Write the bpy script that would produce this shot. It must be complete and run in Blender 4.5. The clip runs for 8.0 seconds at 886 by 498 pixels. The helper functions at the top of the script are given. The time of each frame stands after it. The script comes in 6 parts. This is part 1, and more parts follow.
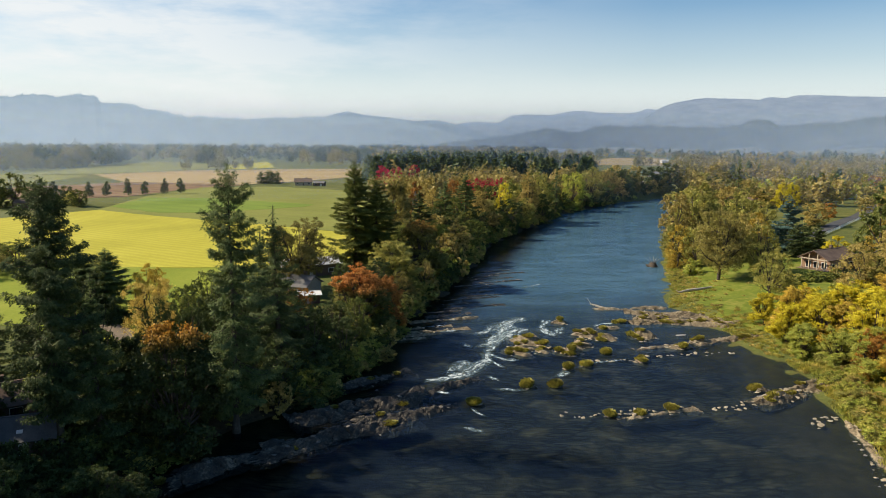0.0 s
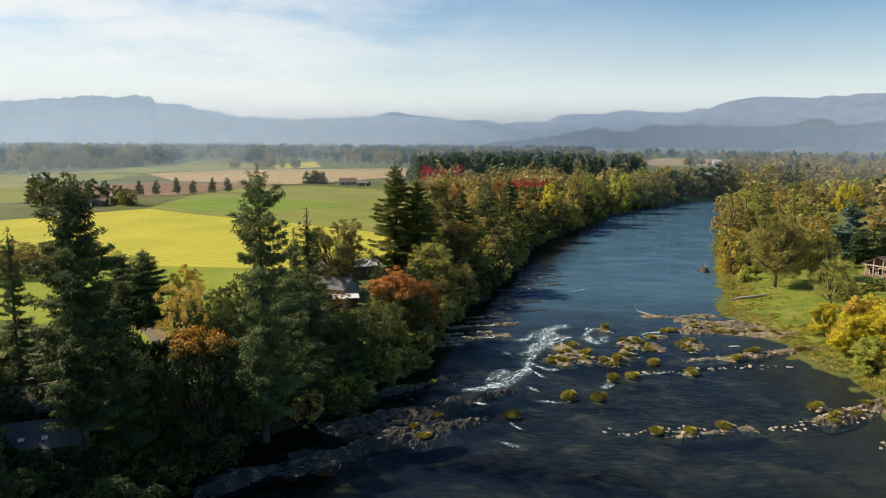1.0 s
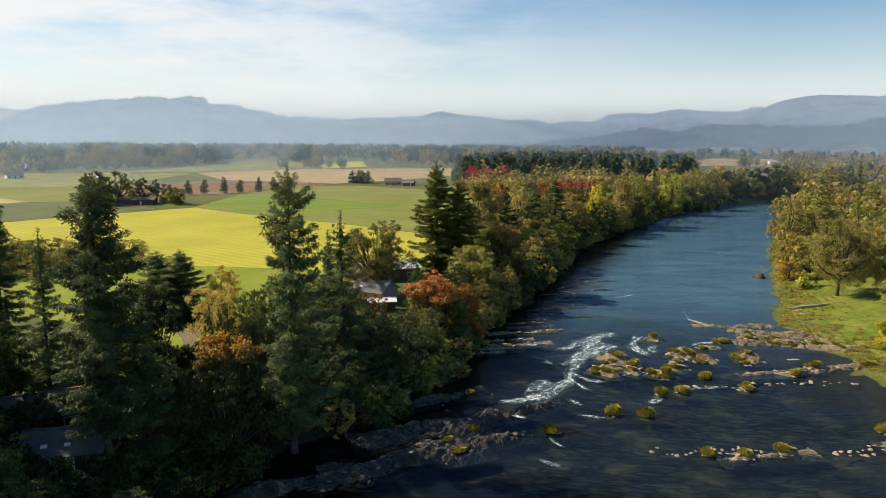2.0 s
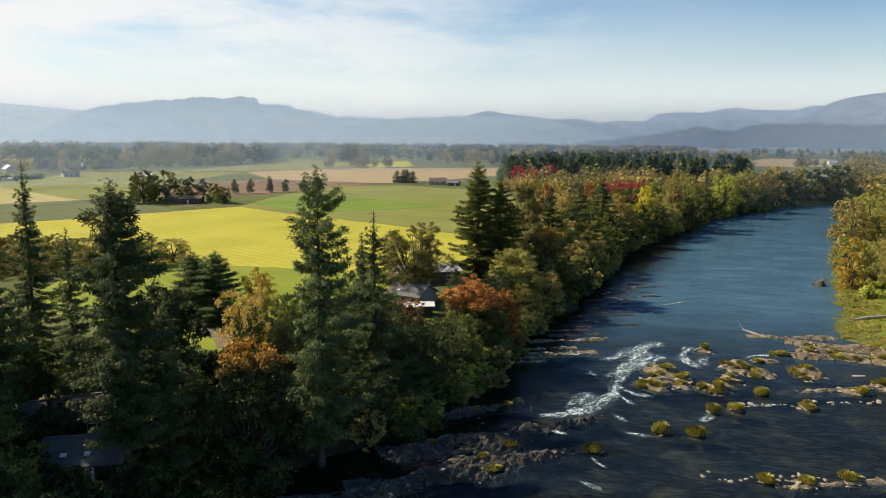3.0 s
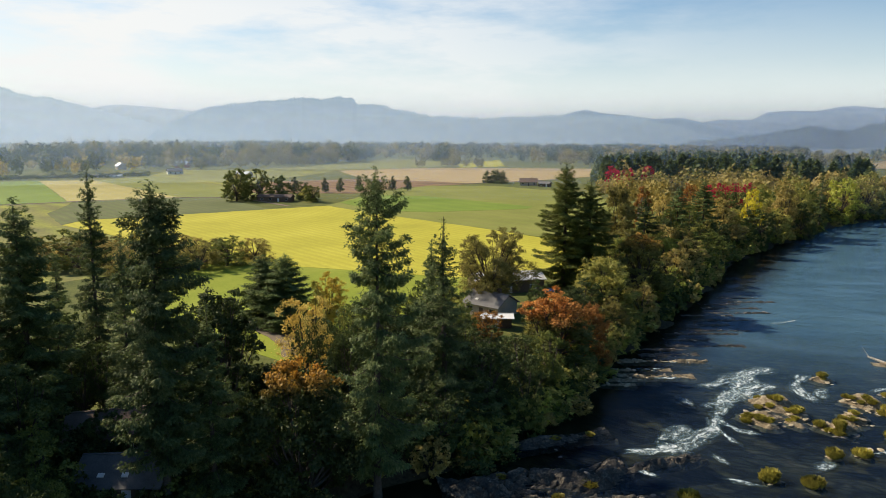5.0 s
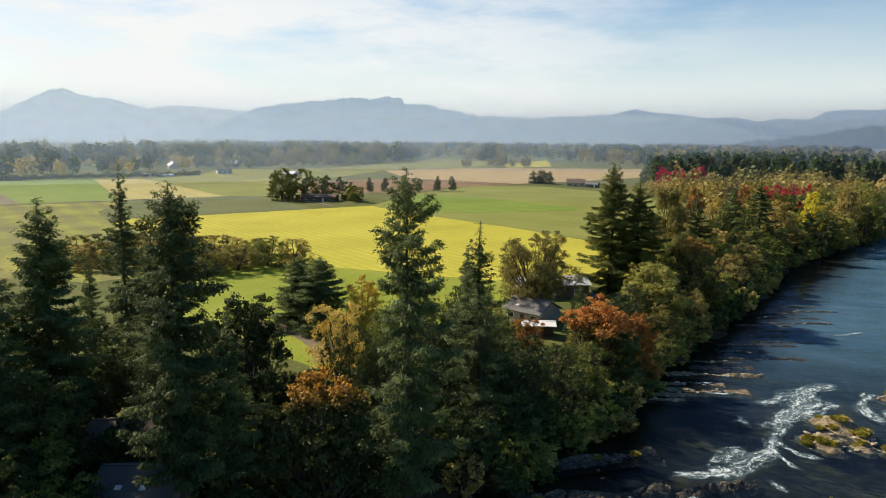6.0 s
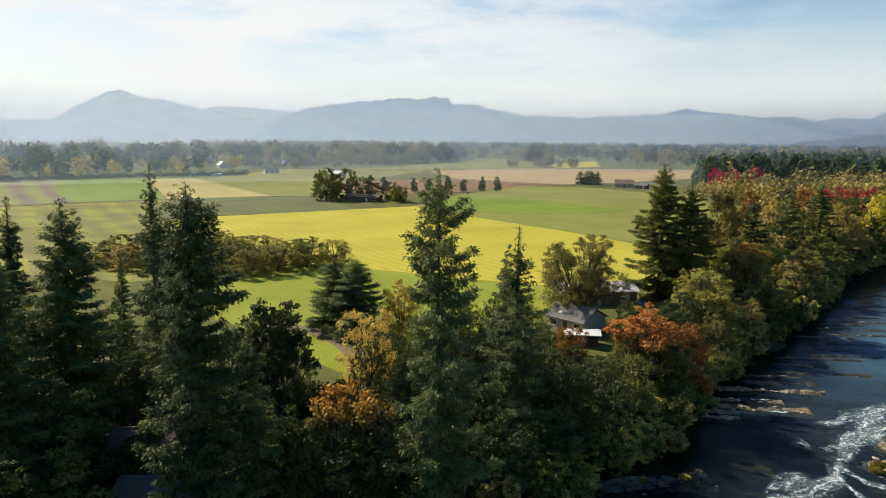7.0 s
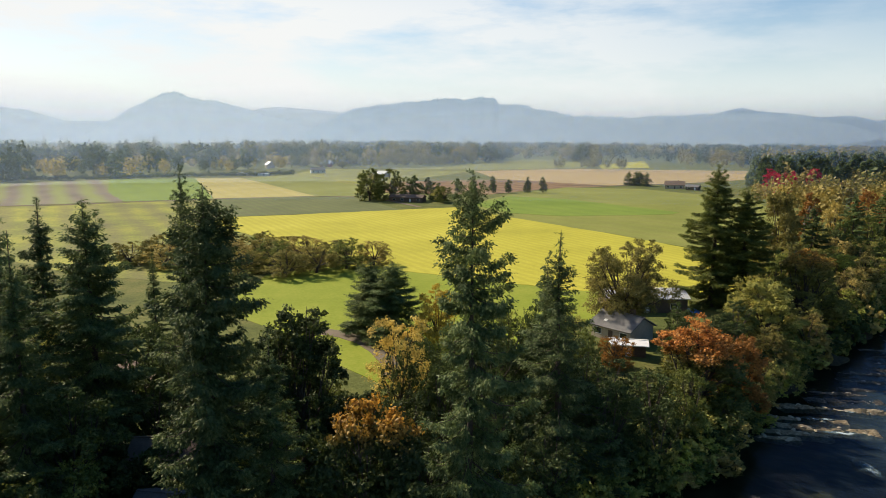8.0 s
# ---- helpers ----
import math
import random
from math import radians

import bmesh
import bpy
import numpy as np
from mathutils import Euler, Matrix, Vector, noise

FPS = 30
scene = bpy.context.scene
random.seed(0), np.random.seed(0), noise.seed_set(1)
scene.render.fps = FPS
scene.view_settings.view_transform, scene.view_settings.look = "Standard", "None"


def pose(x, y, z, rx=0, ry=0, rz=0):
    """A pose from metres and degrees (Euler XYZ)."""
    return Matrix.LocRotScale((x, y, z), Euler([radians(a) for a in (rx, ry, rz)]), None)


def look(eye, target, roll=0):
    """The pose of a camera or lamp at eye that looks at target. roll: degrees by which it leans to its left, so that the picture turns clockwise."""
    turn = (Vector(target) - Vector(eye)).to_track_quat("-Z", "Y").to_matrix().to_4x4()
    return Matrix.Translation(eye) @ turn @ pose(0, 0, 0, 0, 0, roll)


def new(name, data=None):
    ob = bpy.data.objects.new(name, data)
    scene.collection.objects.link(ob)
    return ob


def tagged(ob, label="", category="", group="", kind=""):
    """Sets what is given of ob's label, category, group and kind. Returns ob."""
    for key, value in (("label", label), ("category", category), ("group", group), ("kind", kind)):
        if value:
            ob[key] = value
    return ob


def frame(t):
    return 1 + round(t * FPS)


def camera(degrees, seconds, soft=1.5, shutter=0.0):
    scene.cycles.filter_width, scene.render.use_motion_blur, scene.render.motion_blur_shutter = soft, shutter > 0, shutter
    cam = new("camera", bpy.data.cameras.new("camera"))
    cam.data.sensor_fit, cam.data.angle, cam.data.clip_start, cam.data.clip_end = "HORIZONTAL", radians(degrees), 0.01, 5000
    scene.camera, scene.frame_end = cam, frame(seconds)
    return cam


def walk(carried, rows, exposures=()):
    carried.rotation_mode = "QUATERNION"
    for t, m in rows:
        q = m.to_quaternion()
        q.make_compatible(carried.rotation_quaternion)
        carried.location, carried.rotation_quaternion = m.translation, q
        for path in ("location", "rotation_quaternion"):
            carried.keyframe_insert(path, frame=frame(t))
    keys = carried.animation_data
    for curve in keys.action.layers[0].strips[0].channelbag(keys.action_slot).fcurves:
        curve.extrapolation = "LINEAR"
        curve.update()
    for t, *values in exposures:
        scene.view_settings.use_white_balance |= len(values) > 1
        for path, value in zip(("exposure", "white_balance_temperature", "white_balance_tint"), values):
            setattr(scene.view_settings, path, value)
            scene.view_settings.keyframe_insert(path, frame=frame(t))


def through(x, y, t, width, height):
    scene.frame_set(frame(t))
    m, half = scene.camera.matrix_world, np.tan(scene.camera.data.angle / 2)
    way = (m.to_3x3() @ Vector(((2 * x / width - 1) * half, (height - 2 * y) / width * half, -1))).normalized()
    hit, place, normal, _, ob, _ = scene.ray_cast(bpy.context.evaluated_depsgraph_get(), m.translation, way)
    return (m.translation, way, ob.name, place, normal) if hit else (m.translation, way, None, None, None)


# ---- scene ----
cam = camera(64.0, 8.0, 0.8)
# seconds, x, y, z, yaw (to the left), pitch, lean
ROWS = [
    (0.0, 0.00, 0.00, 45.00, 0.00, -8.85, 0.39),
    (0.5, 0.60, 2.53, 45.02, 1.86, -8.87, 0.39),
    (1.0, 1.20, 5.15, 45.04, 3.73, -8.89, 0.38),
    (1.5, 1.72, 7.85, 45.03, 5.62, -8.91, 0.37),
    (3.0, 2.72, 16.38, 44.97, 11.27, -8.99, 0.36),
    (3.5, 2.87, 19.25, 44.93, 13.13, -9.01, 0.38),
    (4.0, 2.93, 22.02, 44.90, 15.02, -9.03, 0.41),
    (4.5, 2.83, 24.80, 44.88, 16.89, -9.05, 0.42),
    (6.0, 2.27, 33.04, 44.81, 22.57, -9.11, 0.42),
    (6.5, 1.84, 35.75, 44.77, 24.46, -9.12, 0.41),
    (7.0, 1.30, 38.44, 44.70, 26.32, -9.13, 0.39),
    (7.5, 0.69, 41.08, 44.61, 28.20, -9.13, 0.37),
    (8.0, 0.03, 43.65, 44.52, 30.06, -9.13, 0.34),
]
walk(cam, [(t, pose(x, y, z, 0, 0, yaw) @ pose(0, 0, 0, 90 + pitch) @ pose(0, 0, 0, 0, 0, lean)) for t, x, y, z, yaw, pitch, lean in ROWS])

# ---- light ----
SUN_EL, SUN_AZ = 36.0, 80.0          # degrees; azimuth counted to the left of +y
sun_from = Vector((-math.sin(radians(SUN_AZ)) * math.cos(radians(SUN_EL)), math.cos(radians(SUN_AZ)) * math.cos(radians(SUN_EL)), math.sin(radians(SUN_EL))))
sun = new("sun", bpy.data.lights.new("sun", "SUN"))
sun.data.energy, sun.data.angle, sun.data.color = 6.2, radians(0.6), (1.0, 0.88, 0.69)
sun.matrix_world = look(sun_from * 300, (0, 0, 0))

world = bpy.data.worlds.new("world")
scene.world = world
world.use_nodes = True
wn, wl = world.node_tree.nodes, world.node_tree.links
wn.clear()
sky = wn.new("ShaderNodeTexSky")
sky.sky_type, sky.sun_disc = "NISHITA", False
sky.sun_elevation, sky.sun_rotation = radians(SUN_EL), radians(-SUN_AZ)
sky.air_density, sky.dust_density, sky.ozone_density = 1.0, 0.7, 2.0


def wmath(op, a, b):
    """A maths node of the world: two numbers or sockets."""
    m = wn.new("ShaderNodeMath")
    m.operation = op
    for k, v in enumerate((a, b)):
        if isinstance(v, (int, float)):
            m.inputs[k].default_value = v
        else:
            wl.new(v, m.inputs[k])
    return m.outputs[0]


def wmix(fac, a, b):
    m = wn.new("ShaderNodeMix")
    m.data_type = "RGBA"
    for name, v in (("Factor", fac), ("A", a), ("B", b)):
        if isinstance(v, tuple):
            m.inputs[name].default_value = (*v, 1)
        else:
            wl.new(v, m.inputs[name])
    return m.outputs["Result"]


def wramp(source, stops):
    r = wn.new("ShaderNodeValToRGB")
    e = r.color_ramp.elements
    while len(e) < len(stops):
        e.new(0.5)
    for el, (p, v) in zip(e, stops):
        el.position, el.color = p, (v, v, v, 1)
    wl.new(source, r.inputs["Fac"])
    return r.outputs["Color"]


SKY = 0.135
coord = wn.new("ShaderNodeTexCoord")
axes = wn.new("ShaderNodeSeparateXYZ")
wl.new(coord.outputs["Generated"], axes.inputs[0])
# morning haze over the horizon, and a thin veil of cloud that is brightest towards the sun
haze = wramp(axes.outputs["Z"], [(0.0, 0.92), (0.045, 0.80), (0.10, 0.40), (0.17, 0.10), (0.30, 0.02)])
side = wmath("MULTIPLY_ADD", axes.outputs["X"], -0.5)
side.node.inputs[2].default_value = 0.5
stretch = wn.new("ShaderNodeMapping")
stretch.inputs["Scale"].default_value = (1.6, 1.6, 7.0)
stretch.inputs["Rotation"].default_value = (0.12, 0.06, 0.4)
wl.new(coord.outputs["Generated"], stretch.inputs["Vector"])
cirrus = wn.new("ShaderNodeTexNoise")
cirrus.inputs["Scale"].default_value, cirrus.inputs["Detail"].default_value, cirrus.inputs["Roughness"].default_value = 2.3, 8.0, 0.58
wl.new(stretch.outputs["Vector"], cirrus.inputs["Vector"])
veil = wmath("MULTIPLY", wramp(cirrus.outputs["Fac"], [(0.40, 0.24), (0.57, 1.0)]), wramp(side, [(0.36, 0.02), (0.50, 0.22), (0.66, 0.75), (0.84, 1.0)]))
veil = wmath("MULTIPLY", veil, wramp(axes.outputs["Z"], [(0.16, 1.0), (0.45, 0.15)]))
vivid = wn.new("ShaderNodeHueSaturation")
vivid.inputs["Saturation"].default_value, vivid.inputs["Value"].default_value = 1.4, 0.75
wl.new(sky.outputs["Color"], vivid.inputs["Color"])
clear_air = wmix(haze, vivid.outputs["Color"], (0.72 / SKY, 0.77 / SKY, 0.78 / SKY))
whole = wmix(veil, clear_air, (0.78 / SKY, 0.79 / SKY, 0.78 / SKY))
back = wn.new("ShaderNodeBackground")
back.inputs["Strength"].default_value = SKY
wout = wn.new("ShaderNodeOutputWorld")
wl.new(whole, back.inputs["Color"])
wl.new(back.outputs["Background"], wout.inputs["Surface"])
scene.view_settings.exposure = 0.24

# ---- materials ----
def material(name):
    m = bpy.data.materials.new(name)
    m.use_nodes = True
    m.node_tree.nodes.clear()
    return m, m.node_tree.nodes, m.node_tree.links


def ramped(n, l, source, stops):
    """A colour ramp over a value."""
    r = n.new("ShaderNodeValToRGB")
    e = r.color_ramp.elements
    while len(e) < len(stops):
        e.new(0.5)
    for el, (p, c) in zip(e, stops):
        el.position, el.color = p, (*c, 1)
    l.new(source, r.inputs["Fac"])
    return r.outputs["Color"]


def noise_at(n, l, scale, detail=4.0, rough=0.55, vector=None):
    t = n.new("ShaderNodeTexNoise")
    t.inputs["Scale"].default_value, t.inputs["Detail"].default_value, t.inputs["Roughness"].default_value = scale, detail, rough
    if vector is not None:
        l.new(vector, t.inputs["Vector"])
    return t.outputs["Fac"]


def place_of(n, l, scale=(1, 1, 1), turn=0.0):
    g = n.new("ShaderNodeNewGeometry")
    m = n.new("ShaderNodeMapping")
    m.inputs["Scale"].default_value = scale
    m.inputs["Rotation"].default_value = (0, 0, radians(turn))
    l.new(g.outputs["Position"], m.inputs["Vector"])
    return m.outputs["Vector"]


def blend(n, l, fac, a, b, how="MIX"):
    m = n.new("ShaderNodeMix")
    m.data_type, m.blend_type = "RGBA", how
    for sock, v in (("Factor", fac), ("A", a), ("B", b)):
        s = m.inputs[sock]
        if isinstance(v, (int, float)):
            s.default_value = v
        elif isinstance(v, tuple):
            s.default_value = (*v, 1)
        else:
            l.new(v, s)
    return m.outputs["Result"]


def leaf_material(name, dark, mid, light, crest=None, through=0.32):
    """Foliage that differs from leaf to leaf and tree to tree, lit from both sides. crest: two colours of leaves that have turned in the top of the crown, and the share of its height at which they begin."""
    m, n, l = material(name)
    geo = n.new("ShaderNodeNewGeometry")
    info = n.new("ShaderNodeObjectInfo")
    patch = noise_at(n, l, 0.35, 3.0, 0.6, place_of(n, l))
    mixv = n.new("ShaderNodeMath")
    mixv.operation = "MULTIPLY_ADD"
    l.new(geo.outputs["Random Per Island"], mixv.inputs[0])
    mixv.inputs[1].default_value = 0.34
    shift = n.new("ShaderNodeMath")
    shift.operation = "MULTIPLY_ADD"
    l.new(patch, shift.inputs[0])
    shift.inputs[1].default_value, shift.inputs[2].default_value = 1.35, -0.36
    l.new(shift.outputs[0], mixv.inputs[2])
    col = ramped(n, l, mixv.outputs[0], [(0.05, dark), (0.5, mid), (0.95, light)])
    if crest:
        tc = n.new("ShaderNodeTexCoord")
        high = n.new("ShaderNodeSeparateXYZ")
        l.new(tc.outputs["Object"], high.inputs[0])
        turn = n.new("ShaderNodeMapRange")
        turn.inputs["From Min"].default_value, turn.inputs["From Max"].default_value = crest[2] * 15, crest[2] * 15 + 3.0
        l.new(high.outputs["Z"], turn.inputs["Value"])
        col = blend(n, l, turn.outputs[0], col, ramped(n, l, geo.outputs["Random Per Island"], [(0.1, crest[0]), (0.8, crest[1])]))
    hsv = n.new("ShaderNodeHueSaturation")
    wob = n.new("ShaderNodeMath")
    wob.operation = "MULTIPLY_ADD"
    l.new(info.outputs["Random"], wob.inputs[0])
    wob.inputs[1].default_value, wob.inputs[2].default_value = 0.5, 0.75
    l.new(wob.outputs[0], hsv.inputs["Value"])
    l.new(col, hsv.inputs["Color"])
    d = n.new("ShaderNodeBsdfDiffuse")
    t = n.new("ShaderNodeBsdfTranslucent")
    g = n.new("ShaderNodeBsdfGlossy")
    g.inputs["Roughness"].default_value = 0.5
    l.new(hsv.outputs["Color"], d.inputs["Color"])
    l.new(hsv.outputs["Color"], t.inputs["Color"])
    g.inputs["Color"].default_value = (0.5, 0.5, 0.45, 1)
    a = n.new("ShaderNodeMixShader")
    a.inputs[0].default_value = through
    l.new(d.outputs[0], a.inputs[1])
    l.new(t.outputs[0], a.inputs[2])
    b = n.new("ShaderNodeMixShader")
    b.inputs[0].default_value = 0.04
    l.new(a.outputs[0], b.inputs[1])
    l.new(g.outputs[0], b.inputs[2])
    o = n.new("ShaderNodeOutputMaterial")
    l.new(b.outputs[0], o.inputs["Surface"])
    return m


def surface(name, stops, scale=1.0, fine=8.0, rough=0.8, bump=0.3, metal=0.0, turn=0.0, stretch=(1, 1, 1), rows=None, island=0.0, bump_scale=None):
    """A general rough surface: colour ramp over two scales of noise, bump, and rows of a crop if asked."""
    m, n, l = material(name)
    v = place_of(n, l, stretch, turn)
    big, small = noise_at(n, l, scale, 5.0, 0.6, v), noise_at(n, l, fine, 4.0, 0.6, v)
    mean = n.new("ShaderNodeMath")
    mean.operation = "MULTIPLY_ADD"
    l.new(small, mean.inputs[0])
    mean.inputs[1].default_value = 0.45
    half = n.new("ShaderNodeMath")
    half.operation = "MULTIPLY"
    half.inputs[1].default_value = 0.6
    l.new(big, half.inputs[0])
    l.new(half.outputs[0], mean.inputs[2])
    value = mean.outputs[0]
    if island:
        geo = n.new("ShaderNodeNewGeometry")
        add = n.new("ShaderNodeMath")
        add.operation = "MULTIPLY_ADD"
        l.new(geo.outputs["Random Per Island"], add.inputs[0])
        add.inputs[1].default_value = island
        l.new(value, add.inputs[2])
        value = add.outputs[0]
    col = ramped(n, l, value, stops)
    if rows:
        angle, spacing, depth, other = rows
        w = n.new("ShaderNodeTexWave")
        w.inputs["Scale"].default_value = 0.314 / spacing
        w.inputs["Distortion"].default_value, w.inputs["Detail"].default_value, w.inputs["Detail Scale"].default_value = 2.2, 3.0, 0.6
        l.new(place_of(n, l, (1, 1, 1), angle), w.inputs["Vector"])
        k = n.new("ShaderNodeMath")
        k.operation = "MULTIPLY"
        k.inputs[1].default_value = depth
        l.new(w.outputs["Fac"], k.inputs[0])
        col = blend(n, l, k.outputs[0], col, other)
    p = n.new("ShaderNodeBsdfPrincipled")
    p.inputs["Roughness"].default_value, p.inputs["Metallic"].default_value = rough, metal
    p.inputs["Specular IOR Level"].default_value = 0.15 if rough > 0.8 else 0.3
    l.new(col, p.inputs["Base Color"])
    b = n.new("ShaderNodeBump")
    b.inputs["Strength"].default_value = bump
    b.inputs["Distance"].default_value = bump_scale or 0.5 / fine
    l.new(value, b.inputs["Height"])
    l.new(b.outputs[0], p.inputs["Normal"])
    o = n.new("ShaderNodeOutputMaterial")
    l.new(p.outputs[0], o.inputs["Surface"])
    return m


HUES = {
    "fir": leaf_material("fir_needles", (0.035, 0.055, 0.018), (0.106, 0.143, 0.044), (0.244, 0.262, 0.085), None, 0.26),
    "blue": leaf_material("spruce_needles", (0.041, 0.081, 0.068), (0.095, 0.162, 0.135), (0.176, 0.243, 0.203)),
    "dark": leaf_material("dark_leaves", (0.028, 0.044, 0.013), (0.068, 0.092, 0.023), (0.150, 0.168, 0.043)),
    "green": leaf_material("green_leaves", (0.048, 0.072, 0.015), (0.145, 0.166, 0.032), (0.3, 0.288, 0.056)),
    "olive": leaf_material("olive_leaves", (0.140, 0.140, 0.034), (0.336, 0.319, 0.069), (0.627, 0.504, 0.123)),
    "lime": leaf_material("yellow_green_leaves", (0.143, 0.181, 0.030), (0.344, 0.363, 0.061), (0.606, 0.524, 0.101)),
    "gold": leaf_material("golden_leaves", (0.2, 0.15, 0.022), (0.5, 0.35, 0.046), (0.76, 0.55, 0.09)),
    "straw": leaf_material("straw_leaves", (0.24, 0.19, 0.04), (0.58, 0.43, 0.1), (0.8, 0.62, 0.18)),
    "yellow": leaf_material("yellow_leaves", (0.23, 0.2, 0.014), (0.6, 0.5, 0.026), (0.8, 0.7, 0.055)),
    "orange": leaf_material("orange_leaves", (0.139, 0.093, 0.023), (0.404, 0.186, 0.031), (0.683, 0.310, 0.047)),
    "rust": leaf_material("rust_leaves", (0.102, 0.058, 0.016), (0.324, 0.144, 0.031), (0.528, 0.246, 0.054)),
    "brown": leaf_material("brown_leaves", (0.173, 0.138, 0.041), (0.405, 0.315, 0.086), (0.690, 0.507, 0.152)),
    "crimson": leaf_material("crimson_leaves", (0.20, 0.012, 0.03), (0.52, 0.02, 0.06), (0.68, 0.05, 0.10)),
    "turning": leaf_material("turning_leaves", (0.022, 0.036, 0.011), (0.055, 0.075, 0.018), (0.11, 0.12, 0.03), ((0.30, 0.14, 0.020), (0.80, 0.40, 0.050), 0.80)),
    "ember": leaf_material("ember_leaves", (0.070, 0.078, 0.020), (0.190, 0.185, 0.042), (0.380, 0.330, 0.080), ((0.22, 0.12, 0.025), (0.62, 0.32, 0.055), 0.74)),
    "russet": leaf_material("russet_leaves", (0.036, 0.050, 0.013), (0.100, 0.112, 0.026), (0.210, 0.190, 0.046), ((0.20, 0.085, 0.020), (0.58, 0.245, 0.050), 0.56)),
    "oak": leaf_material("oak_leaves", (0.098, 0.090, 0.025), (0.247, 0.213, 0.051), (0.483, 0.374, 0.101)),
    "tuft": leaf_material("sedge_blades", (0.10, 0.09, 0.018), (0.30, 0.26, 0.045), (0.52, 0.44, 0.09)),
}
BARK = surface("bark", [(0.25, (0.035, 0.026, 0.020)), (0.55, (0.085, 0.068, 0.052)), (0.8, (0.16, 0.14, 0.115))], 0.8, 5.0, 0.95, 0.7)
PALE_BARK = surface("pale_bark", [(0.25, (0.10, 0.085, 0.07)), (0.6, (0.24, 0.21, 0.18)), (0.85, (0.38, 0.35, 0.31))], 0.8, 5.0, 0.9, 0.5)
DRIFT = surface("driftwood", [(0.25, (0.22, 0.19, 0.15)), (0.6, (0.42, 0.37, 0.30)), (0.85, (0.58, 0.53, 0.45))], 1.0, 6.0, 0.9, 0.4)
# wet rock, its colour darkened further for the shade of the near shore
LEDGE = surface("wet_shaded_bedrock", [(0.36, (0.010, 0.009, 0.007)), (0.54, (0.048, 0.040, 0.029)), (0.74, (0.24, 0.19, 0.13))], 0.5, 3.0, 0.6, 1.0, bump_scale=0.4)
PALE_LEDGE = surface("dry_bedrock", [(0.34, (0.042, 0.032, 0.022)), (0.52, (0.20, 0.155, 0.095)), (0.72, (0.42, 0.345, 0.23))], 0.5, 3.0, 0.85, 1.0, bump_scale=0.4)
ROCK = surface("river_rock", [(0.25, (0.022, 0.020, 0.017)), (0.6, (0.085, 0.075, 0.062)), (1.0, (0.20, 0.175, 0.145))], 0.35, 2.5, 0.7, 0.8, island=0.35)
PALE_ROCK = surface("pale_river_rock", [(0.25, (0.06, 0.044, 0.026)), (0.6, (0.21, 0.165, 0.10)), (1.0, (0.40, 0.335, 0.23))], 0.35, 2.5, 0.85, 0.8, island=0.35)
ROOF_DARK = surface("dark_shingles", [(0.25, (0.055, 0.054, 0.054)), (0.75, (0.135, 0.133, 0.130))], 0.5, 6.0, 0.9, 0.4)
ROOF_GREY = surface("grey_shingles", [(0.25, (0.10, 0.095, 0.09)), (0.75, (0.21, 0.20, 0.19))], 0.5, 6.0, 0.9, 0.4)
ROOF_BROWN = surface("brown_shakes", [(0.25, (0.09, 0.06, 0.045)), (0.75, (0.22, 0.16, 0.125))], 0.5, 6.0, 0.9, 0.4)
METAL_ROOF = surface("pale_metal_roof", [(0.2, (0.42, 0.41, 0.39)), (0.8, (0.66, 0.65, 0.62))], 0.3, 3.0, 0.45, 0.15, 0.2)
WHITE_PAINT = surface("white_paint", [(0.2, (0.62, 0.61, 0.58)), (0.8, (0.82, 0.81, 0.78))], 0.4, 4.0, 0.6, 0.1)
TAN_WALL = surface("tan_siding", [(0.2, (0.30, 0.24, 0.17)), (0.8, (0.48, 0.40, 0.30))], 0.5, 5.0, 0.8, 0.2)
BROWN_WALL = surface("brown_siding", [(0.2, (0.075, 0.052, 0.038)), (0.8, (0.17, 0.12, 0.085))], 0.5, 5.0, 0.85, 0.3)
CEDAR_WALL = surface("cedar_siding", [(0.2, (0.16, 0.095, 0.06)), (0.8, (0.32, 0.20, 0.13))], 0.5, 5.0, 0.8, 0.3)
RED_WALL = surface("barn_red_siding", [(0.2, (0.20, 0.035, 0.025)), (0.8, (0.34, 0.07, 0.05))], 0.5, 5.0, 0.85, 0.3)
GRAVEL = surface("gravel_drive", [(0.2, (0.11, 0.085, 0.06)), (0.8, (0.21, 0.165, 0.115))], 0.3, 6.0, 0.95, 0.4)
ASPHALT = surface("asphalt", [(0.2, (0.045, 0.045, 0.046)), (0.8, (0.10, 0.10, 0.10))], 0.3, 6.0, 0.9, 0.3)
BLUE_TARP = surface("blue_tarp", [(0.2, (0.02, 0.13, 0.42)), (0.8, (0.05, 0.25, 0.62))], 0.8, 4.0, 0.4, 0.4)


def glass_material():
    m, n, l = material("window_glass")
    p = n.new("ShaderNodeBsdfPrincipled")
    p.inputs["Base Color"].default_value = (0.02, 0.025, 0.03, 1)
    p.inputs["Roughness"].default_value = 0.06
    o = n.new("ShaderNodeOutputMaterial")
    l.new(p.outputs[0], o.inputs["Surface"])
    return m


GLASS = glass_material()


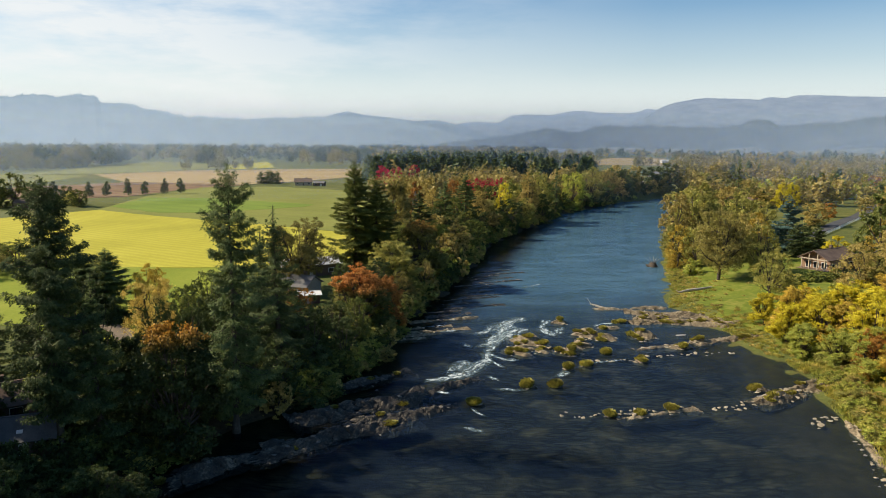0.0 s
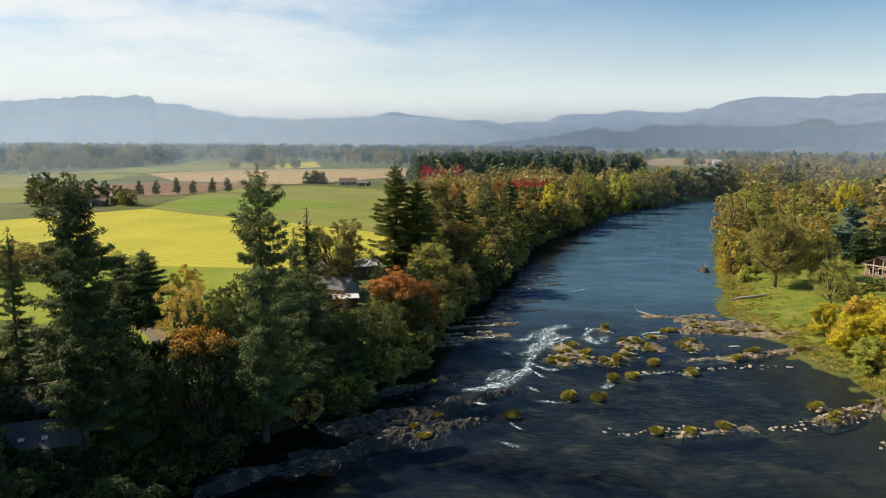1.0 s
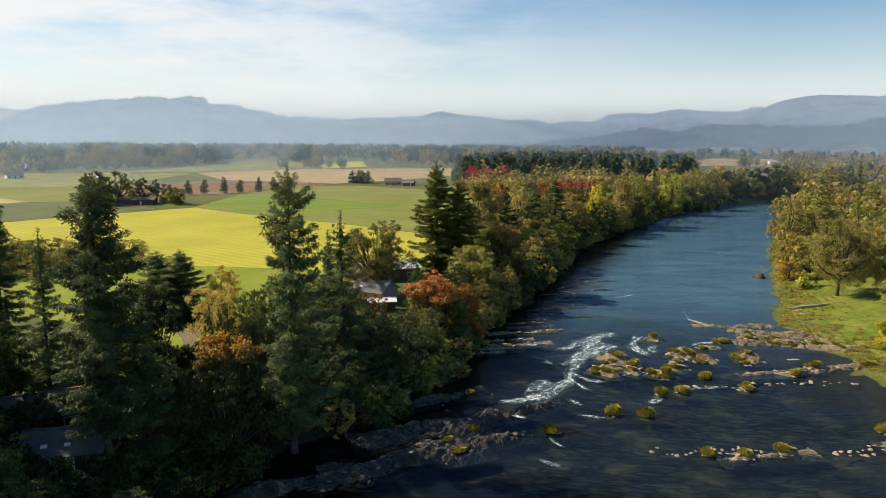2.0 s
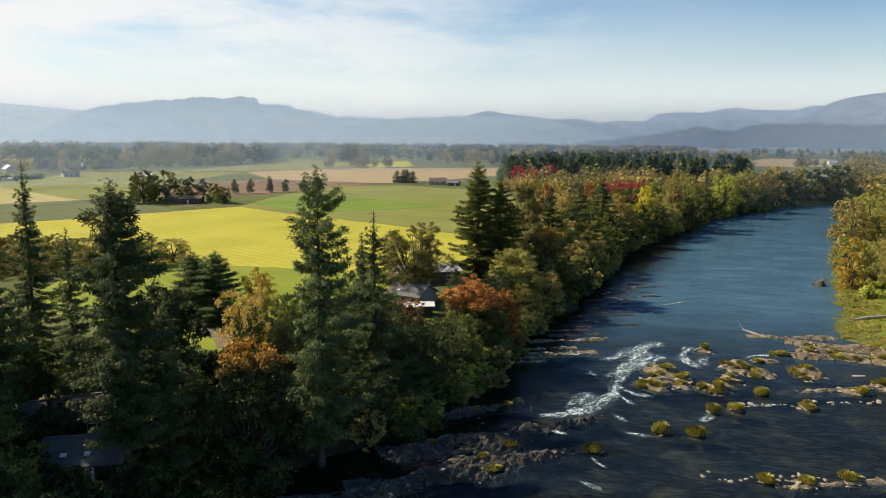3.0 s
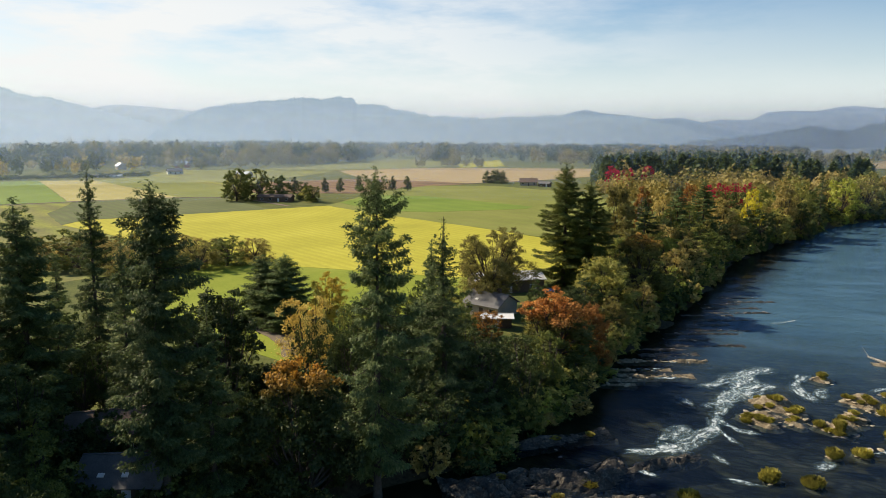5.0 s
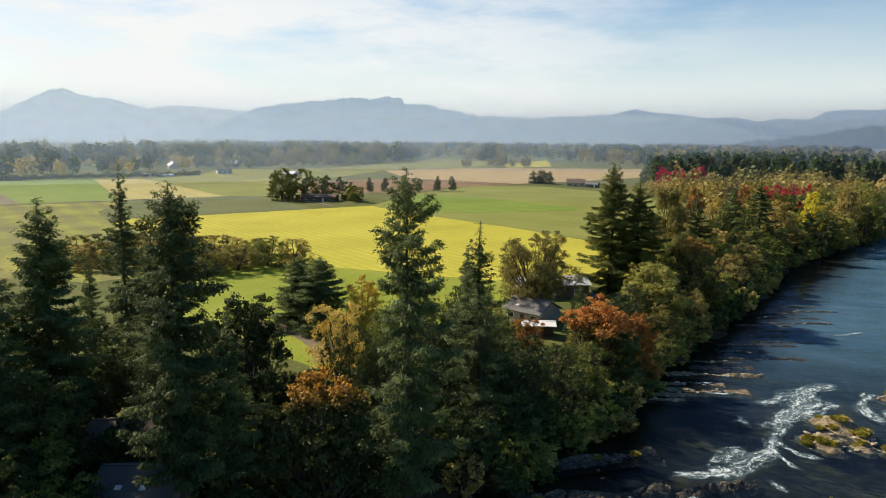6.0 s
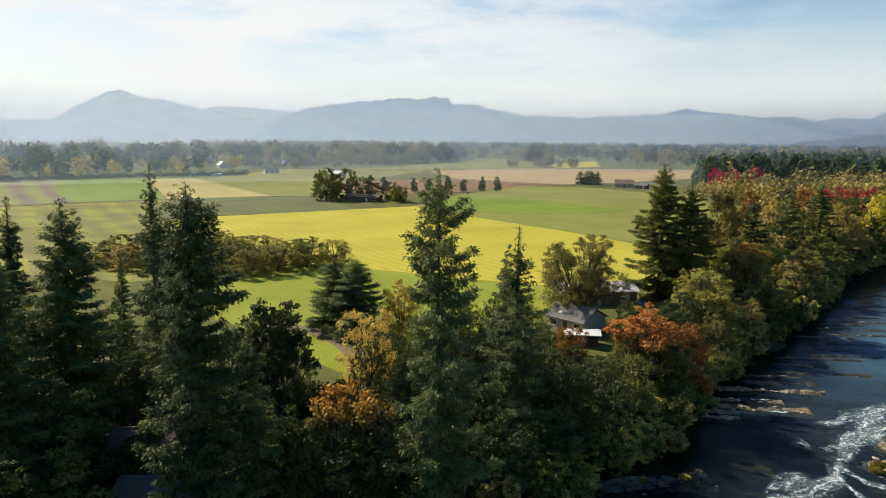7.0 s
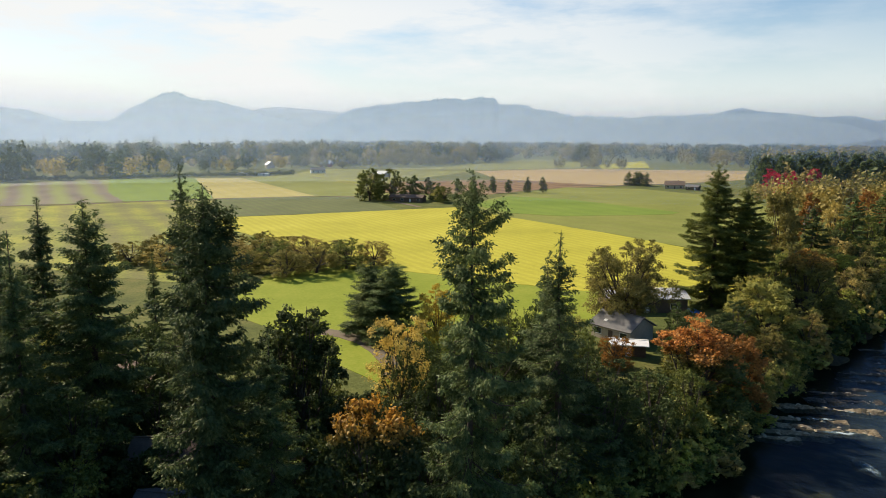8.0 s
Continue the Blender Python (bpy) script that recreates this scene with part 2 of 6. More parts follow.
def water_material():
    """Clear dark river water: gloss by Fresnel over a see-through body; clear over the shallow shelf, deep and blue in
    the pool upstream, where the blue also stands in for reflected sky.
    """
    m, n, l = material("river_water")
    where = n.new("ShaderNodeSeparateXYZ")
    l.new(place_of(n, l), where.inputs[0])
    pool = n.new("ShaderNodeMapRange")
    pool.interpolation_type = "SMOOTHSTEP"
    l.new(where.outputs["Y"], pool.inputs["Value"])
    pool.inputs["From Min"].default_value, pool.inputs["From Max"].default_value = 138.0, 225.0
    v = place_of(n, l, (0.45, 1.0, 1.0), -14)
    ripple, swell = noise_at(n, l, 0.75, 6.0, 0.66, v), noise_at(n, l, 0.10, 4.0, 0.55, v)
    riffle = noise_at(n, l, 0.16, 3.0, 0.5, place_of(n, l, (0.35, 1.0, 1.0), -20))
    rough_water = n.new("ShaderNodeMapRange")
    l.new(riffle, rough_water.inputs["Value"])
    rough_water.inputs["From Min"].default_value, rough_water.inputs["From Max"].default_value = 0.38, 0.62
    rough_water.inputs["To Min"].default_value, rough_water.inputs["To Max"].default_value = 0.10, 0.34
    b1 = n.new("ShaderNodeBump")
    b1.inputs["Strength"].default_value = 1.0
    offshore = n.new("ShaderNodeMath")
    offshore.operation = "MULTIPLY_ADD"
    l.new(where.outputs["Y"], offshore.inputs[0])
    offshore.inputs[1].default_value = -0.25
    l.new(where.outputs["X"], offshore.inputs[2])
    lee = n.new("ShaderNodeMapRange")
    l.new(offshore.outputs[0], lee.inputs["Value"])
    lee.inputs["From Min"].default_value, lee.inputs["From Max"].default_value = -46.0, -32.0
    lee.inputs["To Min"].default_value = 0.22
    calm = n.new("ShaderNodeMath")
    calm.operation = "MULTIPLY"
    l.new(rough_water.outputs[0], calm.inputs[0])
    l.new(lee.outputs[0], calm.inputs[1])
    still = n.new("ShaderNodeMapRange")
    l.new(pool.outputs[0], still.inputs["Value"])
    still.inputs["To Min"].default_value = 0.5
    glide = n.new("ShaderNodeMath")
    glide.operation = "MULTIPLY"
    l.new(calm.outputs[0], glide.inputs[0])
    l.new(still.outputs[0], glide.inputs[1])
    l.new(glide.outputs[0], b1.inputs["Distance"])
    l.new(ripple, b1.inputs["Height"])
    b2 = n.new("ShaderNodeBump")
    b2.inputs["Strength"].default_value, b2.inputs["Distance"].default_value = 0.5, 0.55
    l.new(swell, b2.inputs["Height"])
    l.new(b1.outputs[0], b2.inputs["Normal"])
    fr = n.new("ShaderNodeFresnel")
    fr.inputs["IOR"].default_value = 1.07
    l.new(b2.outputs[0], fr.inputs["Normal"])
    see = n.new("ShaderNodeBsdfTransparent")
    see.inputs["Color"].default_value = (0.56, 0.66, 0.66, 1)
    deep = n.new("ShaderNodeBsdfDiffuse")
    # shade under the near bank, painted into the body colour as brown-black
    bank_shade = n.new("ShaderNodeMapRange")
    l.new(offshore.outputs[0], bank_shade.inputs["Value"])
    bank_shade.inputs["From Min"].default_value, bank_shade.inputs["From Max"].default_value = -44.0, -33.0
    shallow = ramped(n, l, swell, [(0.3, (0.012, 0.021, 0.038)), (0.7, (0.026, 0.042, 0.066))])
    # blue kept strong to make up for the sky gloss the low IOR loses
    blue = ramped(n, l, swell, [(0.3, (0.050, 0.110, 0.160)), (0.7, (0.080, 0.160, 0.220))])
    l.new(blend(n, l, bank_shade.outputs[0], (0.014, 0.013, 0.010), blend(n, l, pool.outputs[0], shallow, blue)), deep.inputs["Color"])
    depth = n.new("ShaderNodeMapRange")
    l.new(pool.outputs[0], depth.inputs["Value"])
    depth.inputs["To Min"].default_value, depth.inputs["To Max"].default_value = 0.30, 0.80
    body = n.new("ShaderNodeMixShader")
    l.new(depth.outputs[0], body.inputs[0])
    l.new(see.outputs[0], body.inputs[1])
    l.new(deep.outputs[0], body.inputs[2])
    gl = n.new("ShaderNodeBsdfGlossy")
    gl.inputs["Roughness"].default_value = 0.03
    gl.inputs["Color"].default_value = (0.62, 0.74, 1.0, 1)
    l.new(b2.outputs[0], gl.inputs["Normal"])
    mx = n.new("ShaderNodeMixShader")
    l.new(fr.outputs[0], mx.inputs[0])
    l.new(body.outputs[0], mx.inputs[1])
    l.new(gl.outputs[0], mx.inputs[2])
    o = n.new("ShaderNodeOutputMaterial")
    l.new(mx.outputs[0], o.inputs["Surface"])
    return m


WATER = water_material()


def foam_material():
    """Torn white water: streaks of froth drawn out along the run, open water between, fading at the rim."""
    m, n, l = material("white_water")
    uv = n.new("ShaderNodeUVMap")
    uv.uv_map = "run"
    axes = n.new("ShaderNodeSeparateXYZ")
    l.new(uv.outputs["UV"], axes.inputs[0])
    geo = n.new("ShaderNodeNewGeometry")
    warp = n.new("ShaderNodeTexNoise")
    warp.inputs["Scale"].default_value, warp.inputs["Detail"].default_value = 0.5, 3.0
    l.new(geo.outputs["Position"], warp.inputs["Vector"])
    swirl = n.new("ShaderNodeVectorMath")
    swirl.operation = "SCALE"
    swirl.inputs["Scale"].default_value = 2.2
    l.new(warp.outputs["Color"], swirl.inputs[0])
    mp = n.new("ShaderNodeMapping")
    mp.inputs["Scale"].default_value = (0.32, 1.0, 1.0)
    l.new(uv.outputs["UV"], mp.inputs["Vector"])
    drift = n.new("ShaderNodeVectorMath")
    l.new(mp.outputs["Vector"], drift.inputs[0])
    l.new(swirl.outputs[0], drift.inputs[1])
    streak = noise_at(n, l, 1.15, 8.0, 0.72, drift.outputs[0])
    froth = noise_at(n, l, 2.6, 5.0, 0.7, geo.outputs["Position"])
    rim = n.new("ShaderNodeUVMap")
    rim.uv_map = "rim"
    edge = n.new("ShaderNodeSeparateXYZ")
    l.new(rim.outputs["UV"], edge.inputs[0])
    half = n.new("ShaderNodeMapRange")
    half.inputs["From Min"].default_value, half.inputs["From Max"].default_value = 0.0, 1.0
    half.inputs["To Min"].default_value, half.inputs["To Max"].default_value = -0.24, 0.055
    l.new(edge.outputs["X"], half.inputs["Value"])
    add = n.new("ShaderNodeMath")
    add.operation = "MULTIPLY_ADD"
    l.new(froth, add.inputs[0])
    add.inputs[1].default_value = 0.30
    both = n.new("ShaderNodeMath")
    both.operation = "ADD"
    l.new(streak, both.inputs[0])
    l.new(half.outputs[0], both.inputs[1])
    l.new(both.outputs[0], add.inputs[2])
    cover = ramped(n, l, add.outputs[0], [(0.56, (0, 0, 0)), (0.66, (0.22, 0.22, 0.22)), (0.76, (0.62, 0.62, 0.62)), (0.86, (0.95, 0.95, 0.95))])
    t = n.new("ShaderNodeBsdfTransparent")
    d = n.new("ShaderNodeBsdfDiffuse")
    l.new(ramped(n, l, add.outputs[0], [(0.58, (0.13, 0.27, 0.30)), (0.84, (0.72, 0.75, 0.75))]), d.inputs["Color"])
    mx = n.new("ShaderNodeMixShader")
    l.new(cover, mx.inputs[0])
    l.new(t.outputs[0], mx.inputs[1])
    l.new(d.outputs[0], mx.inputs[2])
    o = n.new("ShaderNodeOutputMaterial")
    l.new(mx.outputs[0], o.inputs["Surface"])
    return m


FOAM = foam_material()


def ground_material():
    """Meadow and bare earth on the plain; stones on the bed below the waterline, painted darker with depth."""
    m, n, l = material("valley_ground")
    v = place_of(n, l)
    big, mid, fine = noise_at(n, l, 0.012, 4.0, 0.6, v), noise_at(n, l, 0.12, 5.0, 0.65, v), noise_at(n, l, 1.6, 5.0, 0.65, v)
    grass = ramped(n, l, mid, [(0.30, (0.055, 0.075, 0.018)), (0.50, (0.11, 0.125, 0.030)), (0.72, (0.20, 0.175, 0.06))])
    tint = ramped(n, l, big, [(0.35, (0.75, 0.85, 0.7)), (0.65, (1.15, 1.05, 0.9))])
    land = blend(n, l, 1.0, grass, tint, "MULTIPLY")
    land = blend(n, l, 0.35, land, ramped(n, l, fine, [(0.3, (0.04, 0.045, 0.015)), (0.7, (0.20, 0.19, 0.07))]))
    vb = place_of(n, l, (1, 0.6, 1), 20)
    cells = n.new("ShaderNodeTexVoronoi")
    cells.inputs["Scale"].default_value = 0.55
    l.new(vb, cells.inputs["Vector"])
    bed = ramped(n, l, noise_at(n, l, 0.25, 6.0, 0.7, vb), [(0.38, (0.010, 0.014, 0.014)), (0.52, (0.045, 0.042, 0.026)), (0.66, (0.20, 0.155, 0.065))])
    bed = blend(n, l, 0.5, bed, ramped(n, l, cells.outputs["Distance"], [(0.1, (0.12, 0.098, 0.05)), (0.7, (0.012, 0.014, 0.013))]))
    geo = n.new("ShaderNodeNewGeometry")
    xyz = n.new("ShaderNodeSeparateXYZ")
    l.new(geo.outputs["Position"], xyz.inputs[0])
    up = n.new("ShaderNodeMapRange")
    up.inputs["From Min"].default_value, up.inputs["From Max"].default_value = -0.15, 0.12
    l.new(xyz.outputs["Z"], up.inputs["Value"])
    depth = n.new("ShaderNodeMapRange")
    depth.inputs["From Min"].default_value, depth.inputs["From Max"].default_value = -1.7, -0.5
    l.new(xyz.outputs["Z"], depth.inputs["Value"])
    # deep bed in darker colours, standing in for light the water absorbs
    deep_bed = ramped(n, l, mid, [(0.38, (0.006, 0.009, 0.012)), (0.52, (0.040, 0.034, 0.024)), (0.66, (0.21, 0.155, 0.07))])
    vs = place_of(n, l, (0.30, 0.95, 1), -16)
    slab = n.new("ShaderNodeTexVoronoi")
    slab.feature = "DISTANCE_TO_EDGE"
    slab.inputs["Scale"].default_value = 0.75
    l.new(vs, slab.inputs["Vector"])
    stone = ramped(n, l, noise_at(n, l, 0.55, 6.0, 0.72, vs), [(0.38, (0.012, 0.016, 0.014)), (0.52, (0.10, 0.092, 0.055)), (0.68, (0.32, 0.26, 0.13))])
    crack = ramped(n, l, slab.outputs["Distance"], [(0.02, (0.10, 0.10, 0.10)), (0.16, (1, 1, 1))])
    deep_bed = blend(n, l, 0.6, blend(n, l, 1.0, stone, crack, "MULTIPLY"), deep_bed)
    bed = blend(n, l, depth.outputs[0], deep_bed, blend(n, l, 0.5, bed, (0.13, 0.085, 0.018)))
    litter = ramped(n, l, fine, [(0.3, (0.030, 0.024, 0.015)), (0.7, (0.085, 0.065, 0.036))])
    soil = n.new("ShaderNodeMapRange")
    soil.inputs["From Min"].default_value, soil.inputs["From Max"].default_value = 3.0, 5.3
    l.new(xyz.outputs["Z"], soil.inputs["Value"])
    across = n.new("ShaderNodeMath")
    across.operation = "MULTIPLY_ADD"
    l.new(xyz.outputs["Y"], across.inputs[0])
    across.inputs[1].default_value = -0.25
    l.new(xyz.outputs["X"], across.inputs[2])
    east = n.new("ShaderNodeMapRange")
    east.inputs["From Min"].default_value, east.inputs["From Max"].default_value = -14.0, -6.0
    l.new(across.outputs[0], east.inputs["Value"])
    grassy = n.new("ShaderNodeMath")
    grassy.operation = "MAXIMUM"
    l.new(soil.outputs[0], grassy.inputs[0])
    l.new(east.outputs[0], grassy.inputs[1])
    col = blend(n, l, up.outputs[0], bed, blend(n, l, grassy.outputs[0], litter, land))
    p = n.new("ShaderNodeBsdfPrincipled")
    p.inputs["Roughness"].default_value, p.inputs["Specular IOR Level"].default_value = 0.95, 0.1
    l.new(col, p.inputs["Base Color"])
    b = n.new("ShaderNodeBump")
    b.inputs["Strength"].default_value, b.inputs["Distance"].default_value = 0.6, 0.3
    l.new(fine, b.inputs["Height"])
    l.new(b.outputs[0], p.inputs["Normal"])
    o = n.new("ShaderNodeOutputMaterial")
    l.new(p.outputs[0], o.inputs["Surface"])
    return m


GROUND = ground_material()


def hazy_mountain_material(name, low, high, top, forest=(0.03, 0.05, 0.04), grain=0.18):
    """Distant hills with valley haze painted on as a glow of their own, paler towards the valley floor."""
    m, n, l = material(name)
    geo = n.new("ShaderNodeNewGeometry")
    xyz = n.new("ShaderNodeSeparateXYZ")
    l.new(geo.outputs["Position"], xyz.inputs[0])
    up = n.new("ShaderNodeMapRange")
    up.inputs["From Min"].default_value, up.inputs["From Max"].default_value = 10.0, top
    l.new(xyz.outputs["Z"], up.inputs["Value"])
    haze_glow = ramped(n, l, up.outputs[0], [(0.0, low), (1.0, high)])
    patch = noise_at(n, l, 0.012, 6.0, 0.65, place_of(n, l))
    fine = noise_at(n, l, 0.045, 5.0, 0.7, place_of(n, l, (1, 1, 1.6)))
    haze_glow = blend(n, l, grain, haze_glow, ramped(n, l, patch, [(0.35, (0.10, 0.16, 0.22)), (0.65, (0.62, 0.62, 0.62))]))
    haze_glow = blend(n, l, grain * 0.8, haze_glow, ramped(n, l, fine, [(0.38, (0.06, 0.11, 0.17)), (0.64, (0.72, 0.76, 0.76))]))
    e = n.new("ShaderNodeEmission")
    l.new(haze_glow, e.inputs["Color"])
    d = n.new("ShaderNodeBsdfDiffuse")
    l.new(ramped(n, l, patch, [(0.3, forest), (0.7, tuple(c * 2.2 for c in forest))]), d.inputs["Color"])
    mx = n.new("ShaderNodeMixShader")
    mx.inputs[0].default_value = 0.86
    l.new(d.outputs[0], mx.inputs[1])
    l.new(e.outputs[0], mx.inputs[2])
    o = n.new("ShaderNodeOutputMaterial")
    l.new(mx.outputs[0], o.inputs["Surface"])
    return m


def haze_sheet_material(name, thick, height):
    """A see-through sheet standing in for the haze of distance, thickest near the ground, that scatters daylight."""
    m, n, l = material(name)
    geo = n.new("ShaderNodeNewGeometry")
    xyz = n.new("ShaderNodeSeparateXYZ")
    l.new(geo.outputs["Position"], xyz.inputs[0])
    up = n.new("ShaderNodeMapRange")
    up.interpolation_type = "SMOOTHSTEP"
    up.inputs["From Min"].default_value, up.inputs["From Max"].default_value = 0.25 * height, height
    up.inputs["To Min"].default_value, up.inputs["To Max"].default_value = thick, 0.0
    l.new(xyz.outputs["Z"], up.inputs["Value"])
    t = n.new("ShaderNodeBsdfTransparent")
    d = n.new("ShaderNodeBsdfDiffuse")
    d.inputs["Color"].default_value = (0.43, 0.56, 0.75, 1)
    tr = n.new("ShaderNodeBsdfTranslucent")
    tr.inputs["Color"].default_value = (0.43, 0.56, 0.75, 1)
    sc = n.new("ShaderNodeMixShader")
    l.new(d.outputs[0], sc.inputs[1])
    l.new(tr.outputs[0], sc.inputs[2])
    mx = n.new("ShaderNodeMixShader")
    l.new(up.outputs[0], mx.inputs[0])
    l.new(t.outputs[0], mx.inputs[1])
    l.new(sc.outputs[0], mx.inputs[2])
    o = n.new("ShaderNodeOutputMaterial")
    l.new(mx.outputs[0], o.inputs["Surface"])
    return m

# ---- building helpers ----
def mesh_of(name, verts, faces, smooth=False):
    """A mesh from arrays of points and of equally sized faces, or a list of such arrays."""
    me = bpy.data.meshes.new(name)
    groups = faces if isinstance(faces, list) else [faces]
    groups = [np.asarray(g, dtype=np.int32) for g in groups if len(g)]
    verts = np.asarray(verts, dtype=np.float32)
    me.vertices.add(len(verts))
    me.vertices.foreach_set("co", verts.ravel())
    sizes = np.concatenate([np.full(len(g), g.shape[1], dtype=np.int32) for g in groups])
    loops = np.concatenate([g.ravel() for g in groups])
    me.loops.add(len(loops))
    me.loops.foreach_set("vertex_index", loops)
    me.polygons.add(len(sizes))
    me.polygons.foreach_set("loop_start", np.concatenate([[0], np.cumsum(sizes)[:-1]]).astype(np.int32))
    me.polygons.foreach_set("loop_total", sizes)
    me.polygons.foreach_set("use_smooth", np.full(len(sizes), smooth))
    me.update(calc_edges=True)
    me.validate()
    return me


def part(name, data, mat, parent=None, label=""):
    """Links a mesh or a bmesh as one object under a thing or a part."""
    if isinstance(data, bmesh.types.BMesh):
        me = bpy.data.meshes.new(name)
        data.to_mesh(me)
        data.free()
        data = me
    if not data.materials:
        data.materials.append(mat)
    ob = new(name, data)
    if data.materials[0] != mat:
        ob.material_slots[0].link = "OBJECT"
        ob.material_slots[0].material = mat
    if parent is not None:
        ob.parent = parent
    if label:
        ob["label"] = label
    return ob


def box(bm, lo, hi, m=None):
    """Adds an axis-parallel box, moved by the pose m."""
    vs = [bm.verts.new((m or Matrix()) @ Vector((x, y, z))) for x in (lo[0], hi[0]) for y in (lo[1], hi[1]) for z in (lo[2], hi[2])]
    for f in ((0, 1, 3, 2), (4, 6, 7, 5), (0, 4, 5, 1), (2, 3, 7, 6), (0, 2, 6, 4), (1, 5, 7, 3)):
        bm.faces.new([vs[i] for i in f])
    return vs


def tube(points, radii, sides=6):
    """A tapered tube along points: its verts and quads."""
    pts, rad = np.asarray(points, float), np.asarray(radii, float)
    way = np.gradient(pts, axis=0)
    way /= np.linalg.norm(way, axis=1, keepdims=True) + 1e-9
    ref = np.where(np.abs(way[:, 2:3]) > 0.9, np.array([[1.0, 0, 0]]), np.array([[0, 0, 1.0]]))
    u = np.cross(way, ref)
    u /= np.linalg.norm(u, axis=1, keepdims=True) + 1e-9
    w = np.cross(way, u)
    a = np.arange(sides) * 2 * np.pi / sides
    v = pts[:, None] + rad[:, None, None] * (np.cos(a)[None, :, None] * u[:, None] + np.sin(a)[None, :, None] * w[:, None])
    i = np.arange(len(pts) - 1)[:, None] * sides
    k = np.arange(sides)[None]
    f = np.stack([i + k, i + (k + 1) % sides, i + sides + (k + 1) % sides, i + sides + k], -1).reshape(-1, 4)
    return v.reshape(-1, 3), f


def joined(pieces):
    """Several (verts, faces) as one."""
    vs, fs, at = [], [], 0
    for v, f in pieces:
        vs.append(v)
        fs.append(np.asarray(f) + at)
        at += len(v)
    return np.concatenate(vs), np.concatenate(fs)


def leaf_quads(rng, centres, length, width, along=None, loose=1.0, face=None):
    """Small bent diamonds at the centres; along: the way they point, kept more or less loosely; face: the way their upper side is turned, roughly."""
    n = len(centres)
    d = rng.normal(size=(n, 3)) * loose
    if along is not None:
        d = d + along
    d /= np.linalg.norm(d, axis=1, keepdims=True) + 1e-9
    r = rng.normal(size=(n, 3))
    if face is not None:
        r = np.cross(face + r * 0.42, d) + r * 1e-3
        s = r
    else:
        s = np.cross(d, r)
    s /= np.linalg.norm(s, axis=1, keepdims=True) + 1e-9
    k = rng.uniform(0.7, 1.3, (n, 1))
    a, b = d * length * k / 2, s * width * k / 2
    sag = np.cross(d, s) * width * 0.18
    v = np.stack([centres - a, centres + b - sag, centres + a, centres - b - sag], 1).reshape(-1, 3)
    return v, np.arange(4 * n).reshape(-1, 4)


# ---- the land ----
LEFT_SHORE = ((-300, -60), (0, -48), (60, -42), (84, -38), (99, -30), (118, -19), (140, -12), (161, -11), (180, -7), (212, 1), (245, 9), (291, 18), (310, 23), (336, 33), (384, 53),
              (429, 73), (480, 104), (517, 130), (561, 177), (600, 280), (640, 500), (700, 1500), (760, 4000))
RIGHT_SHORE = ((-300, 60), (0, 58), (60, 60), (93, 62), (112, 66), (130, 71), (140, 70), (149, 67), (160, 67), (175, 66), (188, 61), (206, 68), (243, 77), (330, 104),
               (432, 137), (480, 185), (520, 300), (560, 560), (620, 1500), (680, 4000))
PLAIN = 5.5


def shore(line, y):
    a = np.asarray(line, float)
    return np.interp(y, a[:, 0], a[:, 1])


def wobble(x, y, s, seed=0.0):
    """Cheap smooth noise, about -1 to 1."""
    return (np.sin(x / s + 1.7 * np.sin(y / s * 0.83 + seed)) + np.sin(y / s * 1.13 + 1.3 * np.sin(x / s * 0.71 + seed * 2.1))) * 0.5


def ground_at(x, y):
    x, y = np.asarray(x, float), np.asarray(y, float)
    slope = np.interp(y, (0, 200, 300, 450, 540, 600, 700), (0.95, 0.95, 0.9, 0.85, 0.7, 0.35, 0.1))
    jag = 1.6 * wobble(x, y, 5.0) + 0.8 * wobble(x, y, 2.1, 3.0)
    left = (shore(LEFT_SHORE, y) - x) * slope + jag
    right = (x - shore(RIGHT_SHORE, y)) * slope + jag
    shelf = np.interp(y, (60, 90, 125, 150), (9.0, 9.0, 7.0, 0.0))
    hl = np.interp(left - shelf * 0.6, (-14, -3, 0, 4, 12, 22), (-1.9, -0.7, 0.0, 2.2, 4.6, PLAIN))
    hr = np.interp(right, (-22, -5, 0, 5, 18, 40), (-2.0, -0.55, 0.0, 0.9, 2.8, PLAIN))
    h = np.maximum(hl, hr)
    under = h < -0.2
    h = np.where(under, h + 0.35 * wobble(x, y, 3.3, 1.0) + 0.18 * wobble(x, y, 1.3, 2.0), h)
    return h


def spaced(*runs):
    out = [np.arange(a, b, s) for a, b, s in runs]
    return np.concatenate(out + [[runs[-1][1]]])


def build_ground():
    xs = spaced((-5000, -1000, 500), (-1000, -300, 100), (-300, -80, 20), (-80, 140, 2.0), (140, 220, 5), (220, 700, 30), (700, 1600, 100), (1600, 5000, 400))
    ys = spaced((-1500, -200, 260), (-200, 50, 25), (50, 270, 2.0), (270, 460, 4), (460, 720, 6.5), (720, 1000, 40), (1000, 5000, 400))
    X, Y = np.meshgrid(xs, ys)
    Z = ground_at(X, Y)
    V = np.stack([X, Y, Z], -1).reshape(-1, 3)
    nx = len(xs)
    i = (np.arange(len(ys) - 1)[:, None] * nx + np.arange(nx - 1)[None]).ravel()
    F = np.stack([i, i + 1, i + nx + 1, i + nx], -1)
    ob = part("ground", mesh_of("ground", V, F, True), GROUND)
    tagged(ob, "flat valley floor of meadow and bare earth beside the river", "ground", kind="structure")


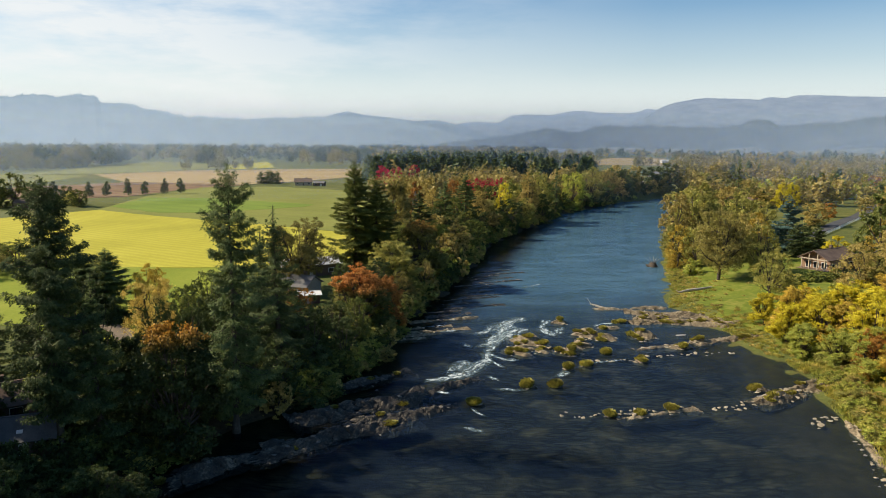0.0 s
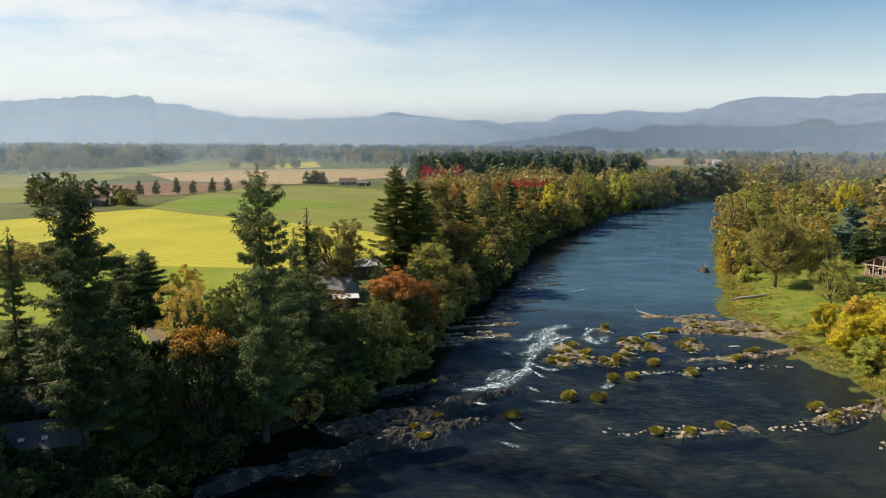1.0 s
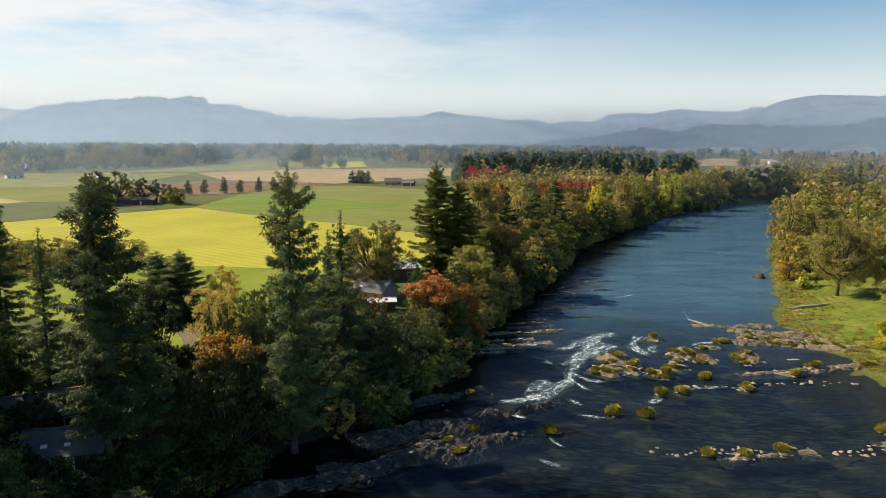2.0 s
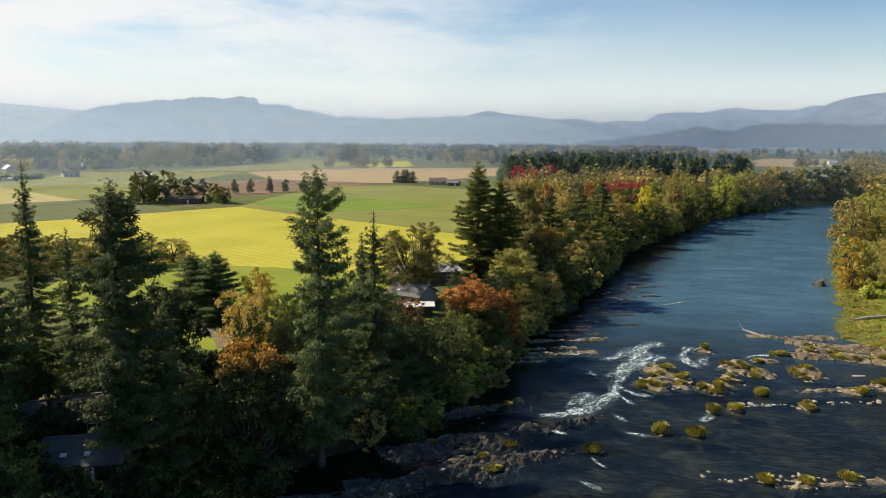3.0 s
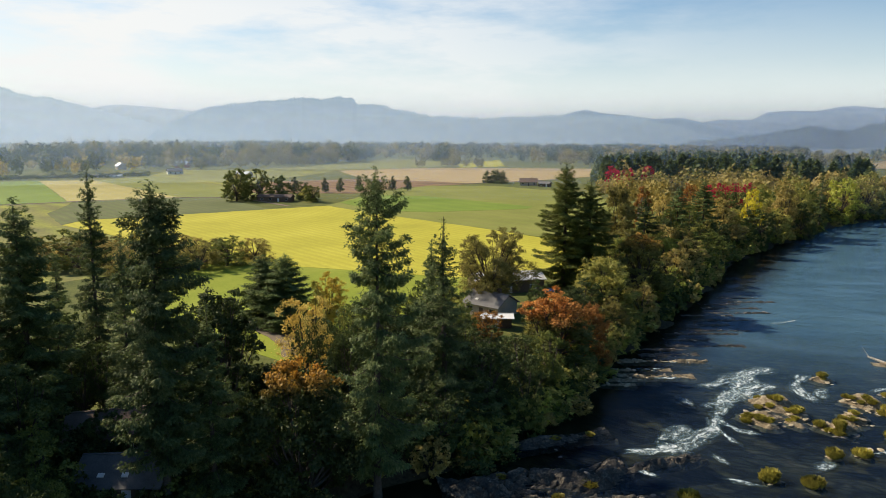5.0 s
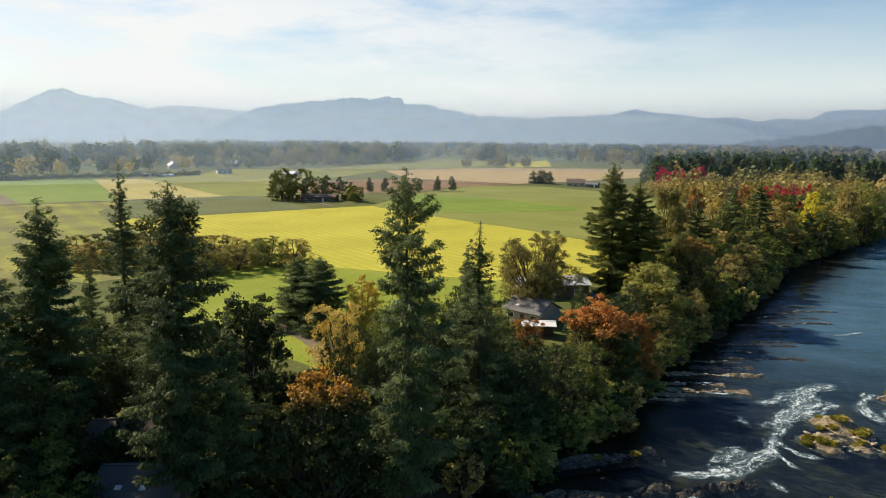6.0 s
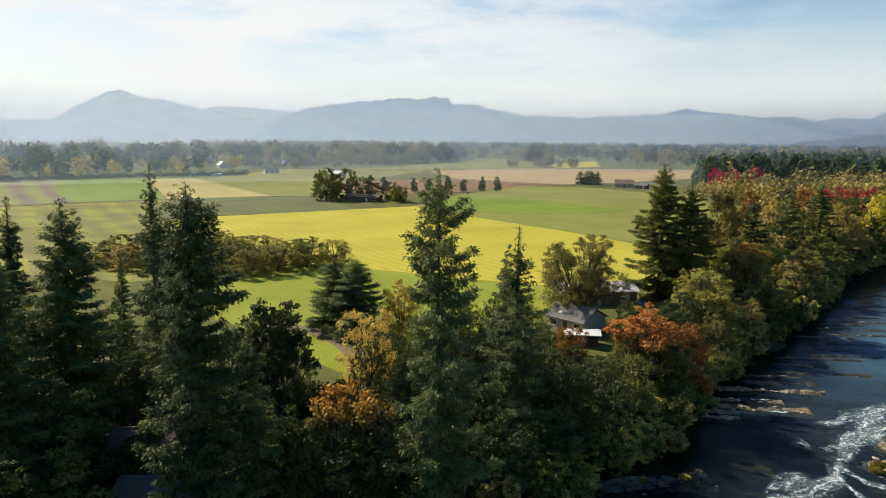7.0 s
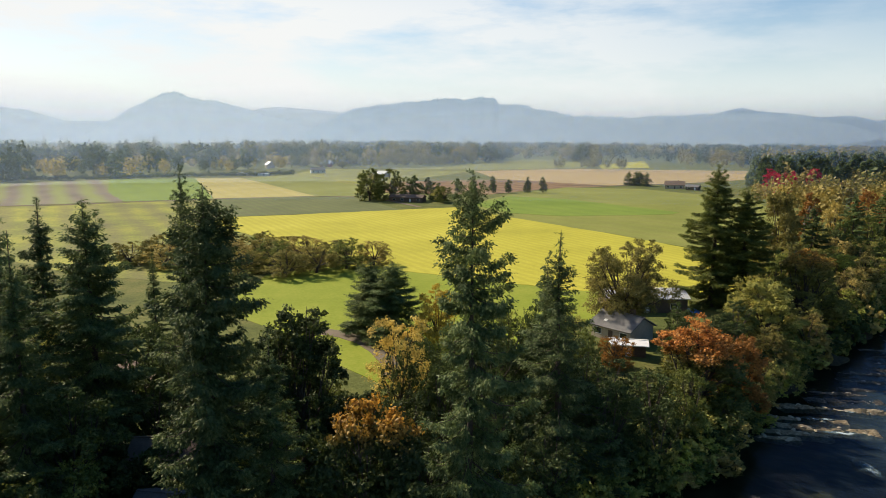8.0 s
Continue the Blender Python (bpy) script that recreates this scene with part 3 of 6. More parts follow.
def build_water():
    V = [(-90, -400, 0), (5000, -400, 0), (5000, 790, 0), (-90, 790, 0)]
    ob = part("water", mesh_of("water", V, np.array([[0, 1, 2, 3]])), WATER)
    tagged(ob, "dark blue rippled river water sliding over shallow rock", "river", kind="structure")


build_ground()
build_water()

FIELDS = []


def field(name, label, corners, mat, lift):
    """A cultivated plot lying on the plain, with a soft uneven edge."""
    bm = bmesh.new()
    pts = [Vector((x, y, 0)) for x, y in corners]
    edge = []
    for a, b in zip(pts, pts[1:] + pts[:1]):
        n = max(1, int((b - a).length / 9))
        edge += [a.lerp(b, k / n) + Vector((random.uniform(-0.7, 0.7), random.uniform(-0.7, 0.7), 0)) for k in range(n)]
    top = [bm.verts.new((p.x, p.y, PLAIN + lift)) for p in edge]
    bot = [bm.verts.new((p.x, p.y, PLAIN - 0.3)) for p in edge]
    bm.faces.new(top)
    for i in range(len(top)):
        j = (i + 1) % len(top)
        bm.faces.new((top[i], bot[i], bot[j], top[j]))
    bmesh.ops.recalc_face_normals(bm, faces=bm.faces[:])
    ob = part(name, bm, mat)
    FIELDS.append([(p.x, p.y) for p in pts])
    return tagged(ob, label, "field", kind="structure")


def crop(name, dark, mid, light, rows=None, fine=1.2, scale=0.03):
    return surface(name, [(0.30, dark), (0.52, mid), (0.75, light)], scale, fine, 0.95, 0.5, rows=rows, bump_scale=0.25)


CROP_YELLOW = crop("mustard_crop", (0.27, 0.26, 0.025), (0.40, 0.36, 0.035), (0.50, 0.44, 0.06), (-59.3, 3.7, 0.34, (0.27, 0.25, 0.03)))
CROP_GREEN = crop("green_crop", (0.11, 0.165, 0.018), (0.155, 0.215, 0.026), (0.21, 0.26, 0.04), (-59.3, 14.0, 0.35, (0.13, 0.18, 0.03)))
CROP_OLIVE = crop("olive_pasture", (0.13, 0.15, 0.025), (0.19, 0.20, 0.04), (0.25, 0.25, 0.06), (-59.3, 11.0, 0.2, (0.16, 0.15, 0.05)))
CROP_DARK = crop("dark_root_crop", (0.07, 0.09, 0.03), (0.115, 0.135, 0.045), (0.17, 0.18, 0.06), (-59.3, 5.0, 0.4, (0.10, 0.085, 0.05)))
CROP_TAN = crop("tan_stubble", (0.27, 0.20, 0.085), (0.36, 0.27, 0.12), (0.43, 0.33, 0.16), (-59.3, 12.0, 0.3, (0.36, 0.22, 0.12)))
CROP_STRAW = crop("straw_stubble", (0.28, 0.235, 0.075), (0.36, 0.305, 0.10), (0.44, 0.37, 0.14), (-59.3, 12.0, 0.3, (0.28, 0.25, 0.07)))
CROP_SOIL = crop("red_brown_soil", (0.10, 0.055, 0.032), (0.17, 0.092, 0.055), (0.26, 0.16, 0.09), (-59.3, 14.0, 0.5, (0.27, 0.20, 0.08)))
CROP_ROWS = crop("ploughed_rows", (0.10, 0.08, 0.058), (0.15, 0.12, 0.085), (0.21, 0.18, 0.11), (-59.3, 18.0, 0.85, (0.20, 0.23, 0.05)))
CROP_WEEDY = crop("weedy_fallow", (0.085, 0.085, 0.04), (0.20, 0.21, 0.04), (0.40, 0.37, 0.045), (-59.3, 13.0, 0.45, (0.13, 0.105, 0.06)), scale=0.045)
LAWN = crop("lawn_grass", (0.15, 0.18, 0.014), (0.20, 0.235, 0.020), (0.27, 0.28, 0.04), None, 1.5, 0.06)
BANK_GRASS = crop("bank_grass", (0.060, 0.080, 0.014), (0.130, 0.160, 0.018), (0.26, 0.23, 0.060), None, 0.7, 0.16)

field("weedy_field", "patchy yellow-green fallow field with weeds", [(-390, 249), (-377, 273), (-331, 345), (-294, 295), (-236, 256), (-226, 258), (-133, 209), (-143, 193), (-155, 167), (-188, 160), (-238, 165)], CROP_WEEDY, 0.04)
field("mustard_field", "bright yellow mustard field in fine rows", [(-250, 262), (-256, 279), (-237, 305), (-206, 353), (-187, 383), (-143, 354), (-87, 325), (-48, 301), (-24, 290), (-16, 262), (-22, 228), (-60, 214), (-131, 211), (-190, 238)], CROP_YELLOW, 0.12)
field("pasture", "olive green pasture beyond the mustard crop", [(-187, 383), (-143, 354), (-87, 325), (-48, 301), (-20, 290), (-12, 330), (-22, 400), (-55, 527), (-136, 577), (-191, 560), (-199, 474), (-190, 401)], CROP_OLIVE, 0.10)
field("green_strip", "bright green strip of young crop", [(-189, 402), (-193, 462), (-155, 463), (-78, 423), (-78, 410), (-122, 373), (-150, 370)], CROP_GREEN, 0.16)
field("ploughed_field", "reddish brown ploughed soil", [(-334, 541), (-277, 618), (-213, 617), (-166, 592), (-199, 534), (-211, 465), (-290, 440)], CROP_SOIL, 0.08)
field("stubble_field", "tan harvested stubble field", [(-364, 741), (-301, 855), (-104, 934), (-83, 756), (-128, 659), (-168, 599), (-281, 626)], CROP_TAN, 0.10)
field("far_meadow", "pale yellow-green meadow at the tree line", [(-486, 698), (-446, 781), (-476, 1185), (-287, 986), (-307, 869), (-370, 752)], CROP_WEEDY, 0.08)
field("far_strip", "narrow pale yellow field among far trees", [(-299, 977), (-295, 1195), (-225, 950), (-265, 882)], CROP_YELLOW, 0.10)
field("root_field", "dark grey-green root crop in rows", [(-336, 356), (-278, 405), (-206, 355), (-213, 331), (-238, 307), (-257, 281), (-251, 262), (-295, 295)], CROP_DARK, 0.10)
field("stubble_plot", "tan stubble plot between green plots", [(-504, 477), (-470, 501), (-295, 393), (-319, 362), (-336, 346)], CROP_STRAW, 0.12)
field("green_plot", "bright green plot with faint rows", [(-549, 425), (-504, 477), (-336, 346), (-364, 305), (-434, 343)], CROP_GREEN, 0.10)
field("row_field", "purple-brown ploughed field striped with green rows", [(-567, 344), (-549, 425), (-364, 306), (-380, 274), (-396, 253)], CROP_ROWS, 0.08)
field("crop_strip", "green crop strip beside the stubble plot", [(-470, 501), (-477, 575), (-326, 482), (-261, 432), (-278, 405), (-295, 393)], CROP_OLIVE, 0.08)
field("pale_strip", "pale green strips running to the tree line", [(-477, 575), (-535, 678), (-486, 698), (-364, 741), (-334, 541), (-315, 475)], CROP_WEEDY, 0.10)
field("lawn", "smooth green lawn behind the river trees", [(-133, 214), (-112, 214), (-60, 218), (-42, 222), (-50, 160), (-60, 131), (-74, 136), (-90, 144), (-112, 150), (-133, 170), (-140, 188)], LAWN, 0.06)
field("east_field", "pale tan field beyond the river bend", [(200, 1120), (370, 1120), (480, 1560), (360, 1560)], CROP_TAN, 0.10)
field("east_lawn", "sunlit green grass beside the road", [(255, 410), (330, 500), (420, 560), (400, 480), (300, 390)], LAWN, 0.06)


def in_field(x, y, margin=0.0):
    for poly in FIELDS:
        inside = False
        for (x1, y1), (x2, y2) in zip(poly, poly[1:] + poly[:1]):
            if (y1 > y) != (y2 > y) and x < (x2 - x1) * (y - y1) / (y2 - y1) + x1:
                inside = not inside
        if inside:
            return True
    return False


def bank_grass():
    """The mown and rough grass that slopes to the water on the far bank."""
    ys = np.arange(116, 268, 2.5)
    us = np.linspace(0, 1, 22)
    V = []
    for y in ys:
        x0 = float(shore(RIGHT_SHORE, y)) + 6.5 + 2.2 * math.sin(y * 0.21) + 1.4 * math.sin(y * 0.53)
        xs = x0 + us * (46 + 4 * math.sin(y * 0.2))
        V.append(np.stack([xs, np.full(len(us), y), ground_at(xs, np.full(len(us), y)) + 0.07], -1))
    V = np.concatenate(V)
    n = len(us)
    i = (np.arange(len(ys) - 1)[:, None] * n + np.arange(n - 1)[None]).ravel()
    ob = part("grass_bank", mesh_of("grass_bank", V, np.stack([i, i + 1, i + n + 1, i + n], -1), True), BANK_GRASS)
    tagged(ob, "bright green grassy slope down to the river", "grass", kind="structure")


bank_grass()

# ---- far hills ----
def ridge(name, label, outline, dist, depth, mat, rough=5.0, seed=1):
    """A range of hills: (azimuth to the left, rise per thousand) along its crest, falling towards the valley and behind."""
    rng = np.random.default_rng(seed)
    o = np.asarray(sorted(outline), float)
    az = np.arange(o[0, 0], o[-1, 0], 0.06)
    rise = np.interp(az, o[:, 0], o[:, 1]) / 1000
    crest = 45 + rise * dist
    jag = np.interp(az, az[::5], rng.uniform(-0.5, 1, len(az[::5]))) * rough * 0.5 + rng.uniform(-0.3, 1, len(az)) ** 3 * rough * 0.7
    steps = [(-1.0, -0.05), (-0.85, 0.12), (-0.7, 0.3), (-0.55, 0.46), (-0.4, 0.62), (-0.28, 0.76), (-0.16, 0.88), (-0.07, 0.95), (0, 1.0), (0.25, 0.6), (0.4, -0.1)]
    V = []
    for k, (s, h) in enumerate(steps):
        gully = np.sin(np.radians(az) * 60 + 2.0 * s + np.sin(np.radians(az) * 23 + seed) * 2) * (1 - abs(h)) * 0.16
        r = dist + (s + gully) * depth
        z = np.maximum(crest, 10) * (h + gully * (0 < h < 1)) + (jag if h == 1.0 else 0.0)
        a = np.radians(az)
        V.append(np.stack([-np.sin(a) * r, np.cos(a) * r, z], -1))
    V = np.concatenate(V)
    n = len(az)
    i = (np.arange(len(steps) - 1)[:, None] * n + np.arange(n - 1)[None]).ravel()
    F = np.stack([i, i + 1, i + n + 1, i + n], -1)
    ob = part(name, mesh_of(name, V, F, True), mat)
    return tagged(ob, label, "mountain", kind="structure")


# low and high colours of each range are painted haze, not its forest
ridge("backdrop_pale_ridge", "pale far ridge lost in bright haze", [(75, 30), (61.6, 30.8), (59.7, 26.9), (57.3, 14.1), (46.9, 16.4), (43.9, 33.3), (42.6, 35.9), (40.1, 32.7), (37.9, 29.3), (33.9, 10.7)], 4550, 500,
      hazy_mountain_material("pale_hills", (0.74, 0.78, 0.80), (0.60, 0.68, 0.73), 220), 3, 2)
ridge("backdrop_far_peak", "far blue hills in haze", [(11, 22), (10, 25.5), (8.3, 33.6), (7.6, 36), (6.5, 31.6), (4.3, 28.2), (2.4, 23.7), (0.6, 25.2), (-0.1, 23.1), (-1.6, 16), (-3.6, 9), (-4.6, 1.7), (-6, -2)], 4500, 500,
      hazy_mountain_material("far_hills", (0.50, 0.58, 0.66), (0.30, 0.40, 0.53), 210), 3, 3)
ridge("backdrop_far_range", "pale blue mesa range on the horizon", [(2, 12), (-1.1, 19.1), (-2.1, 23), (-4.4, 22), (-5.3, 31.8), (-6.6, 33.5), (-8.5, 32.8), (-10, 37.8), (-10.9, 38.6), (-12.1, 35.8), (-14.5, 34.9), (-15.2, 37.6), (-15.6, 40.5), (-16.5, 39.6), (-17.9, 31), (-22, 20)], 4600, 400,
      hazy_mountain_material("far_range", (0.56, 0.63, 0.72), (0.39, 0.48, 0.62), 210), 3, 4)
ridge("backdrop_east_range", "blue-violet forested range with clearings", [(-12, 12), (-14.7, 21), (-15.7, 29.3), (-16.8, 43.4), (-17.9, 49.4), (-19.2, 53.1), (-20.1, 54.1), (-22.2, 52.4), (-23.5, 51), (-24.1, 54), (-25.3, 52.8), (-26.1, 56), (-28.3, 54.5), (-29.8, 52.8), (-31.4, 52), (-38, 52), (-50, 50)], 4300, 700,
      hazy_mountain_material("east_hills", (0.50, 0.56, 0.63), (0.29, 0.36, 0.48), 260), 5, 5)
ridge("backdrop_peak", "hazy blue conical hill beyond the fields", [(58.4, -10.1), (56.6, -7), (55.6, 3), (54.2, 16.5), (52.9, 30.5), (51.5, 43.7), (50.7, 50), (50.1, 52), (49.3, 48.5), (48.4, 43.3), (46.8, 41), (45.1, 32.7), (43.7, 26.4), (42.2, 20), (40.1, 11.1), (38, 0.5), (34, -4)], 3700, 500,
      hazy_mountain_material("peak_hill", (0.74, 0.79, 0.81), (0.49, 0.60, 0.67), 250, grain=0.13), 13, 6)
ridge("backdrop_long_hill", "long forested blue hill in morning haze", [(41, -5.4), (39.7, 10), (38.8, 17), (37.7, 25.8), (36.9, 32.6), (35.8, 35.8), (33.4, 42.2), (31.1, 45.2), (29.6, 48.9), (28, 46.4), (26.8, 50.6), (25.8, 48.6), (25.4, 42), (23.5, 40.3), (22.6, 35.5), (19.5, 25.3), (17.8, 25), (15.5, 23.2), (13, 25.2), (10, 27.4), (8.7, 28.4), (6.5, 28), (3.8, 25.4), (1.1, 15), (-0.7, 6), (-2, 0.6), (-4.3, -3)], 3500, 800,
      hazy_mountain_material("long_hill", (0.62, 0.70, 0.75), (0.32, 0.43, 0.54), 230, grain=0.15), 13, 7)
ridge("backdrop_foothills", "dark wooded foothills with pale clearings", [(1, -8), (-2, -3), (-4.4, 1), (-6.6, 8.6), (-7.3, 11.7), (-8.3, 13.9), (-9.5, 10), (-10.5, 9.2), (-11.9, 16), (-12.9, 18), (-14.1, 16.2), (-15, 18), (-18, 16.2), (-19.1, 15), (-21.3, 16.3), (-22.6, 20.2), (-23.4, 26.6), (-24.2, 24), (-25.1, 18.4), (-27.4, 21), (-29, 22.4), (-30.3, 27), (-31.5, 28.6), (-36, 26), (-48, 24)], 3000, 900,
      hazy_mountain_material("foothills", (0.27, 0.28, 0.285), (0.095, 0.130, 0.148), 130, grain=0.28), 13, 8)

# ---- trees ----
def fir_meshes(name, H, R, seed, outline, step=0.42, gap=0.55, tuft=9, leaf=(0.52, 0.24), ragged=0.4, hang=0.3, dead=0.0):
    """A conifer of height H and greatest radius R: a straight trunk, single boughs of uneven length and, along each bough, hanging clumps of needle sprays. outline: (share of the height, share of R)."""
    rng = np.random.default_rng(seed)
    bend = rng.normal(size=2) * 0.3
    axis = lambda z: np.stack([bend[0] * np.sin(z / H * 3.1), bend[1] * np.sin(z / H * 2.3), z], -1)
    zs = np.linspace(0, H * 0.995, 14)
    wood = [tube(axis(zs), np.interp(zs / H, (0, 0.03, 0.4, 1), (0.020 * H, 0.0135 * H, 0.008 * H, 0.0006 * H)), 8)]
    o = np.asarray(outline, float)
    lobe = rng.uniform(1 - ragged, 1 + 0.45 * ragged, (13, 6))
    cs, al, sc, fc = [], [], [], []
    z, a = o[0, 0] * H, rng.uniform(0, 6.28)
    while z < H * 0.992:
        s = z / H
        a += 2.4 + rng.normal() * 0.5
        L = R * np.interp(s, o[:, 0], o[:, 1]) * lobe[min(12, int(s * 13)), int((a % 6.2832) / 6.2832 * 6) % 6] * rng.uniform(0.72, 1.1)
        if rng.random() < ragged * 0.3:
            L *= 0.5
        L = max(L, 0.22)
        n = max(2, int(L / gap) + 1)
        u = np.linspace(0.14 if L < 2 else 0.22, 1.0, n) + rng.normal(size=n) * 0.02
        out, side = np.array([np.cos(a), np.sin(a), 0]), np.array([-np.sin(a), np.cos(a), 0])
        rise = np.interp(s, (0, 0.45, 0.8, 0.93, 1), (-0.28, -0.05, 0.28, 0.7, 1.6))
        sway = rng.normal() * 0.12
        way = lambda t: axis(np.full(len(t), z)) + out[None] * (t * L)[:, None] + side[None] * (sway * t ** 2 * L)[:, None] + np.array([0, 0, 1.0])[None] * ((rise * t - (0.42 * hang + 0.1) * np.sin(t * 2.6) * np.interp(s, (0.5, 1), (1, 0.2))) * L)[:, None]
        if L > 1.2:
            t = np.linspace(0, 0.95, 5)
            wood.append(tube(way(t), np.linspace(0.055, 0.012, 5) * (0.4 + L * 0.16), 4))
        if rng.random() < dead:
            z += step * rng.uniform(0.5, 1.5)
            continue
        p = way(u)
        fan = (0.10 + 0.36 * u * (1.25 - u)) * min(L, 4.5) * 0.85
        for k in (-1, -0.5, 0, 0.5, 1):
            if (L < 0.8 and k) or (L < 2.2 and abs(k) == 0.5):
                continue
            hub = p + side[None] * (k * fan * rng.uniform(0.55, 1.15, n))[:, None] + rng.normal(size=(n, 3)) * np.array([0.12, 0.12, 0.10])
            hub[:, 2] -= abs(k) * fan * 0.30 + rng.uniform(0, 0.25, n)
            keep = rng.random(n) > 0.06 + 0.16 * abs(k)
            hub = hub[keep]
            if not len(hub):
                continue
            m = tuft if L > 0.8 else max(4, tuft // 2)
            size = np.repeat(rng.uniform(0.75, 1.25, len(hub)), m)[:, None] * np.interp(L, (0.3, 2.5), (0.5, 1.0))
            spray = rng.normal(size=(len(hub) * m, 3)) * np.array([0.23, 0.23, 0.12]) * size
            spray[:, 2] -= np.abs(rng.normal(size=len(spray))) * hang * 0.40
            cs.append(np.repeat(hub, m, axis=0) + spray)
            al.append(np.tile(out * 0.7 + side * k * 0.7 + np.array([0, 0, -0.15 - hang + 1.1 * max(0.0, s - 0.7)]), (len(hub) * m, 1)) + spray * 1.2)
            fc.append(np.tile(out * 0.45 + np.array([0, 0, 0.8]), (len(hub) * m, 1)) + spray * 1.6)
            sc.append(np.full(len(hub) * m, np.interp(s, (0, 0.8, 1), (1.0, 0.95, 0.6))))
        z += step * rng.uniform(0.5, 1.5) * np.interp(s, (0, 0.6, 1), (1.0, 0.9, 0.45))
    cs, al, sc, fc = (np.concatenate(q) for q in (cs, al, sc, fc))
    v, f = leaf_quads(rng, cs, leaf[0], leaf[1], al, 0.42, fc)
    mid = np.repeat(cs, 4, axis=0)
    v = mid + (v - mid) * np.repeat(sc, 4)[:, None]
    tv, tf = joined(wood)
    return mesh_of(name + "_trunk", tv, tf, True), mesh_of(name + "_crown", v, f)


def broad_meshes(name, H, R, seed, leaves=6500, leaf=(0.52, 0.40), lobes=11, low=0.18, gaps=0.25, limb=1.0, tight=0.18, blob=1.0, dome=False):
    """A broad-leaved tree: trunk dividing into limbs and twigs, and a crown of uneven clumps of leaves with gaps between."""
    rng = np.random.default_rng(seed)
    fork = H * rng.uniform(0.20, 0.30)
    lean = rng.normal(size=2) * 0.03 * H
    zs = np.linspace(0, fork, 5)
    stem = np.stack([lean[0] * (zs / fork) ** 2, lean[1] * (zs / fork) ** 2, zs], -1)
    r0 = 0.022 * H * limb
    wood = [tube(stem, np.linspace(r0 * 1.25, r0 * 0.8, 5), 8)]
    centres, sizes = [], []
    ga = rng.uniform(0, 6.28)
    for k in range(lobes):
        s = (k + 0.5) / lobes
        zz = H * (low + (0.93 - low) * s)
        rr = R * (0.62 + 0.25 * (1 - blob)) * math.sin(math.pi * min(1, 0.14 + 0.64 * (1 - s))) ** 0.7
        if blob < 0.6 and k % 3 == 0:
            rr *= 0.45
        if dome:
            rr = R * 0.80 * math.sqrt(max(0.04, 1 - (0.35 + 0.62 * s) ** 2 if s > 0.3 else 0.62 + 0.7 * s)) * (1.0 if k % 3 else 0.55)
        if k == lobes - 1:
            rr *= 0.3
        ga += 2.4 + rng.normal() * 0.25
        c = np.array([math.cos(ga) * rr, math.sin(ga) * rr, zz]) + rng.normal(size=3) * R * 0.09
        centres.append(c)
        sizes.append(R * blob * rng.uniform(0.36, 0.55) * (1.05 - 0.3 * s))
        start = stem[-1] * np.array([1, 1, rng.uniform(0.75, 1.0)])
        mid = start * 0.5 + c * 0.5 + np.array([0, 0, -0.05 * H]) + rng.normal(size=3) * 0.03 * H
        u = np.linspace(0, 1, 6)[:, None]
        path = (1 - u) ** 2 * start + 2 * u * (1 - u) * mid + u ** 2 * c
        wood.append(tube(path, np.linspace(r0 * 0.55, r0 * 0.10, 6), 5))
        for _ in range(3):
            e = c + rng.normal(size=3) * sizes[-1] * 0.55
            q = path[int(rng.integers(3, 5))]
            wood.append(tube(np.stack([q, (q + e) / 2 + rng.normal(size=3) * 0.15, e]), (r0 * 0.16, r0 * 0.10, r0 * 0.04), 4))
    cs, al, fc = [], [], []
    area = np.array(sizes) ** 2
    for c, s, w in zip(centres, sizes, area / area.sum()):
        sub = max(8, int(26 * (s / 2.5)))
        dirs = rng.normal(size=(sub, 3))
        dirs[:, 2] = dirs[:, 2] * 0.8 + 0.15
        dirs /= np.linalg.norm(dirs, axis=1, keepdims=True)
        keep = rng.random(sub) > gaps
        dirs = dirs[keep]
        hubs = c + dirs * s * rng.uniform(0.60, 1.0, (len(dirs), 1))
        per = max(4, int(leaves * w / max(1, len(dirs))))
        for h, d in zip(hubs, dirs):
            o = rng.normal(size=(per, 3)) * np.array([1, 1, 0.7]) * s * tight
            cs.append(h + o)
            al.append(np.tile(np.array([d[0] * 0.3, d[1] * 0.3, -0.25]), (per, 1)))
            fc.append(np.tile(d * 0.75 + np.array([0, 0, 0.35]), (per, 1)) + o / (s * tight) * 0.28)
    cs, al, fc = (np.concatenate(q) for q in (cs, al, fc))
    v, f = leaf_quads(rng, cs, leaf[0], leaf[1], al, 0.8, fc)
    tv, tf = joined(wood)
    return mesh_of(name + "_trunk", tv, tf, True), mesh_of(name + "_crown", v, f)


# outlines of the conifers' crowns, from the lowest boughs to the tip
SPARSE = ((0.12, 0.35), (0.22, 0.95), (0.36, 1.0), (0.48, 0.82), (0.60, 0.78), (0.72, 0.88), (0.82, 0.66), (0.90, 0.38), (0.96, 0.18), (1.0, 0.03))
CONIC = ((0.05, 0.9), (0.18, 1.0), (0.40, 0.80), (0.60, 0.56), (0.80, 0.30), (0.92, 0.14), (1.0, 0.02))
COLUMN = ((0.20, 0.25), (0.27, 0.75), (0.38, 1.0), (0.52, 1.0), (0.66, 0.84), (0.80, 0.60), (0.90, 0.34), (0.96, 0.16), (1.0, 0.02))
FULL = ((0.04, 0.7), (0.15, 1.0), (0.35, 1.0), (0.55, 0.86), (0.72, 0.62), (0.86, 0.36), (0.95, 0.15), (1.0, 0.02))
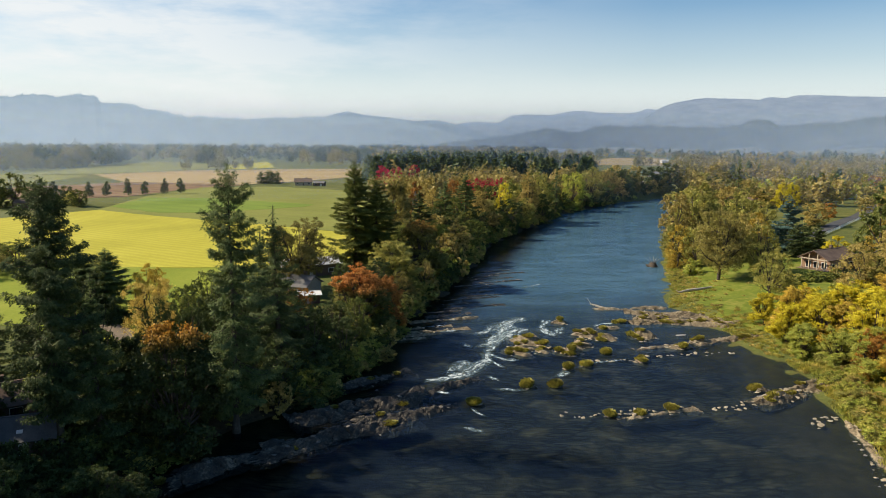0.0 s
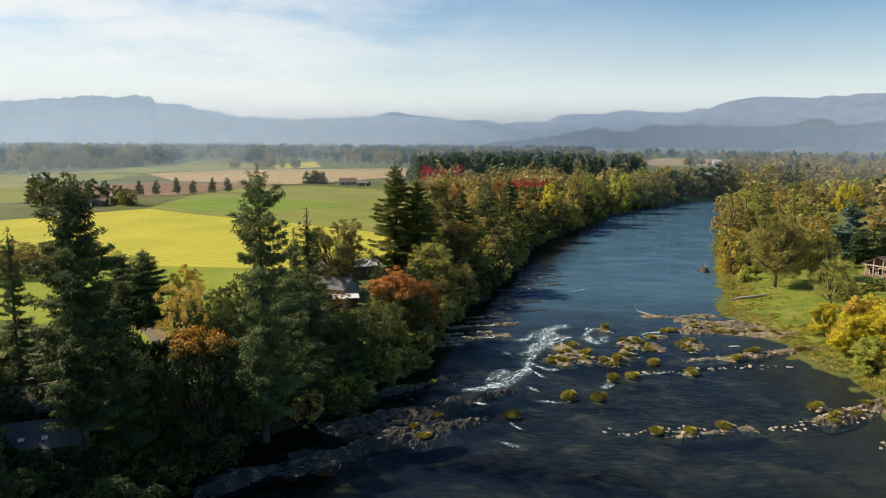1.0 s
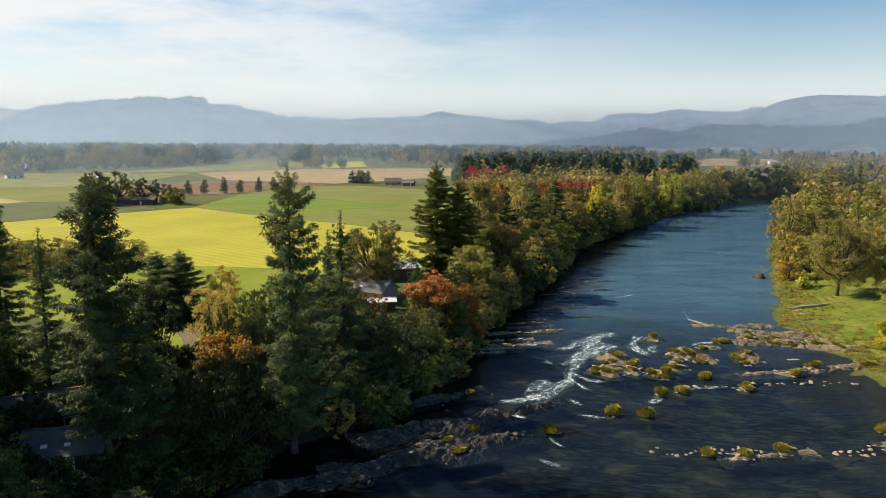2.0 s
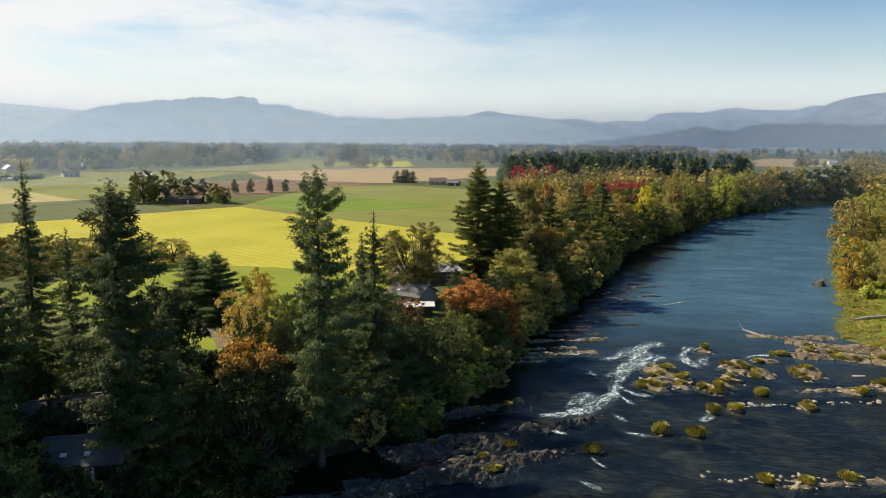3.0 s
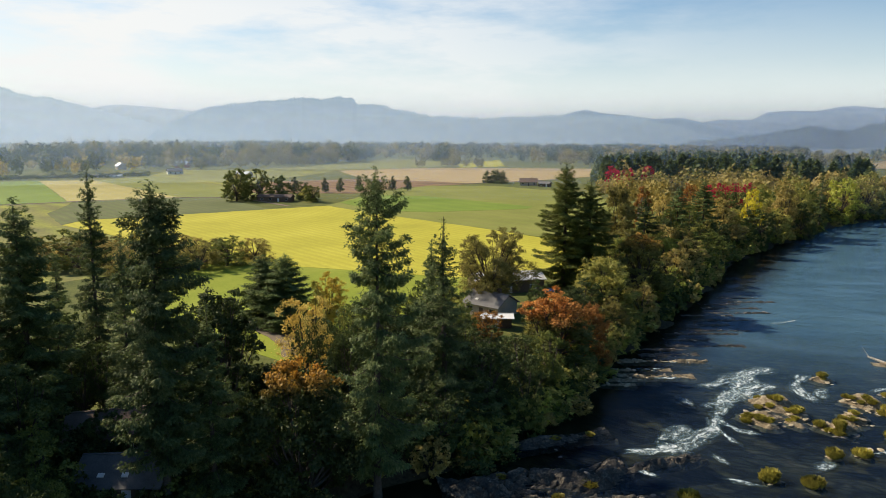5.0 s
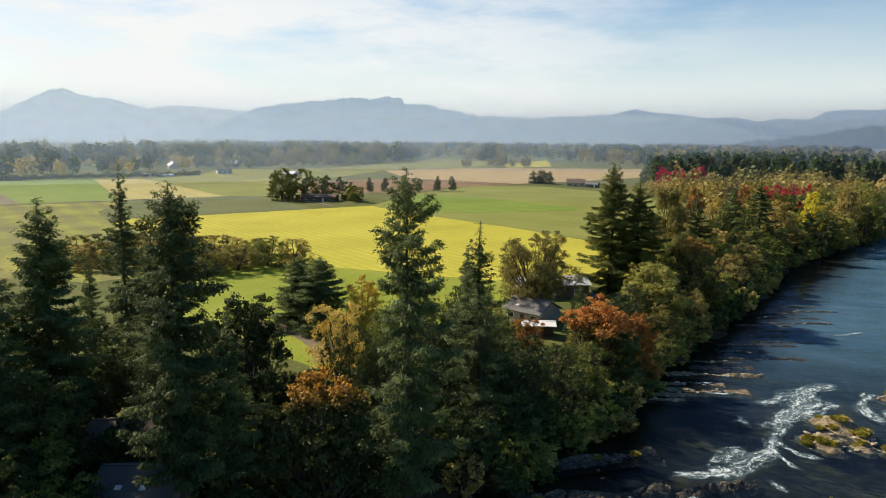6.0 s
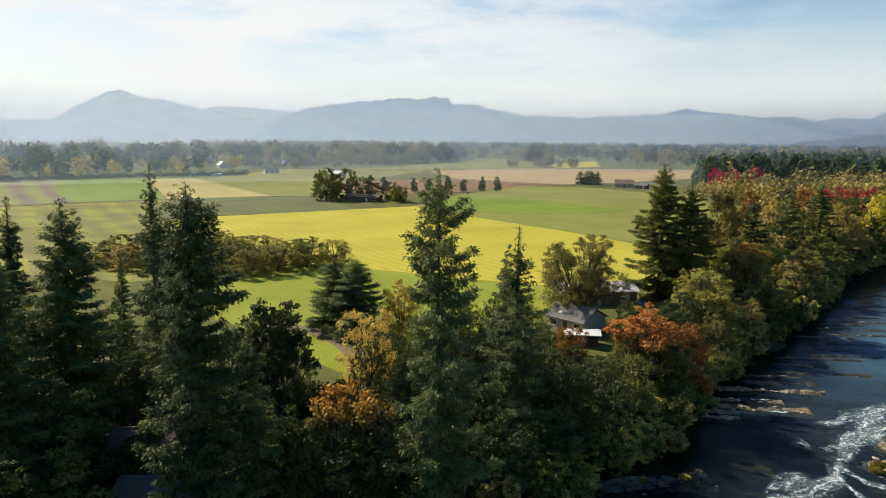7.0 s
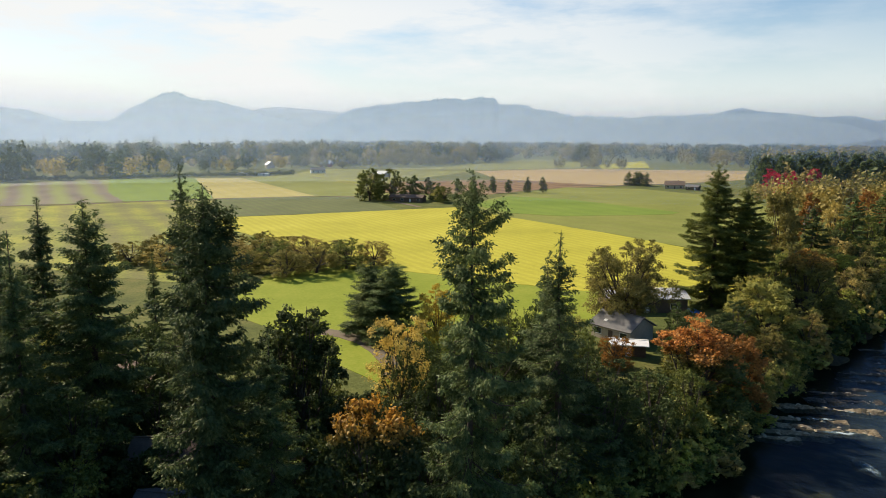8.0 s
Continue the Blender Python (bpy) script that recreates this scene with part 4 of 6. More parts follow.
# nominal height and radius, near variants and far variants
KINDS = {
    "fir": (36.0, 6.0, [fir_meshes("fir", 36, 6.0, 11, SPARSE, 0.31, 0.42, 14, (0.38, 0.16), 0.50, 0.40), fir_meshes("fir", 36, 6.0, 12, CONIC, 0.30, 0.48, 13, (0.38, 0.16), 0.22, 0.12),
                        fir_meshes("fir", 36, 6.0, 13, CONIC, 0.29, 0.46, 13, (0.38, 0.15), 0.42, 0.55, 0.10)],
            [fir_meshes("far_fir", 36, 6.0, 31 + k, SPARSE if k else CONIC, 0.7, 0.8, 6, (0.8, 0.4), 0.35) for k in range(2)]),
    "spruce": (36.0, 6.0, [fir_meshes("spruce", 36, 6.0, 41 + k, (FULL, CONIC, COLUMN)[k], (0.25, 0.28, 0.24)[k], 0.46, 14, (0.40, 0.18), (0.32, 0.35, 0.42)[k], (0.35, 0.3, 0.4)[k]) for k in range(3)],
               [fir_meshes("far_spruce", 36, 6.0, 45, FULL, 0.55, 0.7, 7, (0.75, 0.42), 0.3)]),
    "cedar": (20.0, 4.5, [fir_meshes("cedar", 20, 4.5, 51 + k, FULL, 0.16, 0.42, 13, (0.34, 0.15), 0.25, 0.30) for k in range(2)],
              [fir_meshes("far_cedar", 20, 4.5, 55, FULL, 0.36, 0.6, 6, (0.66, 0.4), 0.25, 0.1)]),
    "broad": (15.0, 6.0, [broad_meshes("broad", 15, 6, 71 + k, 12000, (0.32, 0.24), (19, 17, 21)[k], (0.14, 0.2, 0.1)[k], tight=0.17, blob=0.78) for k in range(3)],
              [broad_meshes("far_broad", 15, 6, 81 + k, 3600, (0.60, 0.48), 17, 0.06, 0.2, tight=0.17, blob=0.78) for k in range(3)]),
    "round": (15.0, 6.0, [broad_meshes("round", 15, 6, 171 + k, 24000, (0.31, 0.24), (40, 36)[k], (0.10, 0.14)[k], 0.05, tight=0.18, blob=0.62, dome=True) for k in range(2)],
              [broad_meshes("far_round", 15, 6, 181 + k, 6500, (0.44, 0.36), 24, 0.08, 0.10, tight=0.17, blob=0.72, dome=True) for k in range(2)]),
    "thin": (15.0, 5.0, [broad_meshes("thin", 15, 5, 191, 7000, (0.27, 0.21), 13, 0.34, 0.42, tight=0.16)], [broad_meshes("far_thin", 15, 5, 192, 1200, (0.8, 0.6), 9, 0.3, 0.4)]),
    "oak": (18.0, 9.0, [broad_meshes("oak", 18, 9, 93, 26000, (0.32, 0.24), 46, 0.30, 0.22, 1.15, 0.17, 0.55)], [broad_meshes("far_oak", 18, 9, 92, 1800, (1.0, 0.8), 12, 0.2, 0.3, 1.3)]),
    "poplar": (18.0, 2.6, [broad_meshes("poplar", 18, 2.6, 95, 3500, (0.5, 0.4), 12, 0.06, 0.15)], [broad_meshes("far_poplar", 18, 2.6, 96, 5000, (0.5, 0.42), 22, 0.02, 0.0)]),
    "shrub": (4.0, 2.6, [broad_meshes("shrub", 4, 2.6, 101 + k, 1700, (0.33, 0.24), 9, 0.05, 0.2) for k in range(3)], [broad_meshes("far_shrub", 4, 2.6, 105, 600, (0.6, 0.48), 7, 0.05, 0.15)]),
}
MIDDLE = [broad_meshes("middle_broad", 15, 6, 61 + k, 6000, (0.40, 0.31), (19, 17, 20)[k], (0.10, 0.16, 0.08)[k], 0.20, tight=0.17, blob=0.76) for k in range(3)]
TINY = [broad_meshes("tiny_broad", 15, 6, 66 + k, 1250, (0.92, 0.74), 13, 0.06, 0.12, tight=0.17, blob=0.8) for k in range(3)]
NAMES = {"fir": "fir_tree", "spruce": "spruce_tree", "cedar": "cedar_tree", "broad": "broadleaf_tree", "round": "broadleaf_tree", "thin": "broadleaf_tree", "oak": "oak_tree", "poplar": "poplar_tree", "shrub": "shrub"}
WORDS = {"fir": "dark green", "blue": "blue-grey", "dark": "dark green", "green": "green", "olive": "olive green", "lime": "yellow-green", "gold": "golden autumn", "straw": "pale yellow autumn", "yellow": "bright yellow autumn", "orange": "orange autumn",
         "rust": "rust-red autumn", "turning": "dark green and orange-topped", "brown": "brown autumn", "crimson": "crimson autumn", "oak": "thin brown-green", "ember": "olive and orange-topped", "russet": "green and russet-topped"}
SHAPES = {"fir": "tall ragged Douglas fir", "spruce": "tall dense conifer", "cedar": "dense conical conifer", "broad": "broad-leaved tree", "round": "full-crowned broad-leaved tree", "thin": "thin-crowned broad-leaved tree", "oak": "spreading oak", "poplar": "narrow upright tree", "shrub": "bushy shrub"}
count = 0
TAKEN = []


def plant(kind, hue, x, y, top, radius, where="on the river bank", variant=None, fill=False):
    """A tree with its foot on the ground, its tip at the height top and the crown of that radius."""
    global count
    H, R, near, far = KINDS[kind]
    base = float(ground_at(x, y)) - 0.15
    close = math.hypot(x, y - 20) < (235 if kind != "shrub" else 170)
    pick = (near if close else far)
    if kind == "broad" and close and (fill or math.hypot(x, y - 20) > 175):
        pick = MIDDLE
    if kind == "broad" and not close and (y < 345 and abs(x) < 60 or hue == "crimson"):
        pick = MIDDLE
    trunk_me, crown_me = pick[(count if variant is None else variant) % len(pick)]
    tree = new("maple_tree" if kind in ("broad", "round", "thin") and hue in ("gold", "straw", "yellow", "orange", "rust", "crimson", "turning", "ember", "russet") else NAMES[kind])
    tree.matrix_world = pose(x, y, base, 0, 0, (count * 137.5) % 360) @ Matrix.Diagonal((radius / R, radius / R, (top - base) / H, 1))
    part("trunk", trunk_me, BARK if kind != "poplar" else PALE_BARK, tree)
    part("crown", crown_me, HUES[hue], tree)
    tagged(tree, "%s %s %s" % (WORDS[hue], SHAPES[kind], where), "tree" if kind != "shrub" else "shrub", group="%s along the valley" % {"fir": "firs", "spruce": "spruces", "cedar": "cedars", "broad": "broadleaf trees", "round": "broadleaf trees", "thin": "broadleaf trees", "oak": "oaks", "poplar": "poplars", "shrub": "shrubs"}[kind])
    TAKEN.append((x, y, radius))
    count += 1
    return tree


BAKED = {}


def bake(kind, hue, x, y, top, radius):
    """One of the many trees of a far wood: as plant(), but gathered into one mesh for each colour."""
    global count
    H, R, near, far = KINDS[kind]
    base = float(ground_at(x, y)) - 0.15
    trunk_me, crown_me = (TINY if kind == "broad" and y > 360 else far)[count % len(far)]
    m = np.array(pose(x, y, base, 0, 0, (count * 137.5) % 360) @ Matrix.Diagonal((radius / R, radius / R, (top - base) / H, 1)))
    for key, me in ((("bark", trunk_me),) if y < 340 else ()) + ((hue, crown_me),):
        co = np.empty(len(me.vertices) * 3, dtype=np.float32)
        me.vertices.foreach_get("co", co)
        ix = np.empty(len(me.loops), dtype=np.int32)
        me.loops.foreach_get("vertex_index", ix)
        BAKED.setdefault(key, []).append((co.reshape(-1, 3) @ m[:3, :3].T + m[:3, 3], ix.reshape(-1, 4)))
    TAKEN.append((x, y, radius))
    count += 1


def finish_baked():
    for key, pieces in BAKED.items():
        v, f = joined(pieces)
        ob = part("bank_wood", mesh_of("bank_wood", v, f), BARK if key == "bark" else HUES[key])
        tagged(ob, "bare stems of the bank woods" if key == "bark" else "%s trees crowding the distant river banks" % WORDS[key], "woods", kind="stuff")


def free(x, y, r):
    return all((x - a) ** 2 + (y - b) ** 2 > (r + c) ** 2 * 0.36 for a, b, c in TAKEN)


# tall conifers and trees round the riverside houses
plant("fir", "fir", -31.6, 103.6, 41.2, 6.4, variant=0)
plant("spruce", "fir", -49.2, 86.9, 40.3, 6.2, "beside the shingled house", 2)
plant("spruce", "fir", -46.0, 91, 27.0, 5.0, "beside the shingled house", 1)
plant("fir", "fir", -84.6, 113.6, 40.6, 5.0, "above the houses", 1)
plant("spruce", "fir", -73.6, 91.2, 37.6, 6.6, "above the houses", 0)
plant("spruce", "fir", -97, 100, 36.2, 5.9, "above the houses", 1)
plant("spruce", "fir", -90, 88, 31.0, 5.6, "above the houses", 1)
# four conifers at or past the edge of view, added to cast shade
plant("spruce", "fir", -70, 73, 38.0, 5.6, "above the houses", 1)
plant("spruce", "fir", -66, 79, 36.0, 5.2, "above the houses", 1)
plant("spruce", "fir", -58, 58, 34.0, 5.6, "above the houses", 1)
plant("spruce", "fir", -62, 66, 36.0, 5.6, "above the houses", 0)
plant("broad", "dark", -79, 99, 22.0, 6.0, "above the houses")
plant("broad", "olive", -89, 98, 22.0, 5.6, "above the houses")
plant("broad", "dark", -66, 83, 20.0, 6.0, "above the houses")
plant("broad", "green", -77, 79, 21.0, 5.5, "above the houses")
plant("spruce", "fir", -82, 84, 38.4, 6.4, "above the houses", 0)
plant("fir", "fir", -68, 102, 32.4, 3.8, "above the houses", 1)
plant("fir", "fir", -96, 117, 26.0, 2.9, "at the edge of the fields", 1)
plant("fir", "fir", -29.2, 123.8, 33.6, 7.0, variant=2)
plant("spruce", "fir", -34.2, 130, 29.2, 4.8, variant=1)
plant("cedar", "fir", -79, 152.5, 20.4, 6.2, "at the edge of the lawn", 0)
plant("cedar", "fir", -73, 151, 21.2, 6.4, "at the edge of the lawn", 1)
plant("spruce", "green", -26.8, 214, 38.8, 7.4, "beside the long shed", 0)
plant("spruce", "green", -20.5, 216, 34.0, 7.6, "beside the long shed", 0)
plant("round", "dark", -55, 104.5, 24.6, 7.2, "beside the houses")
plant("round", "dark", -49, 109, 14.0, 4.4, "beside the drive")
plant("thin", "straw", -51, 120, 21.0, 4.6, "beside the drive")
plant("broad", "gold", -65, 154, 17.0, 4.6, "at the edge of the lawn")
plant("round", "turning", -37.8, 95.1, 19.6, 7.6, variant=1)
plant("oak", "oak", -37.5, 182, 23.6, 9.4, "in front of the long shed")
plant("round", "russet", -18.0, 152.5, 17.2, 8.4)
plant("round", "rust", -13.5, 160, 13.8, 5.4)
plant("broad", "orange", -33, 160, 11.0, 3.4, "beside the white roof")
# trees along the near bank
plant("round", "olive", -13.8, 194, 17.0, 7.4)
plant("round", "ember", -7.5, 216, 20.2, 8.6)
plant("round", "lime", -2, 251, 15.0, 6.9)
plant("round", "brown", 5, 260, 13.8, 7.5)
plant("round", "green", 14, 290, 11.5, 7.9)
plant("round", "brown", 22, 321, 12.5, 7.2)
plant("round", "oak", -16, 254, 30.4, 7.0)
plant("spruce", "fir", -9, 262, 26.0, 5.6)
plant("poplar", "rust", -11, 290, 28.4, 3.4)
plant("round", "brown", -4, 303, 24.3, 6.6)
plant("spruce", "fir", 10, 321, 29.5, 6.7)
plant("spruce", "fir", 1, 299, 27.2, 5.9)
plant("round", "brown", 18, 336, 20.2, 6.8)
plant("broad", "yellow", 30, 353, 23.2, 5.3)
plant("round", "brown", 45, 376, 26.9, 8.0)
plant("fir", "fir", 66, 414, 31.7, 4.8)
plant("round", "olive", 53, 390, 25.0, 7.6)
plant("broad", "lime", 82, 449, 26.4, 8.8)
plant("broad", "olive", 101, 486, 26.1, 8.8)
plant("broad", "brown", 121, 521, 22.0, 8.6)
plant("broad", "dark", 139, 545, 23.8, 11.5)
plant("broad", "dark", 163, 568, 23.5, 12.0)
plant("broad", "dark", 184, 580, 26.4, 12.0)
plant("broad", "dark", 33, 345, 16.8, 7.2)
plant("broad", "olive", 41, 359, 15.2, 6.9)
plant("broad", "dark", 54, 382, 15.8, 6.7)
plant("broad", "crimson", -47, 558, 24.8, 7.1, "before the conifer wood")
plant("broad", "crimson", -23, 560, 24.9, 5.8, "before the conifer wood")
plant("broad", "crimson", 20, 389, 23.9, 5.2)
plant("broad", "crimson", 26, 399, 24.1, 4.6)
plant("broad", "crimson", 13, 384, 23.2, 4.4)
plant("broad", "crimson", 33, 408, 23.4, 4.4)
plant("broad", "crimson", -36, 556, 23.6, 5.0, "before the conifer wood")
plant("broad", "rust", 5, 380, 23.4, 6.1)
# the far bank
plant("oak", "oak", 85.5, 216, 24.0, 9.0, "on the grassy far bank")
plant("thin", "olive", 85.1, 180.4, 17.6, 4.8, "on the grassy far bank")
plant("broad", "olive", 97.7, 214.7, 20.2, 6.2, "on the grassy far bank")
plant("broad", "gold", 113.2, 253.2, 19.3, 4.4, "on the grassy far bank")
plant("broad", "brown", 104.2, 315.4, 23.6, 8.0, "on the far bank")
plant("broad", "olive", 122.1, 337.7, 24.8, 9.6, "on the far bank")
plant("broad", "gold", 82.5, 245.5, 15.5, 4.6, "at the far waterline")
plant("broad", "olive", 86, 262, 15.0, 5.0, "at the far waterline")
plant("thin", "brown", 97.6, 161.9, 22.5, 7.5, "among yellow maples on the far bank")
plant("broad", "green", 137, 219, 29.0, 8.0, "beside the brown house")
plant("broad", "green", 110, 236, 12.5, 4.4, "behind the brown house")
plant("broad", "green", 131, 250, 15.0, 5.5, "behind the brown house")
plant("broad", "yellow", 131, 232, 14.0, 5.0, "beside the brown house")
plant("round", "orange", 80.2, 126.9, 10.5, 3.8, "among yellow maples on the far bank")
for hx, hy in ((100, 203), (103.5, 200), (107, 198.5), (110.5, 199.5), (114, 202)):
    plant("shrub", "green", hx, hy, float(ground_at(hx, hy)) + 2.8, 2.8, "in a hedge before the brown house")
plant("broad", "olive", 131, 384, 19.8, 10.4, "on the far bank")
plant("round", "olive", 118, 316, 21.0, 8.1, "on the far bank")
plant("broad", "gold", 96, 289, 10.4, 5.4, "on the far bank")
plant("broad", "olive", 88, 243, 16.9, 5.8, "on the far bank")
plant("shrub", "lime", 82, 230, 6.0, 3.6, "on the far bank")
plant("broad", "brown", 140, 348, 22.3, 7.8, "on the far bank")
plant("broad", "olive", 155, 365, 16.1, 8.2, "on the far bank")
plant("broad", "olive", 92, 190, 11.0, 4.2, "on the grassy far bank")
plant("cedar", "blue", 124, 254, 25.9, 6.8, "behind the brown house")
for cx in (120.5, 124.3, 128.2):
    plant("cedar", "fir", cx, 241, 17.5, 3.4, "in a row behind the brown house")
plant("broad", "brown", 121, 275, 18.3, 5.8, "behind the brown house")
plant("broad", "olive", 123, 291, 24.2, 7.1, "behind the brown house")
plant("fir", "fir", 169, 407, 37.7, 4.5, "on the far bank")
plant("broad", "yellow", 196, 409, 22.4, 5.1, "beside the road")
plant("broad", "yellow", 205, 416, 20.7, 4.4, "beside the road")
plant("broad", "orange", 203, 371, 12.9, 3.7, "beside the road")
plant("broad", "brown", 175, 332, 17.5, 7.2, "beside the road")
plant("cedar", "fir", 289, 530, 24.3, 8.7, "beyond the road")
plant("broad", "olive", 365, 633, 21.5, 12.0, "beyond the road")
plant("broad", "orange", 358, 596, 18.2, 8.9, "beyond the road")
plant("broad", "yellow", 85, 162, 12.0, 4.6, "on the grassy far bank")
plant("broad", "yellow", 82, 151, 12.5, 5.2, "on the far bank")
plant("broad", "lime", 90, 152, 14.5, 6.2, "on the far bank")
plant("round", "yellow", 95, 134, 16.5, 7.4, "on the far bank")
plant("broad", "lime", 80, 127, 11.5, 5.4, "on the far bank")
plant("broad", "yellow", 93, 120, 15.0, 7.0, "on the far bank")
plant("broad", "yellow", 84, 133, 15.5, 5.6, "on the far bank")
plant("round", "yellow", 92, 145, 15.0, 6.6, "on the far bank")
plant("broad", "gold", 84, 121, 14.0, 6.0, "on the far bank")
plant("round", "yellow", 75, 150, 10.5, 4.6, "on the far bank")
plant("round", "gold", 80, 157, 12.5, 5.4, "on the far bank")
plant("round", "lime", 74.5, 142, 8.0, 3.8, "on the far bank")
plant("round", "yellow", 81, 147, 13.0, 5.4, "on the far bank")
plant("round", "yellow", 77, 165, 9.5, 4.0, "on the far bank")
plant("round", "lime", 78, 135, 9.0, 4.2, "on the far bank")
plant("round", "yellow", 88, 151, 14.5, 5.6, "on the far bank")
plant("round", "gold", 84, 143, 12.5, 5.4, "on the far bank")
plant("round", "gold", 98, 150, 17.0, 6.4, "on the far bank")
plant("round", "lime", 101, 140, 18.0, 6.8, "on the far bank")
plant("round", "yellow", 95, 158, 14.0, 5.4, "on the far bank")
plant("broad", "yellow", 79, 113, 11.5, 4.6, "on the far bank")
plant("broad", "lime", 77, 103, 10.0, 4.6, "on the far bank")
plant("broad", "brown", 110, 176, 16.0, 6.0, "on the far bank")
plant("broad", "olive", 103, 158, 20.2, 7.0, "on the far bank")
plant("broad", "brown", 121, 183, 24.8, 8.1, "on the far bank")
plant("broad", "gold", 146, 234, 19.0, 6.0, "beside the brown house")
plant("broad", "olive", 97, 196, 9.0, 4.1, "on the grassy far bank")
# field trees
for fx, fy, ft, fr, hue in ((-250, 388, 24.5, 9, "green"), (-241, 396, 24, 9, "green"), (-258, 400, 22, 8, "olive"), (-233, 408, 20, 7.5, "dark"), (-221, 415, 16, 5.5, "dark"), (-206, 400, 16, 6, "green"), (-213, 406, 14, 4.5, "olive")):
    plant("broad", hue, fx, fy, ft, fr, "round the farm sheds in the fields")
for k in range(9):
    plant("round", "dark", -270 + k * 9.5 + (8 if k > 2 else 0), 442 + k * 7.5 + (k % 2) * 3, 15.3 + (k * 7 % 3) * 0.7, 3.3, "in a clipped row between the fields")
for dx, dy in ((0, 0), (7, 2), (13, -1), (4, 7)):
    plant("cedar", "fir", -156 + dx, 612 + dy, 17.5 - abs(dx - 6) * 0.12, 5.0, "in a clump between the fields")
for ox in range(5):
    for oy in range(4):
        plant("broad", ("oak", "brown", "green", "oak")[(ox + oy * 3) % 4], -186 + ox * 13 + oy * 3.5, 178 + oy * 9 + ox * 2.6, 13.0 + (ox * 3 + oy) % 3, 6.6, "in the old orchard")

# ---- woods that fill the banks ----
rng = np.random.default_rng(5)
HOUSES = [(-32, 87, 6), (-35, 82, 4), (-30, 92, 3), (-55.5, 88, 6), (-47, 78, 6), (-42, 73, 4), (-64, 95, 5), (-89, 109, 5), (-40, 204, 10), (-37, 177, 6), (-34, 168, 5), (121, 222, 9), (112, 212, 5), (-29, 190, 8), (-30, 206, 7), (-27, 178, 5), (-80, 148, 5), (-66, 128, 4), (-70, 135, 6), (-76, 143, 6), (-84, 151, 6), (-48, 106, 3), (-31, 157, 5), (-28, 147, 4), (-58, 121, 4), (-52, 112, 3), (-64, 127, 5), (-34, 168, 7), (-27, 200, 6)]


def clear(x, y, r):
    return all((x - a) ** 2 + (y - b) ** 2 > (r * 0.7 + c) ** 2 for a, b, c in HOUSES)


AUTUMN = ["olive", "brown", "green", "green", "olive", "oak", "lime", "dark", "olive", "dark"]
# undergrowth and middle storey between the near bank and the houses
for k in range(900):
    y = rng.uniform(52, 158)
    edge = float(shore(LEFT_SHORE, y))
    x = edge - 5 - rng.uniform(0, 1) ** 1.3 * 54 * np.interp(y, (66, 158), (1.0, 0.5))
    r = rng.uniform(2.8, 4.8)
    if free(x, y, r) and clear(x, y, r) and not in_field(x, y) and float(ground_at(x, y)) > 1.2:
        h = rng.uniform(8.5, 14) * np.interp(edge - x, (5, 20), (0.8, 1.0)) * np.interp(y, (52, 75), (0.8, 1.0))
        # shade of the near bank put into leaf colour: dark hues there, greener behind
        plant("broad", ("dark", "green", "dark" if x > -45 else "green", "dark" if y < 146 else "green", ("dark" if x > -45 else "green") if y < 146 else "olive", "dark")[k % 6], x, y, float(ground_at(x, y)) + h, r, fill=True)
# a dense belt along the near bank
for k in range(900):
    y = rng.uniform(150, 600)
    edge = float(shore(LEFT_SHORE, y))
    back = rng.uniform(3, 26) * np.interp(y, (150, 560), (0.75, 1.7))
    x = edge - back
    r = rng.uniform(3.6, 6.0) * np.interp(y, (150, 560), (0.85, 1.5))
    if free(x, y, r * 0.8) and clear(x, y, r) and not in_field(x, y):
        h = rng.uniform(7, 12.5) * np.interp(back, (3, 14), (0.75, 1.15)) * np.interp(y, (150, 560), (0.9, 1.4))
        (plant if y < 270 else bake)("broad", AUTUMN[k % 10] if y < 270 else ("olive", "oak", "green", "oak", "dark", "olive", "brown", "green")[k % 8], x, y, float(ground_at(x, y)) + h, r)
# shrubs hanging over the near waterline
for k in range(260):
    y = 92 + (k / 260) ** 1.4 * 440
    x = float(shore(LEFT_SHORE, y)) - rng.uniform(-0.5, 4.5) * np.interp(y, (150, 400), (1, 1.6))
    if float(ground_at(x, y)) > -0.3:
        (plant if y < 260 else bake)("shrub", ("green", "olive", "dark", "brown", "lime")[k % 5], x, y, float(ground_at(x, y)) + rng.uniform(2.6, 5.6), rng.uniform(2.2, 3.8))
# low shrubs under the firs down to the shaded ledges
for k in range(170):
    y = rng.uniform(62, 150)
    x = float(shore(LEFT_SHORE, y)) - rng.uniform(0.5, 12)
    if 0.3 < float(ground_at(x, y)) and clear(x, y, 1.5):
        plant("shrub", ("dark", "green", "dark", "dark", "olive")[k % 5], x, y, float(ground_at(x, y)) + rng.uniform(1.6, 4.0), rng.uniform(1.6, 3.0))
# brush round the shingled house
for k in range(60):
    a, d = rng.uniform(0, 6.28), rng.uniform(6.0, 10.5)
    x, y = -55.5 + math.cos(a) * d, 88 + math.sin(a) * d
    plant("shrub", ("dark", "green", "dark", "dark", "turning")[k % 5], x, y, float(ground_at(x, y)) + rng.uniform(3.0, 5.2), rng.uniform(2.0, 3.2), "round the shingled house")
for x, y, h in ((-41, 77, 9.5), (-45, 72, 9.0), (-38, 70, 10), (-49, 73, 9.0), (-36, 76, 10.5), (-54, 74, 10.0), (-60, 77, 11), (-42, 66, 9.5), (-33, 68, 9)):
    plant("round", "dark", x, y, float(ground_at(x, y)) + h * 0.8, 4.2, "below the shingled house")
